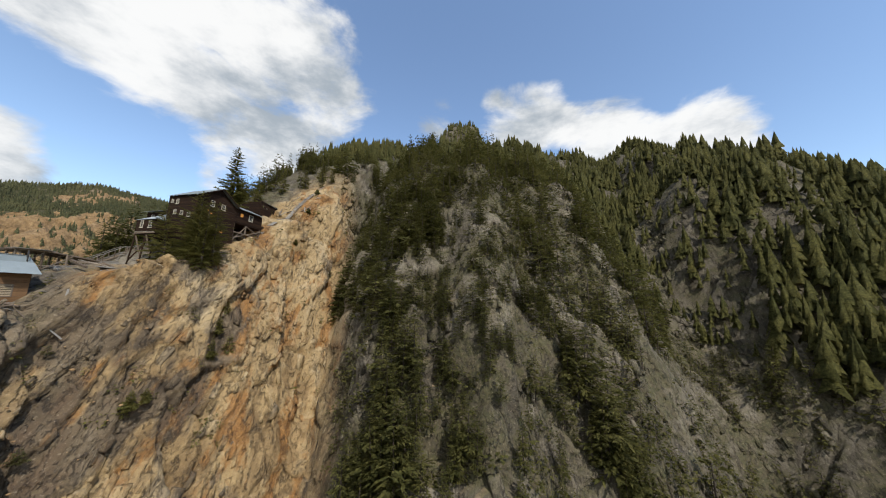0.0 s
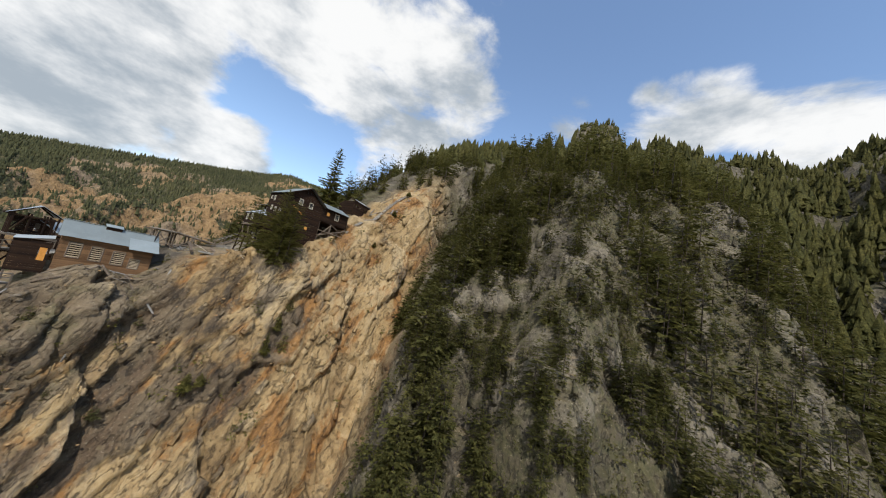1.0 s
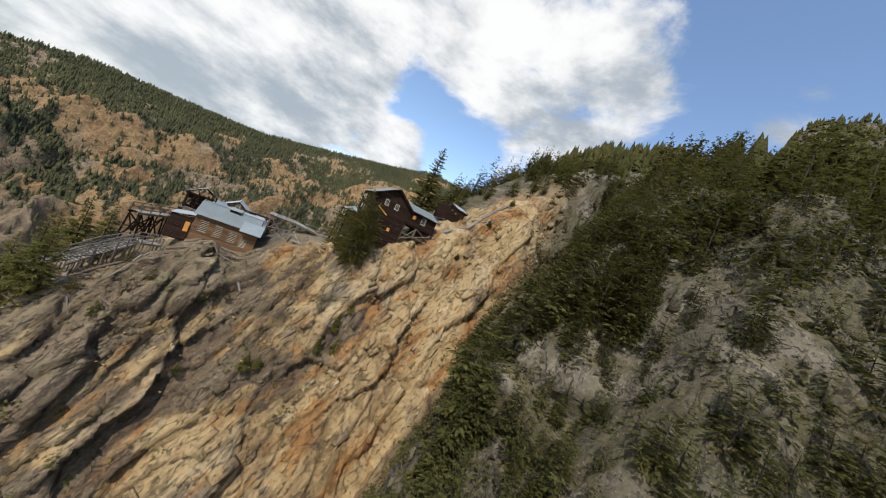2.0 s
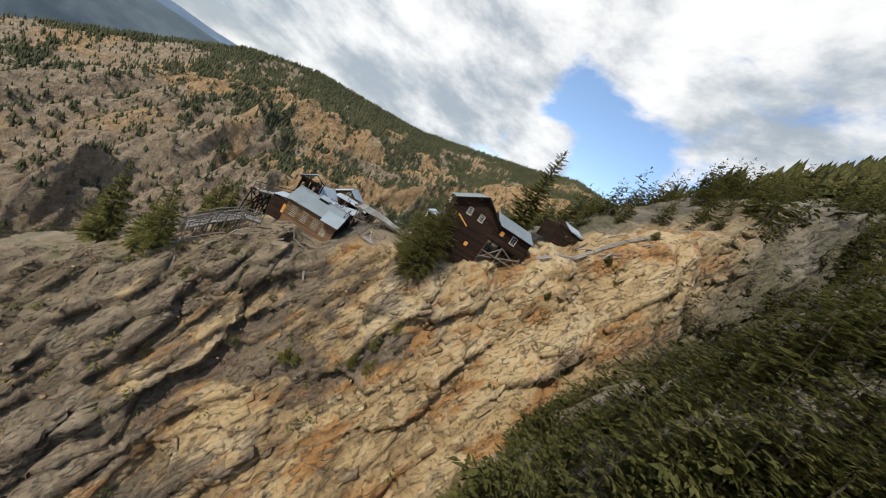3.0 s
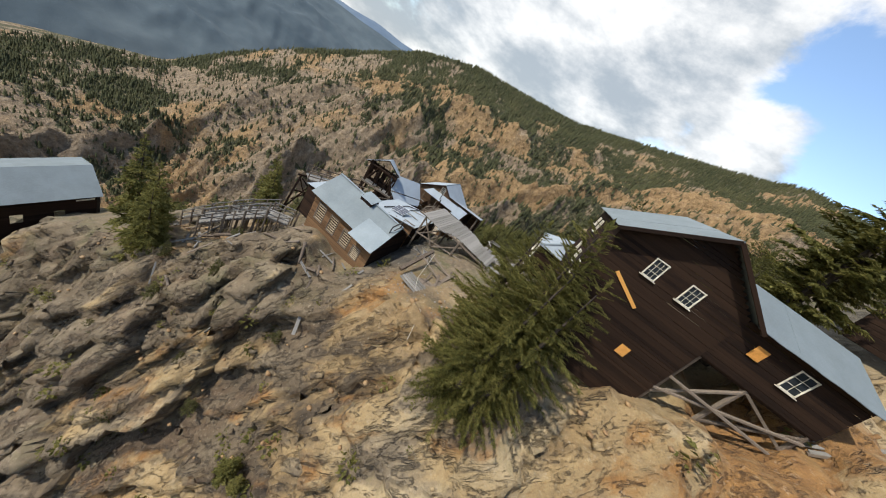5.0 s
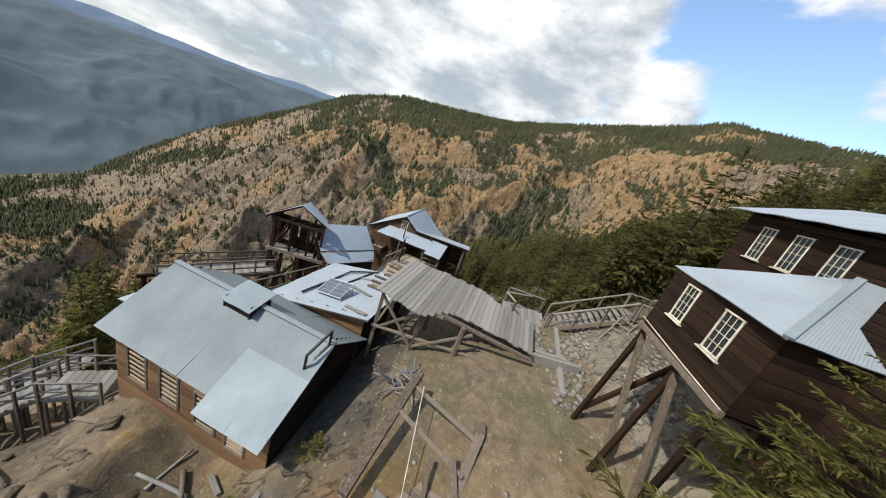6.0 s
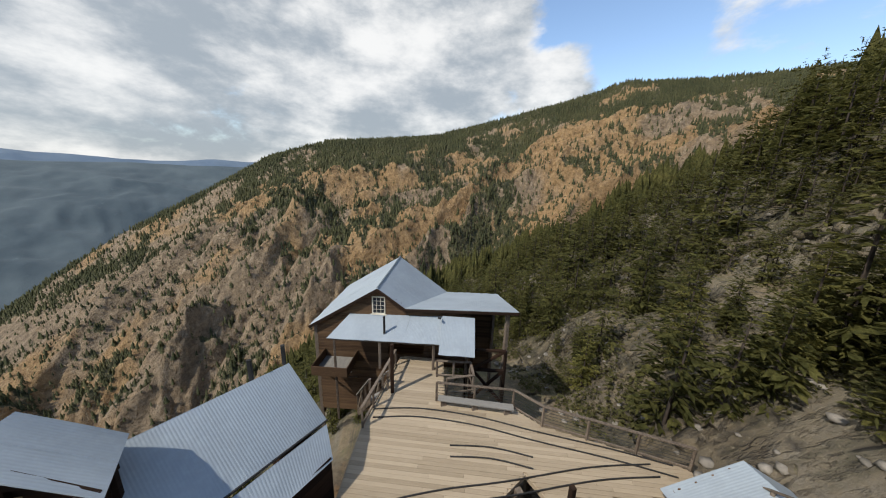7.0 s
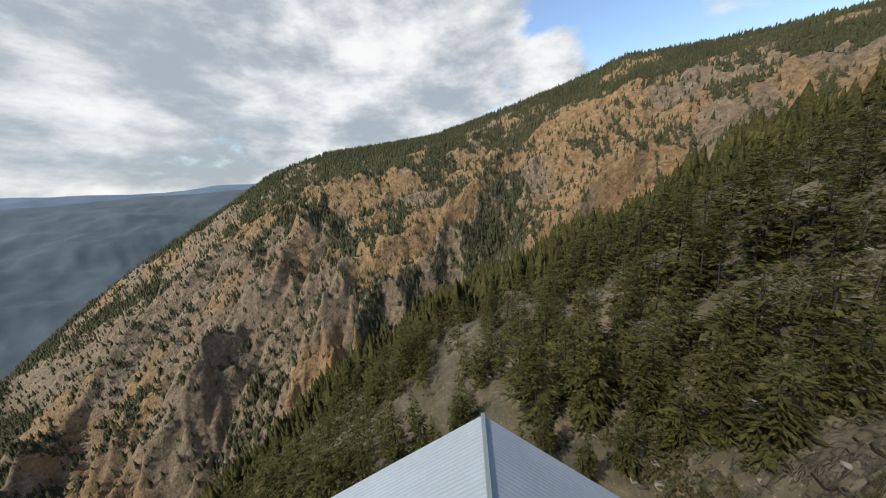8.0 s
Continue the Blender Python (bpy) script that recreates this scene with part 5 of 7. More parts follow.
# small hut under the deck's end
hut = thing("hut", (-59.2, 38.9, -0.8), "small hut with a pale metal gable roof below the deck", "hut")
r0, r1 = Vector((-60.4, 39.35, 1.85)), Vector((-57.7, 38.9, 2.2))
roof_slope(M_ROOFL, hut, (-58.1, 36.7, 1.1), (-60.6, 37.05, 0.75), r0, r1, 2)
roof_slope(M_ROOFL, hut, (-60.2, 41.2, 0.7), (-57.5, 40.8, 1.1), r1, r0, 2)
siding("front_wall", M_BROWN, hut, (-60.3, 40.9, -0.8), (-0.02, -1, 0), 3.7, -1.2, 0.85, 0.22, gable=(1.6, 1.75, 0.7, 0.8), seed=51)
siding("near_wall", M_BROWN, hut, (-60.4, 37.3, -0.8), (0.98, -0.15, 0), 2.3, -1.0, 0.9, 0.22, seed=52)
siding("end_wall", M_BROWN, hut, (-57.9, 37.0, 0), (0.1, 1, 0), 3.7, -0.4, 1.1, 0.22, gable=(1.9, 2.05, 1.0, 1.0), seed=53)

# boardwalk and railing behind the workshop
bw = thing("boardwalk", (-55, 22.3, -0.6), "narrow plank boardwalk along the workshop", "walkway")
w0, w1 = Vector((-51.6, 20.9, -0.45)), Vector((-58.6, 24.3, -0.25))
for i in range(38):
    c = w0.lerp(w1, (i + 0.5) / 38)
    piece("plank", M_GREY, bw, c + Vector((-0.3, -0.55, 0)), c + Vector((0.3, 0.6, 0)), 0.19, 0.05)
for s in (-0.5, 0.5):
    o = Vector((0.28 * s * 2, 0.55 * s * 2, -0.14))
    beam("stringer", M_POST, bw, w0 + o, w1 + o, 0.1, 0.2)
for i in range(6):
    c = w0.lerp(w1, i / 5)
    beam("pile", M_POST, bw, (c.x, c.y, ground_z(c.x, c.y) - 0.4), c - Vector((0, 0, 0.1)), 0.16)
railing("grey timber railing of the narrow boardwalk", [tuple(w0 + Vector((-0.3, -0.55, 0))), tuple(w1 + Vector((-0.3, -0.55, 0)))], 1.0, True, 1.3)


# ---------- tall dark house above the yard ----------
def dark_house():
    a = Vector((0.1, 0.995, 0)).normalized()
    b = Vector((-a.y, a.x, 0))
    o = Vector((-38.95, 39.9, 0))

    def P(s, d, z):
        q = o + a * s + b * d
        return Vector((q.x, q.y, z))

    t = thing("dark_house", P(4, 3, 7), "tall dark boarded house with metal roofs and small-paned windows", "house")
    pk, el, er = 3.5, 15.2, 15.05
    D = 5.3
    # main gable
    roof_slope(M_ROOF, t, P(-0.35, D, el - 0.15), P(-0.35, -0.5, el - 0.15), P(pk, -0.5, 17.25), P(pk, D, 17.25), 3)
    roof_slope(M_ROOF, t, P(6.95, -0.5, er - 0.1), P(6.95, D, er - 0.1), P(pk, D, 17.25), P(pk, -0.5, 17.25), 3)
    for p, q in ((P(-0.35, -0.5, el - 0.25), P(pk, -0.5, 17.15)), (P(pk, -0.5, 17.15), P(6.95, -0.5, er - 0.2))):
        beam("barge_board", M_DARK, t, p, q, 0.05, 0.18)
    ops = [(2.0, 2.6, 13.95, 14.85), (3.85, 4.5, 13.9, 14.8), (3.9, 4.4, 10.15, 10.7)]
    siding("front_wall", M_DARK, t, P(0, 0, 8), a, 6.5, 7.6, el, 0.17, gable=(pk, 17.12, el - 0.1, er - 0.1), openings=ops[:2], seed=61)
    for s0, s1, za, zb in ops[:2]:
        window(t, P((s0 + s1) / 2, -0.02, (za + zb) / 2), a, s1 - s0, zb - za, 3, 3)
    piece("shutter", M_ORANGE, t, P(3.95, -0.05, 10.42), P(4.45, -0.05, 10.42), 0.55, 0.04, -b)
    piece("loose_board", M_ORANGE, t, P(1.2, -0.05, 13.35), P(3.0, -0.05, 12.45), 0.16, 0.04, -b)
    south = ((4.58, 14.35, 0.36, 0.46), (3.65, 14.2, 0.42, 0.72), (3.85, 12.6, 0.45, 0.7), (2.62, 12.36, 0.5, 0.66), (1.25, 12.1, 0.55, 0.72))
    siding("south_wall", M_DARK, t, P(0, D, 8), -b, D, 8.0, el - 0.1, 0.19, openings=[(D - d - w / 2, D - d + w / 2, z - h / 2, z + h / 2) for d, z, w, h in south], seed=62)
    for d, z, w, h in south:
        window(t, P(-0.02, d, z), -b, w, h, 3, 3, bar=0.035)
    siding("back_wall", M_DARK, t, P(6.5, D, 11), -a, 6.5, 10.5, el, 0.24, gable=(3.0, 17.1, er - 0.1, el - 0.1), seed=63)
    # north wing on stilts
    roof_slope(M_ROOF, t, P(6.6, -0.45, 15.0), P(12.5, -0.45, 14.95), P(12.5, 2.7, 16.35), P(6.6, 2.7, 16.4), 3)
    roof_slope(M_ROOF, t, P(12.5, 5.6, 15.0), P(6.6, 5.6, 15.0), P(6.6, 2.7, 16.4), P(12.5, 2.7, 16.35), 3)
    siding("wing_front", M_DARK, t, P(6.5, 0.02, 12), a, 5.8, 12.55, 15.0, 0.17, openings=[(2.85, 3.65, 13.55, 14.6), (1.05, 1.5, 13.8, 14.4)], seed=64)
    window(t, P(9.75, 0.0, 14.07), a, 0.8, 1.05, 2, 3)
    piece("shutter", M_ORANGE, t, P(7.5, -0.05, 14.1), P(8.05, -0.05, 14.1), 0.62, 0.04, -b)
    siding("wing_end", M_DARK, t, P(12.25, 0.05, 12), b, 5.3, 12.4, 15.0, 0.2, gable=(2.65, 16.25, 14.95, 14.95), seed=65)
    piece("wing_floor", M_DARK, t, P(9.4, 0.1, 12.5), P(9.4, 5.2, 12.5), 5.8, 0.15)
    for s in (6.6, 9.0, 12.1):
        for d in (0.15, 4.8):
            p = P(s, d, 12.5)
            beam("stilt", M_POST, t, (p.x, p.y, ground_z(p.x, p.y) - 0.5), p, 0.18)
    for p, q in ((P(6.6, 0.1, 9.6), P(9.0, 0.1, 12.3)), (P(6.5, 0.0, 9.9), P(12.2, 0.0, 12.1)), (P(9.0, 0.1, 9.9), P(12.0, 0.1, 12.2)), (P(6.5, -0.1, 10.9), P(12.3, -0.1, 10.8)), (P(12.1, 0.1, 11.2), P(9.1, 0.1, 12.4))):
        beam("brace", M_POST, t, p, q, 0.13)
    # lower wing with hipped roof to the south-west
    lw = thing("dark_house_wing", P(1, 7.5, 7), "low dark boarded wing on stilts with a pale hipped metal roof", "house wing")
    c0, c1, top, end = P(-1.74, 4.5, 11.08), P(-1.5, 8.65, 11.12), P(0.83, 6.65, 12.44), P(3.2, 6.65, 12.44)
    roof_slope(M_ROOFL, lw, c1, c0, top + a * 0.01 - b * 0.01, top, 1)
    roof_slope(M_ROOFL, lw, c0, P(3.2, 4.5, 11.08), end, top, 2)
    roof_slope(M_ROOFL, lw, P(3.2, 8.65, 11.12), c1, top, end, 2)
    beam("hip_cap", M_ROOFM, lw, c0 + Vector((0, 0, 0.04)), top + Vector((0, 0, 0.04)), 0.16, 0.03)
    siding("south_wall", M_DARK, lw, P(-1.5, 8.4, 9.1), -b, 3.7, 9.1, 11.05, 0.18, openings=[(0.8, 1.3, 9.9, 10.9), (2.3, 2.83, 9.85, 10.88)], seed=71)
    window(lw, P(-1.52, 7.35, 10.4), -b, 0.5, 1.0, 3, 4, bar=0.035)
    window(lw, P(-1.52, 5.84, 10.36), -b, 0.53, 1.03, 3, 4, bar=0.035)
    siding("west_wall", M_DARK, lw, P(3.2, 8.4, 9.1), -a, 4.7, 9.1, 11.0, 0.2, seed=72)
    siding("east_wall", M_DARK, lw, P(-1.5, 4.72, 9.1), a, 1.45, 9.1, 11.0, 0.2, seed=73)
    piece("floor", M_DARK, lw, P(0.85, 4.75, 9.05), P(0.85, 8.4, 9.05), 4.6, 0.16)
    for p, q in ((P(-1.4, 8.3, 9.0), P(-1.7, 8.6, 4.0)), (P(-1.4, 6.4, 9.0), P(-1.6, 6.6, 4.2)), (P(-1.4, 4.9, 9.0), P(-1.5, 4.9, 4.2)), (P(-1.4, 8.3, 8.8), P(-1.5, 6.6, 5.4)), (P(-1.4, 6.4, 8.8), P(-1.5, 5.0, 5.6)), (P(3.0, 8.2, 9.0), P(3.0, 8.4, 4.5)), (P(0.6, 8.3, 9.0), P(-1.6, 8.6, 5.0)), (P(0.6, 4.9, 9.0), P(0.4, 4.9, 4.6))):
        beam("prop", M_DARK if p.z > 8.95 else M_POST, lw, p, q, 0.15)
    beam("sill_beam", M_POST, lw, P(-1.55, 8.45, 9.05), P(-1.55, 4.7, 9.05), 0.14, 0.16)
    log("handrail_wire", M_ROPE, lw, P(-1.62, 8.4, 9.3), P(-1.62, 4.7, 9.15), 0.02)
    # upper block behind
    ub = thing("dark_house_upper", P(4.5, 9, 9), "dark upper block with three small-paned windows under a metal roof", "house wing")
    siding("south_wall", M_DARK, ub, P(2.6, 12.9, 9), -b, 7.5, 9.2, 13.6, 0.19, openings=[(0.95, 1.5, 12.0, 13.2), (2.28, 2.84, 12.0, 13.2), (3.6, 4.2, 12.0, 13.2)], seed=81)
    for d in (11.68, 10.34, 9.0):
        window(ub, P(2.58, d, 12.6), -b, 0.57, 1.2, 3, 4, bar=0.035)
    roof_slope(M_ROOFL, ub, P(2.05, 13.5, 13.62), P(2.05, 5.35, 13.75), P(6.0, 5.35, 15.0), P(6.0, 13.5, 14.9), 4)
    roof_slope(M_ROOFL, ub, P(9.9, 5.35, 13.75), P(9.9, 13.5, 13.65), P(6.0, 13.5, 14.9), P(6.0, 5.35, 15.0), 4)
    siding("west_wall", M_DARK, ub, P(9.4, 12.9, 9), -a, 6.8, 9.2, 13.7, 0.22, gable=(3.4, 14.75, 13.7, 13.7), seed=82)
    beam("chimney", M_STEEL, ub, P(5.2, 9.2, 14.2), P(5.2, 9.2, 15.6), 0.3)


dark_house()


# ---------- lower building down the ridge ----------
def lower_building():
    t = thing("lower_building", (-46, -11, -26), "long dark building with a grey metal roof lower on the ridge", "building")
    e0, e1 = Vector((-51.55, -9.3, -21.3)), Vector((-38.5, -10.2, -21.3))
    r0, r1 = Vector((-53.0, -13.9, -19.4)), Vector((-39.5, -14.6, -19.4))
    roof_slope(M_ROOF, t, e0, e1, r1, r0, 6)
    bk0, bk1 = r0 * 2 - e0, r1 * 2 - e1
    bk0.z = bk1.z = -21.3
    roof_slope(M_ROOF, t, bk1, bk0, r0, r1, 6)
    d = (e1 - e0)
    siding("front_wall", M_DARK, t, e0 + Vector((0.4, -0.5, 0)), d, d.length - 0.8, -27.5, -21.2, 0.3, openings=[(3.0, 4.0, -24.5, -23.2), (6.5, 7.5, -24.5, -23.2), (9.5, 10.6, -24.8, -23.0)], seed=91)
    siding("end_wall", M_BROWN, t, e1 + Vector((-0.3, -0.4, 0)), (bk1.x - e1.x, bk1.y - e1.y, 0), 8.4, -27.5, -21.2, 0.3, gable=(4.2, -19.5, -21.3, -21.3), openings=[(2.2, 3.1, -23.6, -22.4)], seed=92)
    siding("west_wall", M_DARK, t, bk0 + Vector((0.3, 0.4, 0)), (e0.x - bk0.x, e0.y - bk0.y, 0), 8.6, -27, -21.2, 0.3, gable=(4.3, -19.5, -21.3, -21.3), seed=93)
    piece("sign_board", M_CREAM, t, (-50.8, -9.55, -21.75), (-49.0, -9.65, -21.75), 0.2, 0.05, (0.07, 1, 0))


lower_building()


# ---------- ruined cabin up the slope ----------
def ruined_cabin():
    t = thing("ruined_cabin", (-46, 60, 17), "collapsing dark log cabin with a pale metal roof", "cabin")
    gz = 17.6
    siding("front_wall", M_DARK, t, (-42.3, 57.2, gz), (0.05, 1, 0), 5.0, gz - 1.5, gz + 2.6, 0.28, openings=[(0.6, 1.1, gz + 1.3, gz + 1.8), (1.7, 2.2, gz + 1.2, gz + 1.7), (3.2, 3.9, gz + 0.2, gz + 1.5)], seed=95, thick=0.1)
    siding("side_wall", M_DARK, t, (-46.3, 57.1, gz), (1, 0, 0), 4.0, gz - 0.5, gz + 2.4, 0.28, seed=96, thick=0.1)
    siding("back_wall", M_DARK, t, (-46.3, 62.2, gz), (0, -1, 0), 5.0, gz, gz + 2.4, 0.28, seed=97, thick=0.1)
    roof_slope(M_ROOFL, t, (-41.9, 59.2, gz + 2.5), (-41.8, 62.4, gz + 2.35), (-44.4, 62.4, gz + 3.5), (-44.4, 59.2, gz + 3.6), 2)
    for k in range(9):
        y = 62.4 + 0.35 * k
        z = gz + 1.9 - 0.22 * k
        piece("fallen_board", M_POST, t, (-41.5, y, z - 1.2), (-44.0, y + 0.6, z), 0.2, 0.06)
    for k in range(4):
        beam("rafter", M_DARK, t, (-42.0, 57.4 + 0.5 * k, gz + 2.5), (-44.3, 57.4 + 0.5 * k, gz + 3.4), 0.12)


ruined_cabin()

# ---------- trees ----------
def spray(verts, faces, c, d, up, length, width, r):
    """One flat, pointed spray of needles."""
    s = d.cross(up)
    if s.length < 1e-3:
        s = Vector((1, 0, 0))
    s = s.normalized() * width
    i = len(verts)
    tip = c + d * length + Vector((0, 0, -0.14 * length))
    m = c + d * (length * r.uniform(0.35, 0.6)) + Vector((0, 0, 0.04 * length))
    verts += [c, m + s * r.uniform(0.5, 1.1), tip, m - s * r.uniform(0.5, 1.1) + Vector((0, 0, r.uniform(-0.3, 0.1) * width))]
    faces += [(i, i + 1, i + 2), (i, i + 2, i + 3)]


def conifer_shape(seed, h=1.0, whorls=14, arms=7, tufts=3, spread=0.2, low=0.1, ragged=0.35, droop=0.25, fine=1.0, slim=0.2, full=0.75, wild=0.0):
    """Crown of a fir of unit height: whorls of level, drooping fronds that fork into smaller ones."""
    r = random.Random(seed)
    verts, faces = [], []
    bulge = r.uniform(0.75, 1.25)
    for w in range(whorls):
        f = w / (whorls - 1)
        z = h * (low + (0.96 - low) * f)
        reach = spread * (1 - f) ** full * (0.9 + 0.16 * math.sin(f * 15 * bulge + seed)) + 0.02
        if f < 0.12:
            reach *= 0.75
        n = max(4, round(arms * (1 - 0.4 * f)))
        a0 = r.uniform(0, math.tau)
        for k in range(n):
            if r.random() < 0.08:
                continue
            ang = a0 + math.tau * k / n + r.uniform(-0.3, 0.3)
            L = reach * r.uniform(1 - ragged, 1 + 0.6 * ragged)
            d = Vector((math.cos(ang), math.sin(ang), r.uniform(-droop, 0.05) + 0.45 * f)).normalized()
            c = Vector((0, 0, z + r.uniform(-0.4, 0.4) * h / whorls))
            up = Vector((r.uniform(-0.3, 0.3), r.uniform(-0.3, 0.3), 1)) + Vector((r.uniform(-1, 1), r.uniform(-1, 1), 0)) * wild * 1.6
            if tufts == 1:
                spray(verts, faces, c, d, up, L, L * slim * 1.7, r)
                continue
            for q in range(tufts):
                g = 0.2 + 0.75 * (q + r.random()) / tufts
                turn = ang + r.choice((-1, 1)) * r.uniform(0.0, 0.95 + wild)
                e = Vector((math.cos(turn), math.sin(turn), d.z * 0.7 + r.uniform(-0.25 - 0.4 * wild, 0.2 + 0.4 * wild))).normalized()
                spray(verts, faces, c + d * (L * g * 0.8), e, up + Vector((r.uniform(-0.3, 0.3), r.uniform(-0.3, 0.3), 0)), (L * (0.95 - 0.5 * g) + 0.012) * fine, (L * slim * (1.15 - 0.5 * g) + 0.004) * fine, r)
    spray(verts, faces, Vector((0, 0, h * 0.92)), Vector((0, 0, 1)), Vector((1, 0, 0)), h * 0.08, 0.012, r)
    return np.array([tuple(v) for v in verts]), np.array(faces)


def trunk_shape(r0=0.014, top=0.9, sides=6):
    v, f = [], []
    for k, (z, q) in enumerate(((-0.06, 1.25), (0.05, 1.0), (0.5, 0.6), (top, 0.12))):
        v += [(r0 * q * math.cos(i * math.tau / sides), r0 * q * math.sin(i * math.tau / sides), z) for i in range(sides)]
        if k:
            b, c = (k - 1) * sides, k * sides
            for i in range(sides):
                j = (i + 1) % sides
                f += [(b + i, b + j, c + j), (b + i, c + j, c + i)]
    return np.array(v), np.array(f)


def far_shape(seed, skirts=((0.08, 0.6, 0.2), (0.34, 0.82, 0.145), (0.6, 1.0, 0.085)), n=5):
    """A distant fir: three ragged skirts."""
    r = random.Random(seed)
    v, f = [], []
    for z0, z1, w in skirts:
        i = len(v)
        v.append((r.uniform(-0.01, 0.01), r.uniform(-0.01, 0.01), z1))
        a0 = r.uniform(0, 6)
        for k in range(n):
            q = w * (r.uniform(0.8, 1.45) if k % 2 == 0 or n < 6 else r.uniform(0.3, 0.6))
            v.append((q * math.cos(a0 + k * math.tau / n), q * math.sin(a0 + k * math.tau / n), z0 + r.uniform(-0.06, 0.04) + (0.07 if k % 2 and n > 5 else 0)))
        f += [(i, i + 1 + k, i + 1 + (k + 1) % n) for k in range(n)]
    return np.array(v), np.array(f)


def scatter(name, shapes, pos, size, material, label, category, squash=None):
    """Many trees joined into one mesh; each has its own turn, height and girth."""
    pos, size = np.asarray(pos, float), np.asarray(size, float)
    pick = rng.integers(0, len(shapes), len(pos))
    V, F, base = [], [], 0
    for s, (v, f) in enumerate(shapes):
        idx = np.where(pick == s)[0]
        if not len(idx):
            continue
        ang, girth = rng.uniform(0, math.tau, len(idx)), rng.uniform(0.8, 1.3, len(idx)) * (squash or 1.0)
        c, q = np.cos(ang)[:, None], np.sin(ang)[:, None]
        x, y, z = v[None, :, 0], v[None, :, 1], v[None, :, 2]
        lx, ly = rng.normal(0, 0.03, (2, len(idx), 1))
        P = np.stack([(c * x - q * y) * girth[:, None] + lx * z, (q * x + c * y) * girth[:, None] + ly * z, z + 0 * c], -1) * size[idx][:, None, None] + pos[idx][:, None]
        V.append(P.reshape(-1, 3))
        F.append((f[None] + (np.arange(len(idx)) * len(v))[:, None, None] + base).reshape(-1, 3))
        base += len(idx) * len(v)
    V, F = np.concatenate(V), np.concatenate(F)
    me = bpy.data.meshes.new(name)
    me.vertices.add(len(V)), me.vertices.foreach_set("co", V.reshape(-1))
    me.loops.add(F.size), me.loops.foreach_set("vertex_index", F.reshape(-1))
    me.polygons.add(len(F)), me.polygons.foreach_set("loop_start", np.arange(len(F)) * 3)
    me.update(calc_edges=True)
    me.materials.append(material)
    ob = new(name, me)
    return tagged(ob, label, category, kind="stuff")


def slope_at(x, y, e=1.5):
    return np.hypot(height(x + e, y) - height(x - e, y), height(x, y + e) - height(x, y - e)) / (2 * e)


NEAR = [conifer_shape(s, whorls=18, arms=8, tufts=7, spread=0.18 + 0.035 * (s % 4), low=0.06, ragged=0.5, droop=0.4, fine=0.52, slim=0.16, wild=0.4, full=0.65 + 0.12 * (s % 3)) for s in range(9)]
MID = [conifer_shape(s + 20, whorls=11, arms=5, tufts=4, spread=0.18 + 0.035 * (s % 4), low=0.06, ragged=0.5, droop=0.4, fine=0.8, slim=0.2, wild=0.35, full=0.65 + 0.12 * (s % 3)) for s in range(9)]
BACK = [far_shape(s + 30, ((0.06, 0.5, 0.2), (0.28, 0.76, 0.155), (0.52, 1.0, 0.1)), 8) for s in range(6)]
TRUNK = [trunk_shape(0.012, 0.7, 3)]
FAR = [far_shape(s, ((0.08, 0.75, 0.22), (0.45, 1.0, 0.13)), 3) for s in range(5)]
BUSHES = [conifer_shape(40 + s, whorls=4, arms=6, tufts=2, spread=0.55, low=0.05, ragged=0.5, fine=0.8, slim=0.28, wild=0.5) for s in range(4)]


def clear_of_town(x, y):
    """True outside the buildings, the yard, the ochre cliff and the way the camera flies."""
    town = (x > -78) & (x < -37) & (y > 14) & (y < np.where(x < -56, 40.5, 50))
    town |= (x > -82) & (x < -56) & (y > 35) & (y < 42.5 + 2 * perlin(x / 3, y / 3))
    for a, b, ra in ((-79, 46, 2.6), (-74.5, 47.5, 3.4), (-70.5, 46.5, 3.4), (-66, 46.5, 2.4), (-82, 64, 2.0), (-97, 64, 2.5), (-105, 59, 2.5), (-96, 34.5, 2.0)):
        town |= np.hypot(x - a, y - b) < ra
    town |= (x > -60) & (x < -40) & (y > -25) & (y < 17)
    cliff = (x > -46) & (x < np.interp(y, [0, 40, 55, 66, 80], [-8, -17, -23.5, -27.5, -32])) & (y < 74)
    bare = (x > -56) & (x < -34) & (y > 49) & (y < 84) & ((y < 66) | (perlin(x / 4.3, y / 4.3) < 0.12))
    bare |= (x > -55.5) & (x < -48) & (y > 40) & (y < 61)
    return ~(town | cliff | bare)


def reach_of(x, y):
    """Distance in plan from the gully's middle line and the yard."""
    return np.min([np.hypot(x - a, y - b) for a, b in ((3, 12), (0, 26), (-12, 34), (-26, 34), (-40, 32), (-55, 29), (-70, 28))], axis=0)


# woods on the face north of the gully and round the spur
n = 46000
x, y = rng.uniform(-175, 120, n), rng.uniform(-70, 210, n)
dens = 0.5 + 0.6 * fbm(x / 16, y / 16, 3)
steep = slope_at(x, y)
near_face = 1 - smooth(reach_of(x, y), 55, 75)
share = np.clip(dens * 1.5, 0.22, 1) * (1 - near_face) + near_face * np.clip(0.26 + 0.5 * smooth(x, -36, -26) + 0.5 * fbm(x / 9, y / 9, 3), 0.1, 0.95)
share = np.where((x < -54) & (y > 40), np.maximum(share, 0.46), share)
keep = clear_of_town(x, y) & (rng.uniform(0, 1, n) < share) & (steep < 3.0 - 1.2 * rng.uniform(0, 1, n)) & (height(x, y) > -75)
keep &= np.hypot(x - 2, y - 12) > 19
x, y = x[keep], y[keep]
z = rough_height(x, y)
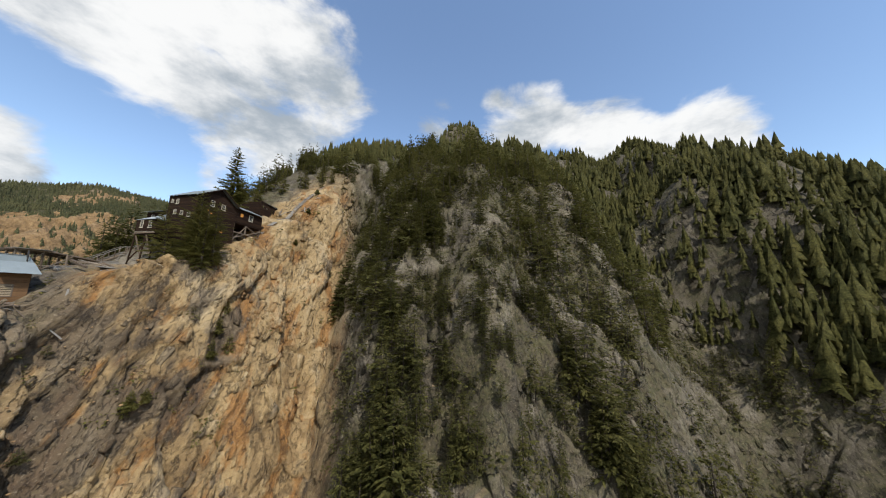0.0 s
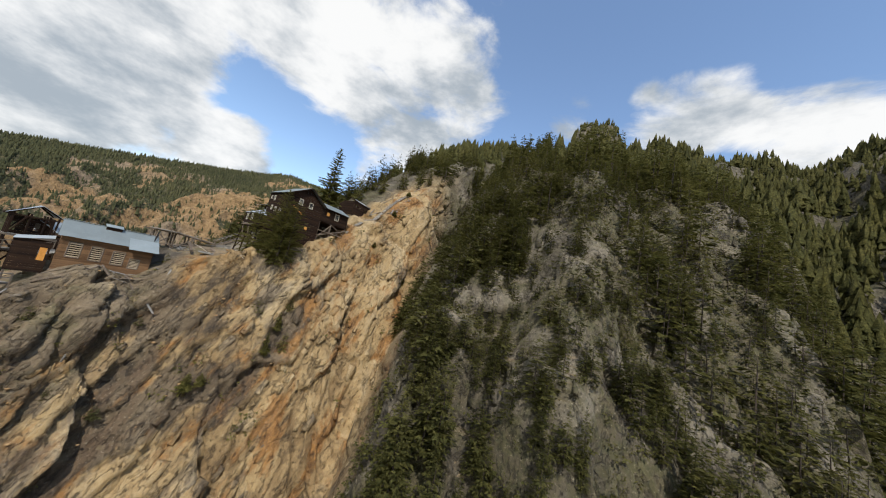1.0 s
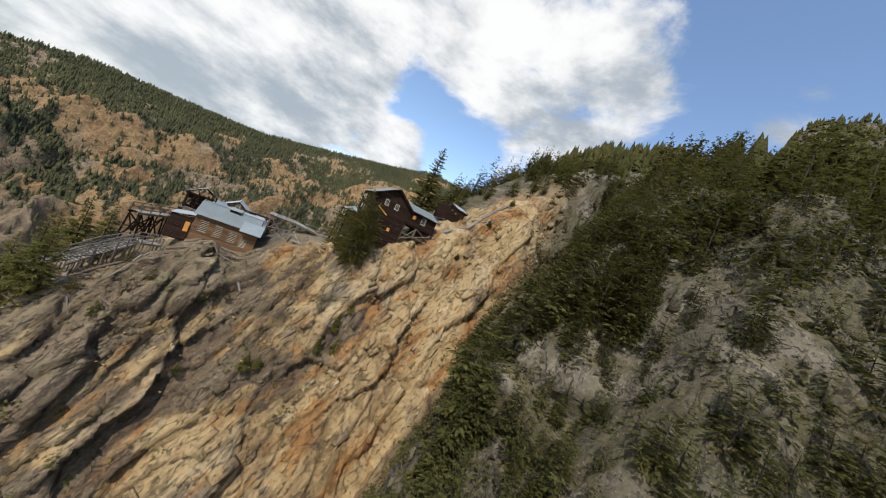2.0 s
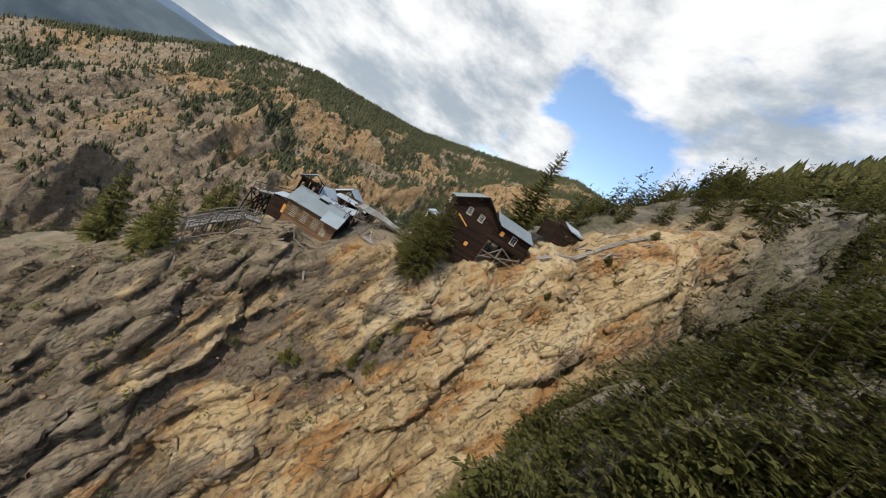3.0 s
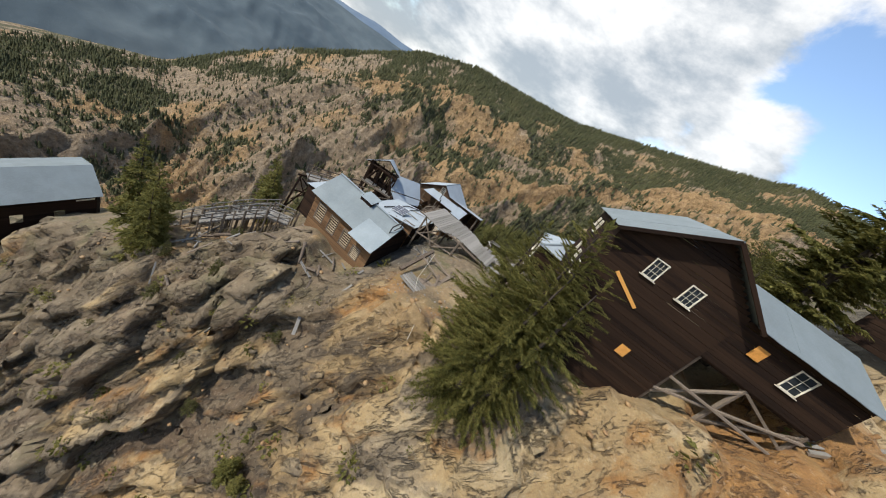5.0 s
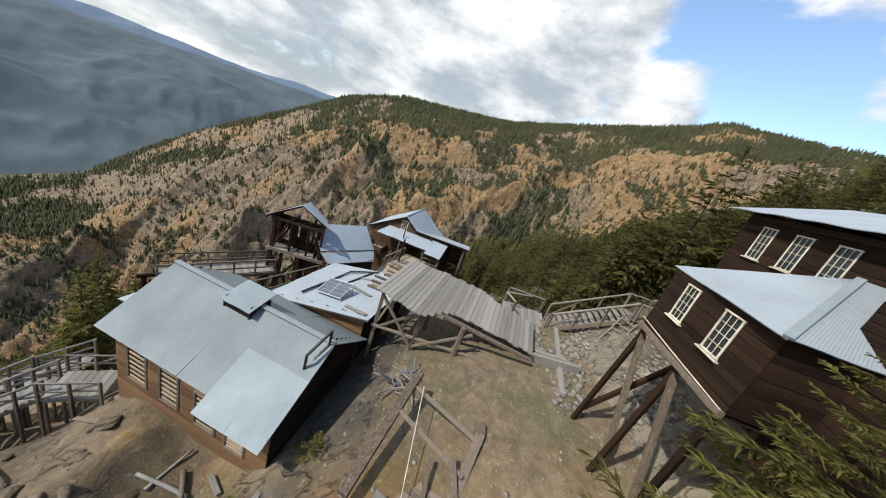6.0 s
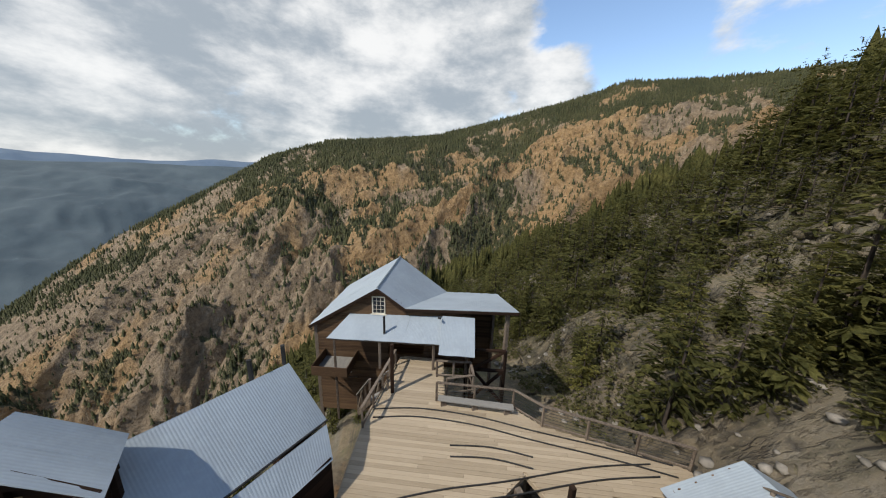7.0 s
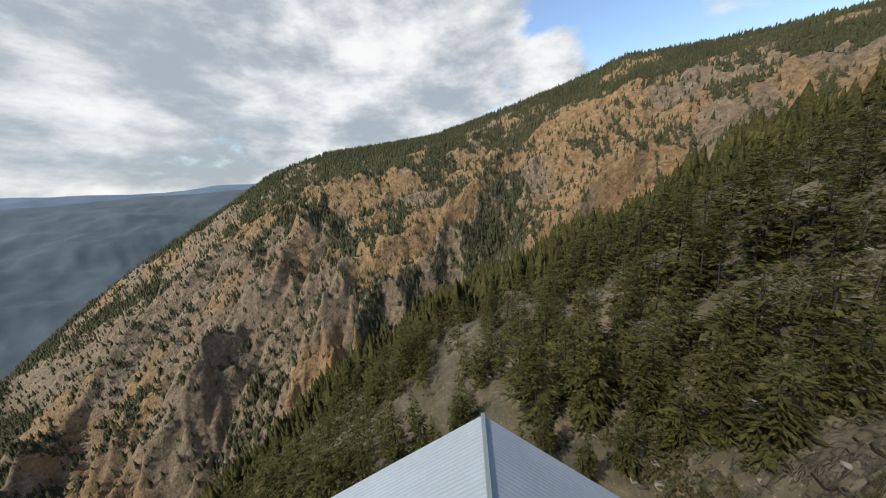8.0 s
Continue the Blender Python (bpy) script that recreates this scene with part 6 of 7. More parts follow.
size = rng.uniform(2.6, 7.6, len(x)) * (0.7 + 0.6 * smooth(dens[keep], 0.3, 0.8)) * (1 + 0.12 * near_face[keep])
d = reach_of(x, y)
for name, shapes, lo, hi, trunks in (("woods_near", NEAR, 0, 24, True), ("woods", MID, 24, 66, True), ("woods_back", BACK, 66, 999, False)):
    k = (d >= lo) & (d < hi)
    k &= (d < 105) | (rng.uniform(0, 1, len(d)) < 0.6)
    p = np.stack([x[k], y[k], z[k] - 0.1], -1)
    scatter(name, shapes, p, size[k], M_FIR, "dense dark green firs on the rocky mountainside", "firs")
    if trunks:
        scatter(name + "_trunks", TRUNK, p, size[k], M_BARK, "bare lower trunks of the firs", "trunks")
    print(name, k.sum())

# undergrowth
n = 3000
x, y = rng.uniform(-150, 70, n), rng.uniform(-50, 120, n)
keep = clear_of_town(x, y) & (rng.uniform(0, 1, n) < 0.5 + 0.5 * fbm(x / 9, y / 9, 3)) & (height(x, y) > -60) & (np.hypot(x - 2, y - 12) > 14)
x, y = x[keep], y[keep]
scatter("undergrowth", BUSHES, np.stack([x, y, rough_height(x, y) - 0.1], -1), rng.uniform(0.5, 1.7, len(x)), M_BUSH, "dry brown and olive brush between the rocks", "shrubs")

n = 5200
x, y = rng.uniform(-24, 50, n), rng.uniform(30, 92, n)
keep = clear_of_town(x, y) & (rng.uniform(0, 1, n) < 0.45 + 0.7 * fbm(x / 7 + 3, y / 7, 3)) & (np.hypot(x - 2, y - 12) > 19)
x, y = x[keep], y[keep]
scatter("face_shrubs", BUSHES, np.stack([x, y, rough_height(x, y) - 0.1], -1), rng.uniform(0.7, 2.3, len(x)), M_FIR, "low green firs and brush on the rocky buttress", "shrubs")

n = 5200
x, y = rng.uniform(-92, -54, n), rng.uniform(38, 68, n)
keep = (rng.uniform(0, 1, n) < 0.5 + 0.9 * fbm(x / 5, y / 5, 3)) & ~((y < 43.5) & (x > -66))
x, y = x[keep], y[keep]
scatter("slope_shrubs", BUSHES, np.stack([x, y, rough_height(x, y) - 0.05], -1), rng.uniform(0.5, 1.7, len(x)), M_BUSH, "olive and brown shrubs between the rocks by the bunkhouse", "shrubs")

# far woods on the next spur and behind
n = 115000
az, rad = rng.uniform(-98, 82, n), np.sqrt(rng.uniform(190 ** 2, 960 ** 2, n))
keep = rng.uniform(0, 1, n) < 0.13 + 0.87 * (1 - fan_at(bare_rock, rad, az)) ** 1.3
az, rad = az[keep], rad[keep]
x, y = O_X - np.cos(np.radians(az)) * rad, O_Y + np.sin(np.radians(az)) * rad
scatter("far_woods", FAR, np.stack([x, y, fan_at(FZ, rad, az) - 0.5], -1), rng.uniform(4.5, 10.5, len(x)) * rng.choice([0.7, 1.0, 1.25], len(x)), M_FIR_FAR, "distant firs thinly covering the next spur", "far woods")
print("far trees", len(x))
n = 34000
x, y = rng.uniform(-300, 420, n), rng.uniform(60, 470, n)
keep = rng.uniform(0, 1, n) < 0.8
keep &= ~((x < 120) & (x > -175) & (y < 210))
x, y = x[keep], y[keep]
scatter("crest_woods", FAR, np.stack([x, y, rough_height(x, y) - 0.3], -1), rng.uniform(4.5, 9.5, len(x)), M_FIR, "firs along the mountain crest", "far woods")


# single trees by the buildings
def tree(label, x, y, h, seed, spread=0.2, whorls=20, arms=9, tufts=18, lean=(0, 0), low=0.08, material=None, group="", z=None, fine=0.5, slim=0.16, full=0.75):
    z = ground_z(x, y) if z is None else z
    t = thing("fir_tree", (x, y, z), label, "tree", group)
    m = Matrix.Translation((x, y, z)) @ Matrix(((h, 0, h * lean[0], 0), (0, h, h * lean[1], 0), (0, 0, h, 0), (0, 0, 0, 1)))
    for name, (v, f), mt in (("trunk", trunk_shape(0.017), M_BARK), ("crown", conifer_shape(seed, whorls=whorls, arms=arms, tufts=tufts, spread=spread, low=low, fine=fine, droop=0.35, slim=slim, full=full, ragged=0.5, wild=0.45), material or M_FIR_NEAR)):
        me = bpy.data.meshes.new(name)
        me.from_pydata([tuple(m @ Vector(p)) for p in v], [], [tuple(map(int, q)) for q in f])
        me.materials.append(mt)
        adopt(new(name, me), t)
    return t


tree("tall slim fir behind the dark house", -44.3, 52.0, 18.0, 101, 0.25, 36, 12, 70, z=12.0, fine=0.2)
tree("broad bushy fir on the cliff edge before the dark house", -36.7, 38.7, 11.2, 102, 0.38, 34, 11, 130, (-0.03, 0.0), 0.03, z=4.2, fine=0.115, slim=0.06, full=0.45)
tree("bushy young fir on the cliff edge before the dark house", -40.6, 38.0, 9.0, 103, 0.4, 30, 11, 60, (-0.1, -0.02), 0.03, z=4.3, fine=0.18, slim=0.055)
tree("yellow-green fir leaning out over the cliff edge", -37.5, 39.3, 10.0, 118, 0.42, 32, 11, 120, (0.0, 0.0), 0.03, z=4.4, fine=0.115, slim=0.06, full=0.55)
tree("young fir on the cliff edge close to the dark house", -34.9, 39.4, 9.4, 121, 0.34, 28, 10, 110, (0.0, 0.0), 0.03, z=4.4, fine=0.12, slim=0.06, full=0.45)
tree("thin ragged fir on the cliff edge before the dark house", -35.5, 38.4, 10.2, 119, 0.34, 30, 10, 110, (0.0, 0.02), 0.03, z=3.6, fine=0.12, slim=0.06, full=0.5)
tree("leafy fir beside the ore shed", -45.6, 30.4, 3.6, 104, 0.42, 16, 9, 14, z=-1.2, fine=0.33)
tree("fir below the ore shed", -42.1, 11.3, 12.5, 105, 0.2, z=-13.3)
tree("fir below the ore shed", -43.6, 9.6, 11.0, 106, 0.22, z=-15.0)
tree("fir below the ore shed", -45.5, 4.8, 12.0, 107, 0.2)
tree("fir behind the ore shed", -51.4, 14.0, 8.5, 108, 0.22)
tree("fir behind the ore shed", -54.2, 11.5, 9.0, 109, 0.22)
tree("fir behind the ore shed", -58.5, 9.0, 9.5, 110, 0.2)
tree("small fir clinging to the ochre cliff", -31.2, 37.4, 3.2, 111, 0.24)
tree("small fir clinging to the ochre cliff", -31.8, 38.8, 2.6, 112, 0.28)
tree("small bush fir on the ochre cliff", -33.6, 30.9, 2.2, 113, 0.42)
tree("small bush fir on the ochre cliff", -33.2, 32.0, 1.6, 114, 0.45)
tree("dark round bush on the ochre slope", -33.6, 60.5, 1.4, 115, 0.6)
tree("dark round bush on the ochre slope", -35.0, 66.0, 1.5, 116, 0.6)
tree("dark round bush on the ochre slope", -32.4, 55.0, 1.3, 117, 0.5)
for k, (x, y, h) in enumerate(((-47.5, 63, 6), (-50, 66, 8), (-46.5, 70, 7), (-43, 74, 6), (-40, 77, 7.5), (-38, 82, 8), (-52, 58, 6), (-55, 62, 8), (-36.5, 76, 5), (-58, 56, 7), (-62, 52, 8), (-66, 50, 7), (-64, 46, 6), (-69, 46, 7), (-72, 42, 5))):
    tree("green fir on the slope above the houses", x, y, h, 120 + k, 0.28, 16, 9, 26, fine=0.32, group="firs above the houses")
for k, (x, y, h) in enumerate(((-37.2, 22, 1.6), (-36.0, 25, 1.4), (-38.5, 17, 1.7), (-40.5, 20, 1.5), (-36.5, 14, 1.8), (-39.2, 27.4, 1.2), (-34.2, 20, 1.3), (-41.0, 14.5, 1.6), (-44.5, 17.5, 1.6))):
    tree("olive shrub rooted among the rocks", x, y, h, 150 + k, 0.55, 9, 9, 9, material=M_BUSH, group="shrubs on the cliff")

tree("bushy dark fir on the rim of the slope", -41.2, 12.1, 7.5, 131, 0.34, 20, 10, 24, fine=0.3, slim=0.1, full=0.5, group="firs on the rim")
tree("bushy dark fir on the rim of the slope", -48.5, 2.0, 6.5, 132, 0.36, 20, 10, 24, fine=0.3, slim=0.1, full=0.5, group="firs on the rim")
tree("round green shrub growing on the cliff", -38.3, 6.2, 2.6, 172, 0.5, 10, 9, 12, material=M_FIR_NEAR, group="green shrubs on the cliff", fine=0.4, z=-20.67)
tree("round green shrub growing on the cliff", -36.6, 10.7, 2.4, 173, 0.5, 10, 9, 12, material=M_FIR_NEAR, group="green shrubs on the cliff", fine=0.4, z=-21.17)
tree("round green shrub growing on the cliff", -39.2, 22.5, 2.2, 174, 0.5, 10, 9, 12, material=M_FIR_NEAR, group="green shrubs on the cliff", fine=0.4, z=-7.94)
tree("round green shrub growing on the cliff", -30.8, 58.6, 1.5, 175, 0.5, 10, 9, 12, material=M_FIR_NEAR, group="green shrubs on the cliff", fine=0.4, z=11.20)
tree("round green shrub growing on the cliff", -30.6, 68.7, 1.6, 176, 0.5, 10, 9, 12, material=M_FIR_NEAR, group="green shrubs on the cliff", fine=0.4, z=21.48)
tree("round green shrub growing on the cliff", -30.1, 76.2, 2.0, 177, 0.5, 10, 9, 12, material=M_FIR_NEAR, group="green shrubs on the cliff", fine=0.4, z=27.54)
tree("round green shrub growing on the cliff", -30.6, 39.4, 2.6, 178, 0.5, 10, 9, 12, material=M_FIR_NEAR, group="green shrubs on the cliff", fine=0.4, z=-7.24)
tree("round green shrub growing on the cliff", -34.1, 30.9, 2.2, 179, 0.5, 10, 9, 12, material=M_FIR_NEAR, group="green shrubs on the cliff", fine=0.4, z=-12.38)
tree("round green shrub growing on the cliff", -32.3, 40.3, 2.0, 180, 0.5, 10, 9, 12, material=M_FIR_NEAR, group="green shrubs on the cliff", fine=0.4, z=-2.30)


# ---------- rocks and debris ----------
def slab_field(name, n, mask, size, label, stout=1.0):
    """Angular slabs split off along the beds, half sunk in the face they lie on."""
    area = mask[:-1, :-1] * np.hypot(1, slope[:-1, :-1]) * np.abs(np.diff(GX, axis=1)[:-1] * np.diff(GY, axis=0)[:, :-1])
    cum = np.cumsum(area.reshape(-1))
    cell = np.searchsorted(cum, rng.uniform(0, cum[-1], n))
    i, j = np.unravel_index(cell, area.shape)
    P = np.stack([SX, SY, GZ], -1)
    a, b = rng.uniform(0, 1, (2, n, 1))
    ex, ey = P[i, j + 1] - P[i, j], P[i + 1, j] - P[i, j]
    c = P[i, j] + ex * a + ey * b
    # face normal smoothed over a few cells
    i0, i1, j0, j1 = np.clip(i - 3, 0, None), np.clip(i + 4, None, SX.shape[0] - 1), np.clip(j - 3, 0, None), np.clip(j + 4, None, SX.shape[1] - 1)
    nrm = np.cross(P[i, j1] - P[i, j0], P[i1, j] - P[i0, j])
    nrm = nrm / np.linalg.norm(nrm, axis=1, keepdims=True) + rng.normal(0, 0.09, (n, 3))
    nrm /= np.linalg.norm(nrm, axis=1, keepdims=True)
    bed = np.array([0.1, -0.58, -0.81]) + rng.normal(0, 0.16, (n, 3))
    u = bed - nrm * (bed * nrm).sum(1, keepdims=True)
    u /= np.linalg.norm(u, axis=1, keepdims=True)
    v = np.cross(nrm, u)
    s = size * np.minimum(rng.lognormal(0, 0.5, n), 1.8)[:, None]
    L, W, T = s * rng.uniform(0.9, 2.1, (n, 1)), s * rng.uniform(0.4, 0.9, (n, 1)), s * rng.uniform(0.12, 0.34, (n, 1)) * stout
    V = np.empty((n, 8, 3))
    for k, (p, q, r) in enumerate(itertools.product((-0.5, 0.5), repeat=3)):
        jit = rng.uniform(0.7, 1.15, (3, n, 1)) * (0.82 if r > 0 else 1.0)
        V[:, k] = c + u * L * p * jit[0] + v * W * q * jit[1] + nrm * T * (r * jit[2] + 0.12)
    quads = np.array([(0, 1, 3, 2), (4, 6, 7, 5), (0, 4, 5, 1), (2, 3, 7, 6), (0, 2, 6, 4), (1, 5, 7, 3)])
    F = (quads[None] + 8 * np.arange(n)[:, None, None]).reshape(-1, 4)
    me = bpy.data.meshes.new(name)
    me.vertices.add(8 * n), me.vertices.foreach_set("co", V.reshape(-1))
    me.loops.add(F.size), me.loops.foreach_set("vertex_index", F.reshape(-1))
    me.polygons.add(len(F)), me.polygons.foreach_set("loop_start", np.arange(len(F)) * 4)
    me.update(calc_edges=True)
    me.attributes.new("plate", "FLOAT", "POINT").data.foreach_set("value", np.repeat(rng.uniform(0.1, 0.95, n), 8).astype(np.float32))
    me.materials.append(M_GROUND)
    tagged(new(name, me), label, "rocks", kind="stuff")


on_cliff = smooth(slope, 0.7, 1.3) * (GX > -45) * (GX < -14) * (GY > -12) * (GY < 76)
slab_field("cliff_slabs", 200, on_cliff, 0.8, "angular ochre and slate slabs breaking from the cliff")
slab_field("cliff_chips", 900, on_cliff, 0.22, "broken ochre chips lodged on the cliff")
P = np.stack([SX, SY, GZ], -1)
cum = np.cumsum((on_cliff * (smooth(fbm(GY / 9, GZ / 9, 3), 0.0, 0.35) + 0.02)).reshape(-1))
cell = np.searchsorted(cum, rng.uniform(0, cum[-1], 190))
scatter("cliff_shrubs", BUSHES, P.reshape(-1, 3)[cell] - (0, 0, 0.1), rng.uniform(0.5, 1.9, 190), M_FIR_NEAR, "small green shrubs clinging to the cliff", "shrubs")
on_face = (smooth(slope, 0.6, 1.2) + 0.1) * (GX > -34) * (GX < 60) * (GY > 24) * (GY < 105) * (GZ > -50)
slab_field("face_slabs", 2600, on_face * (0.15 + smooth(fbm(GX / 11, GY / 11, 3), -0.05, 0.4)), 0.95, "grey lichened slabs between the firs")
on_slope = ((GX > -115) & (GX < -57) & (GY > 37) & (GY < 80)) * (0.1 + smooth(fbm(GX / 7, GY / 7, 3), 0, 0.4))
slab_field("slope_slabs", 450, on_slope, 0.7, "grey rocks on the slope beside the bunkhouse", 2.2)
crags = sum(np.exp(-(((GX - a) / w) ** 2 + ((GY - b) / w) ** 2)) for a, b, w in ((-79, 46, 2.4), (-74.5, 47.8, 3.0), (-70.5, 47, 3.6), (-66, 46.5, 2.2), (-72, 60, 2.5)))
slab_field("outcrop_blocks", 820, np.where(crags > 0.35, crags, 0), 0.5, "blocky lichened rock outcrop above the deck", 3.6)
on_rim = ((GX > -46) & (GX < -37) & (GY > 0) & (GY < 30)) * (0.2 + smooth(fbm(GX / 4, GY / 4, 3), 0, 0.4))
slab_field("rim_slabs", 420, on_rim, 0.36, "broken slabs on the bare slope below the ore shed")


def rock_shape(seed):
    r = random.Random(seed)
    bm = bmesh.new()
    bmesh.ops.create_icosphere(bm, subdivisions=1, radius=0.5)
    for v in bm.verts:
        v.co *= r.uniform(0.65, 1.25)
        v.co.z *= 0.65
    bm.verts.index_update()
    out = np.array([tuple(v.co) for v in bm.verts]), np.array([[v.index for v in f.verts] for f in bm.faces])
    bm.free()
    return out


ROCKS = [rock_shape(s) for s in range(6)]


def rubble(name, label, material, x, y, size):
    x, y = np.asarray(x), np.asarray(y)
    return scatter(name, ROCKS, np.stack([x, y, rough_height(x, y) + size * 0.1], -1), size, material, label, "rocks")


def band(p0, p1, width, n):
    f = rng.uniform(0, 1, n)
    p0, p1 = np.array(p0), np.array(p1)
    d = (p1 - p0) / np.linalg.norm(p1 - p0)
    q = p0 + (p1 - p0) * f[:, None] + np.stack([-d[1], d[0]])[None] * rng.normal(0, width / 2, n)[:, None]
    return q[:, 0], q[:, 1]


for p0, p1, w, n in (((-54.6, 41.3), (-48.0, 39.0), 0.9, 260), ((-54.0, 38.9), (-50.5, 38.4), 0.5, 110), ((-52.5, 43.6), (-47.5, 41.6), 0.9, 170)):
    x, y = band(p0, p1, w, n)
    rubble("rubble_bank", "bank of broken pale rock across the yard", M_ROCK, x, y, rng.uniform(0.09, 0.34, n))
n = 420
x, y = rng.uniform(-53, -40, n), rng.uniform(31, 42, n)
rubble("gravel", "loose stones on the yard's bare soil", M_ROCK, x, y, rng.uniform(0.05, 0.17, n))
n = 260
y = rng.uniform(5, 72, n)
x = np.interp(y, EDGE_Y, EDGE_X) + rng.uniform(-6, 9, n)
keep = (y < 19) | (y > 53) | (x > -43)
rubble("scree", "broken ochre rock along the cliff edge", M_ROCKO, x[keep], y[keep], rng.uniform(0.1, 0.45, keep.sum()))
n = 420
x, y = rng.uniform(-90, -58, n), rng.uniform(38, 66, n)
rubble("boulders", "grey boulders on the slope beside the bunkhouse", M_ROCK, x, y, rng.uniform(0.15, 0.6, n))


def yard_timber(label, p0, p1, w=0.22, h=0.18, material=None):
    z0, z1 = ground_z(*p0) + h / 2, ground_z(*p1) + h / 2
    t = thing("yard_timber", (*p0, z0 - h / 2), label, "timber", "old timbers in the yard")
    beam("baulk", material or M_GREY, t, (*p0, z0), (*p1, z1), w, h)


yard_timber("long grey timber lying across the yard", (-54.6, 40.2), (-48.6, 38.9))
yard_timber("grey timber lying across another", (-50.6, 37.9), (-50.3, 40.1), 0.2, 0.42)
yard_timber("grey timber lying across another", (-50.9, 38.2), (-50.7, 39.6), 0.2, 0.4)

# broken loading frame at the cliff edge
fr = thing("loading_frame", (-43.5, 33.4, 3.6), "broken timber loading frame with grey planks at the cliff edge", "timber frame")
G = ground_z(-44.5, 33.3)
for p, q, w in (((-43.6, 31.9, G + 0.1), (-47.4, 33.0, G + 1.1), 0.3), ((-42.9, 34.4, G + 0.1), (-46.0, 35.5, G + 0.9), 0.3), ((-46.0, 35.5, G + 0.9), (-46.3, 35.4, G + 1.1), 0.3), ((-47.0, 33.0, G + 1.0), (-45.7, 35.4, G + 0.9), 0.13), ((-46.0, 32.7, G + 0.8), (-44.6, 35.0, G + 0.7), 0.13), ((-45.0, 34.6, G + 0.9), (-42.7, 35.2, G), 0.18), ((-44.9, 34.0, G + 0.7), (-43.2, 34.0, G + 0.1), 0.12)):
    beam("frame_timber", M_POST, fr, p, q, w, w * 0.8)
for k in range(5):
    piece("plank", M_GREY, fr, (-42.75 + 0.24 * -k, 32.3 + 0.1 * k, G + 0.2 + 0.04 * k), (-41.9 + 0.24 * -k, 34.6 + 0.1 * k, G + 0.12 + 0.04 * k), 0.22, 0.06)
for k in range(6):
    piece("plank", M_POST, fr, (-43.8 - 0.1 * k, 33.2 + 0.12 * k, G + 0.2), (-43.3 - 0.12 * k, 34.3 + 0.14 * k, G + 0.25 + 0.05 * k), 0.16, 0.05)
rope = thing("rope", (-44, 33.5, G), "pale rope hanging over the cliff edge", "rope")
rp = [Vector((-46.9, 33.3, G + 1.2)), Vector((-43.4, 33.4, G + 0.5)), Vector((-41.3, 34.2, G - 0.2)), Vector((-39.2, 34.9, ground_z(-39.2, 34.9) + 0.1)), Vector((-37.4, 35.2, ground_z(-37.4, 35.2) + 0.05))]
for p, q in zip(rp, rp[1:]):
    log("strand", M_ROPE, rope, p, q, 0.018)

# scrap heap in the yard
sc = thing("scrap_heap", (-48.2, 32.4, ground_z(-48.2, 32.4)), "tangle of grey scrap timber and pipe", "scrap")
rr = random.Random(12)
for k in range(22):
    c = Vector((-48.2 + rr.uniform(-0.8, 0.8), 32.4 + rr.uniform(-0.6, 0.6), 0))
    c.z = ground_z(c.x, c.y) + rr.uniform(0.05, 0.5)
    d = Vector((rr.uniform(-1, 1), rr.uniform(-1, 1), rr.uniform(-0.35, 0.35))).normalized() * rr.uniform(0.3, 0.75)
    beam("stick", M_GREY if k % 3 else M_STEEL, sc, c - d, c + d, 0.06)

# broken walkway along the ochre slope north of the dark house
wk = thing("broken_walkway", (-37.5, 56, 14), "sagging remains of a grey plank walkway on the ochre slope", "walkway")
line = [(-38.2, 52.6), (-37.6, 54.2), (-37.4, 56.5), (-37.3, 59.0), (-37.0, 61.5), (-36.6, 64.0), (-36.2, 66.0)]
pts = [Vector((a, b, ground_z(a, b) + 0.25)) for a, b in line]
for p, q in zip(pts, pts[1:]):
    for s in (-0.35, 0.0, 0.35):
        piece("plank", M_GREY, wk, p + Vector((s, 0, 0)), q + Vector((s, 0.15, 0)), 0.24, 0.06)
    beam("bearer", M_POST, wk, p + Vector((0.4, 0, -0.12)), q + Vector((0.4, 0, -0.15)), 0.14)
r2 = random.Random(4)
lg = thing("log_pile", (-42, 66, 19), "scattered grey logs and boards on the upper slope", "logs")
for k in range(34):
    a, b = r2.uniform(-46, -34), r2.uniform(59, 74)
    zz = ground_z(a, b) + 0.15
    e = Vector((r2.uniform(-0.6, 0.6), r2.uniform(-1, 1), 0)).normalized() * r2.uniform(0.8, 2.2)
    q = Vector((a, b, 0)) + e
    log("log", M_GREY if k % 2 else M_POST, lg, (a, b, zz), (q.x, q.y, ground_z(q.x, q.y) + 0.15), r2.uniform(0.07, 0.14))

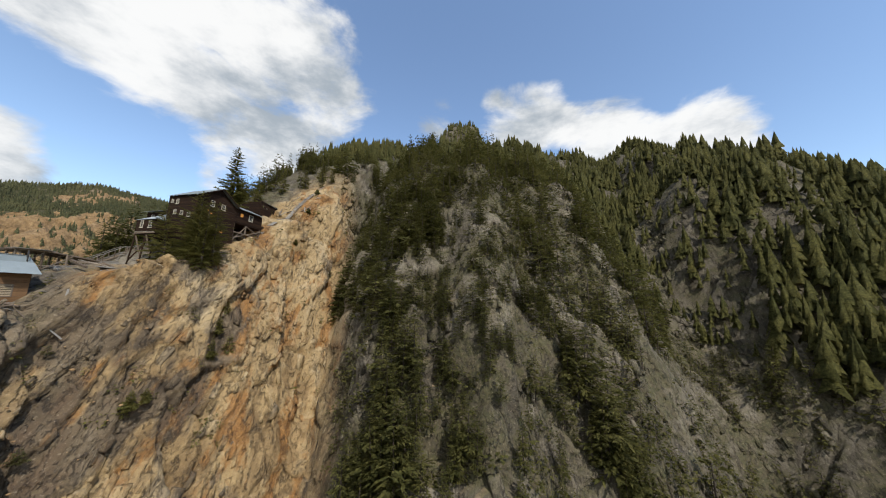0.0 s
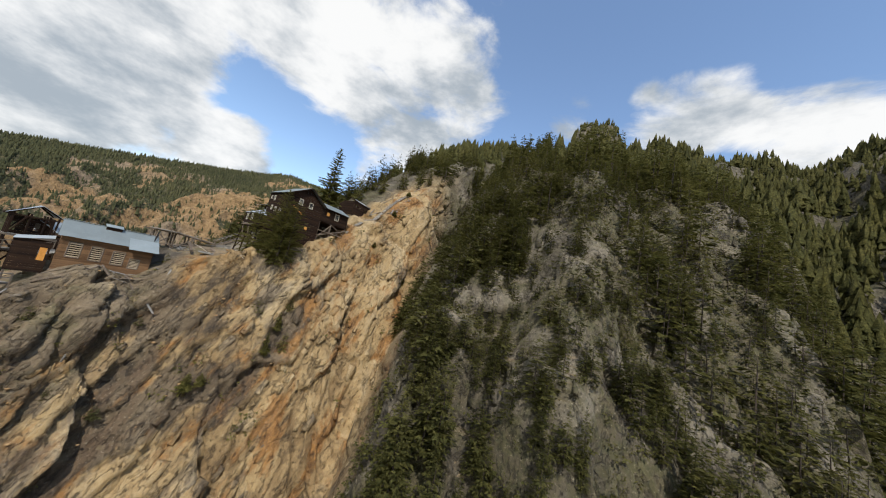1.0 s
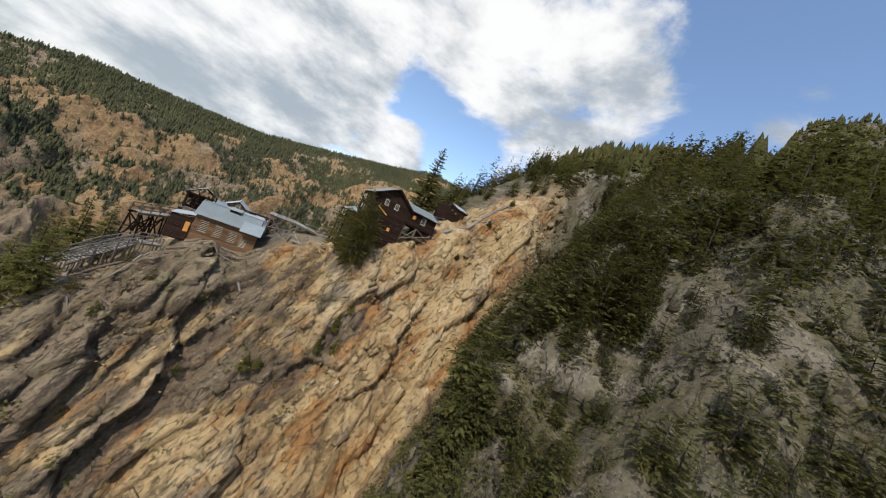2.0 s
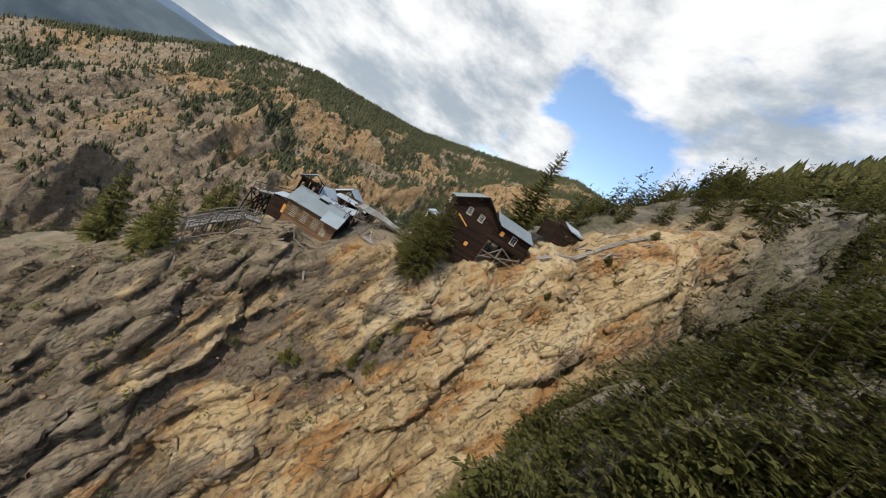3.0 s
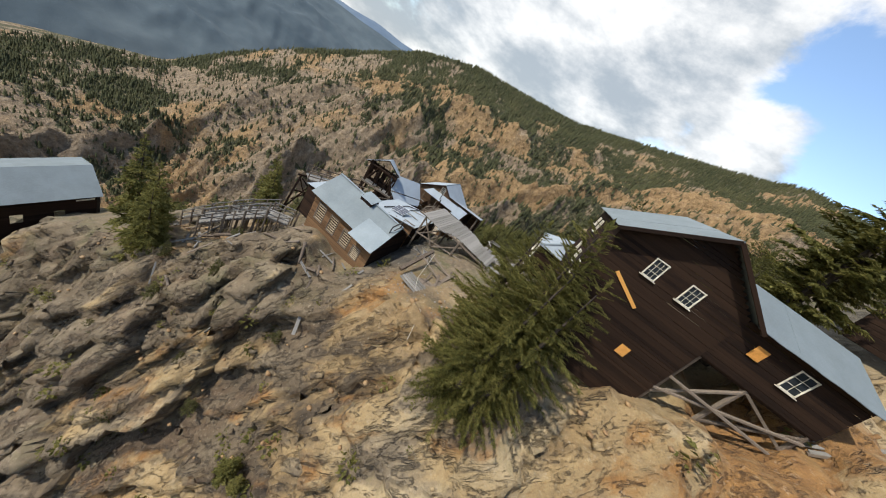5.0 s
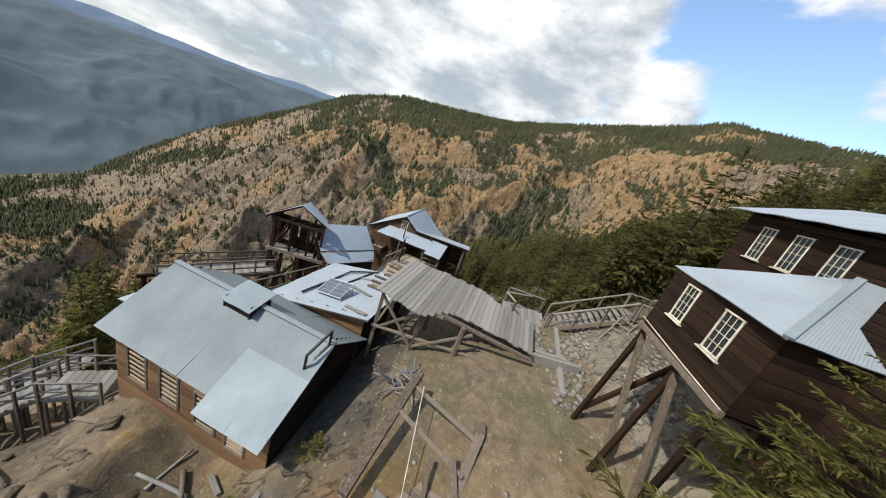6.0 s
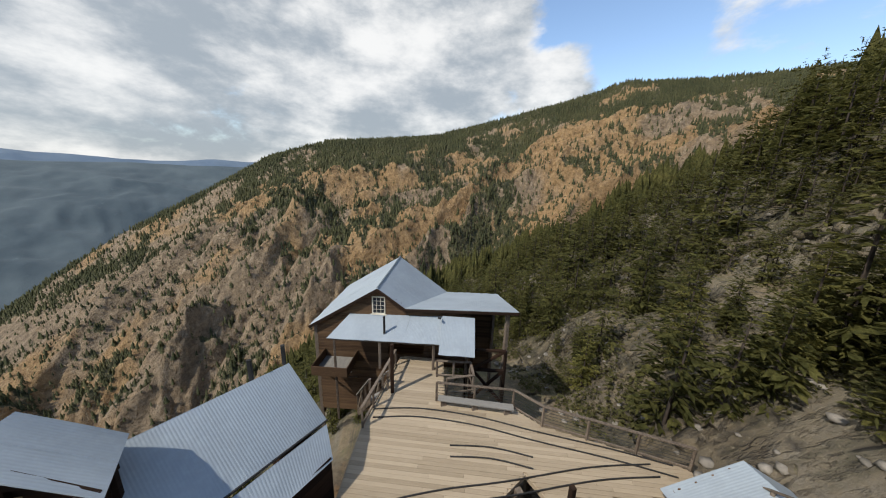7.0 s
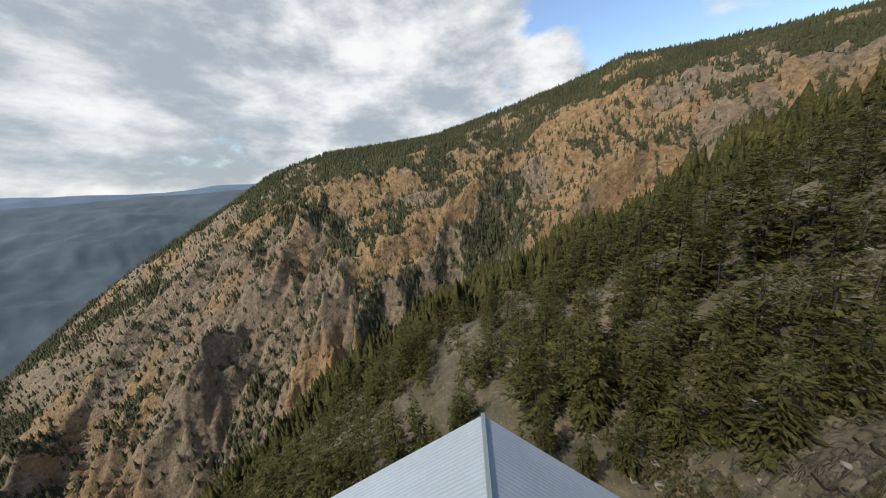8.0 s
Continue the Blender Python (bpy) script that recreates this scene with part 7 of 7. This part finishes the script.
# plank walkways on the slope south of the ore shed
def slope_walk(label, pts, width=1.25, rails=(-1, 1)):
    t = thing("plank_walkway", pts[0], label, "walkway", "walkways below the ore shed")
    pts = [Vector(p) for p in pts]
    for p, q in zip(pts, pts[1:]):
        d = q - p
        side = Vector((-d.y, d.x, 0)).normalized() * (width / 2)
        n = max(2, int(d.length / 0.27))
        for i in range(n):
            c = p.lerp(q, (i + 0.5) / n)
            piece("plank", M_GREY, t, c - side, c + side, d.length / n * 0.92, 0.05)
        for sd in (-1, 1):
            beam("stringer", M_POST, t, p + side * sd * 0.9 - Vector((0, 0, 0.12)), q + side * sd * 0.9 - Vector((0, 0, 0.12)), 0.1, 0.18)
        for sd in rails:
            for z in (0.48, 0.95):
                beam("handrail", M_GREY, t, p + side * sd + Vector((0, 0, z)), q + side * sd + Vector((0, 0, z)), 0.06, 0.1)
            beam("brace", M_POST, t, p + side * sd + Vector((0, 0, 0.05)), q + side * sd + Vector((0, 0, 0.9)), 0.07)
            for e in (p, p.lerp(q, 0.5), q):
                b = e + side * sd
                beam("post", M_POST, t, (b.x, b.y, min(ground_z(b.x, b.y) - 0.2, b.z - 0.3)), b + Vector((0, 0, 1.0)), 0.11)


slope_walk("short grey plank platform with rails beside the ore shed", [(-47.75, 17.35, -3.35), (-48.6, 19.2, -3.3)], 1.7)
slope_walk("grey plank walkway stepping down the slope", [(-47.9, 17.0, -3.7), (-47.0, 15.6, -4.7), (-46.3, 14.2, -5.7), (-45.2, 12.6, -7.0)])
slope_walk("upper grey plank walkway along the slope", [(-49.6, 16.6, -3.9), (-48.6, 14.6, -5.1), (-47.6, 13.4, -6.0), (-46.8, 11.6, -7.4), (-46.6, 9.6, -9.2)])

# timber trestle under the gangway
tr = thing("trestle", (-55, 16, -6), "dark leaning timber trestle under the gangway", "trestle")
for k, (a, b) in enumerate(((-54.4, 15.6), (-55.6, 16.7), (-56.8, 17.8))):
    g = ground_z(a, b) - 0.3
    for e in (-1.0, 1.0):
        beam("leg", M_DARK, tr, (a + e * 1.3, b - e * 0.9, g), (a + e * 0.6, b - e * 0.5, -1.05), 0.2)
    beam("brace", M_DARK, tr, (a + 1.2, b - 0.85, g + 0.8), (a - 0.65, b + 0.55, -1.4), 0.13)
    beam("brace", M_DARK, tr, (a - 1.2, b + 0.85, g + 0.8), (a + 0.65, b - 0.55, -1.4), 0.13)
    beam("cap", M_DARK, tr, (a + 0.9, b - 0.7, -1.05), (a - 0.9, b + 0.7, -1.05), 0.2)
for p, q in (((-53.6, 15.0, -3.2), (-56.4, 17.6, -3.0)), ((-53.8, 14.9, -4.6), (-56.0, 17.2, -1.6)), ((-55.2, 16.3, -4.4), (-57.4, 18.3, -1.6)), ((-54.0, 15.2, -1.5), (-56.5, 17.5, -4.6))):
    beam("brace", M_DARK, tr, p, q, 0.14)

# loose logs and boards lying below the shed and on the rim
rl = random.Random(31)
for k in range(34):
    a, b = rl.uniform(-46, -38.5), rl.uniform(9, 31)
    e = Vector((rl.uniform(-0.4, 0.7), rl.uniform(-1, 0.4), 0)).normalized() * rl.uniform(0.6, 2.0)
    p, q = Vector((a, b, ground_z(a, b) + 0.12)), Vector((a + e.x, b + e.y, ground_z(a + e.x, b + e.y) + 0.16))
    t = thing("loose_log", p, "bleached loose timber lying on the bare slope", "timber", "loose timbers on the slope")
    (log if k % 2 else lambda nm, m, t_, p_, q_, r_: beam(nm, m, t_, p_, q_, r_ * 2.4, 0.05))("bole", M_GREY if k % 3 else M_POST, t, p, q, rl.uniform(0.05, 0.12))
for p, q, r_ in (((-45.5, 14.0), (-45.0, 17.2), 0.2), ((-44.2, 20.1), (-43.6, 21.7), 0.13), ((-43.4, 24.2), (-42.4, 25.0), 0.14), ((-43.2, 26.2), (-42.5, 26.8), 0.12)):
    t = thing("loose_log", (*p, ground_z(*p)), "heavy grey log lying on the slope below the ore shed", "timber", "loose timbers on the slope")
    log("bole", M_POST, t, (*p, ground_z(*p) + r_), (*q, ground_z(*q) + r_), r_)
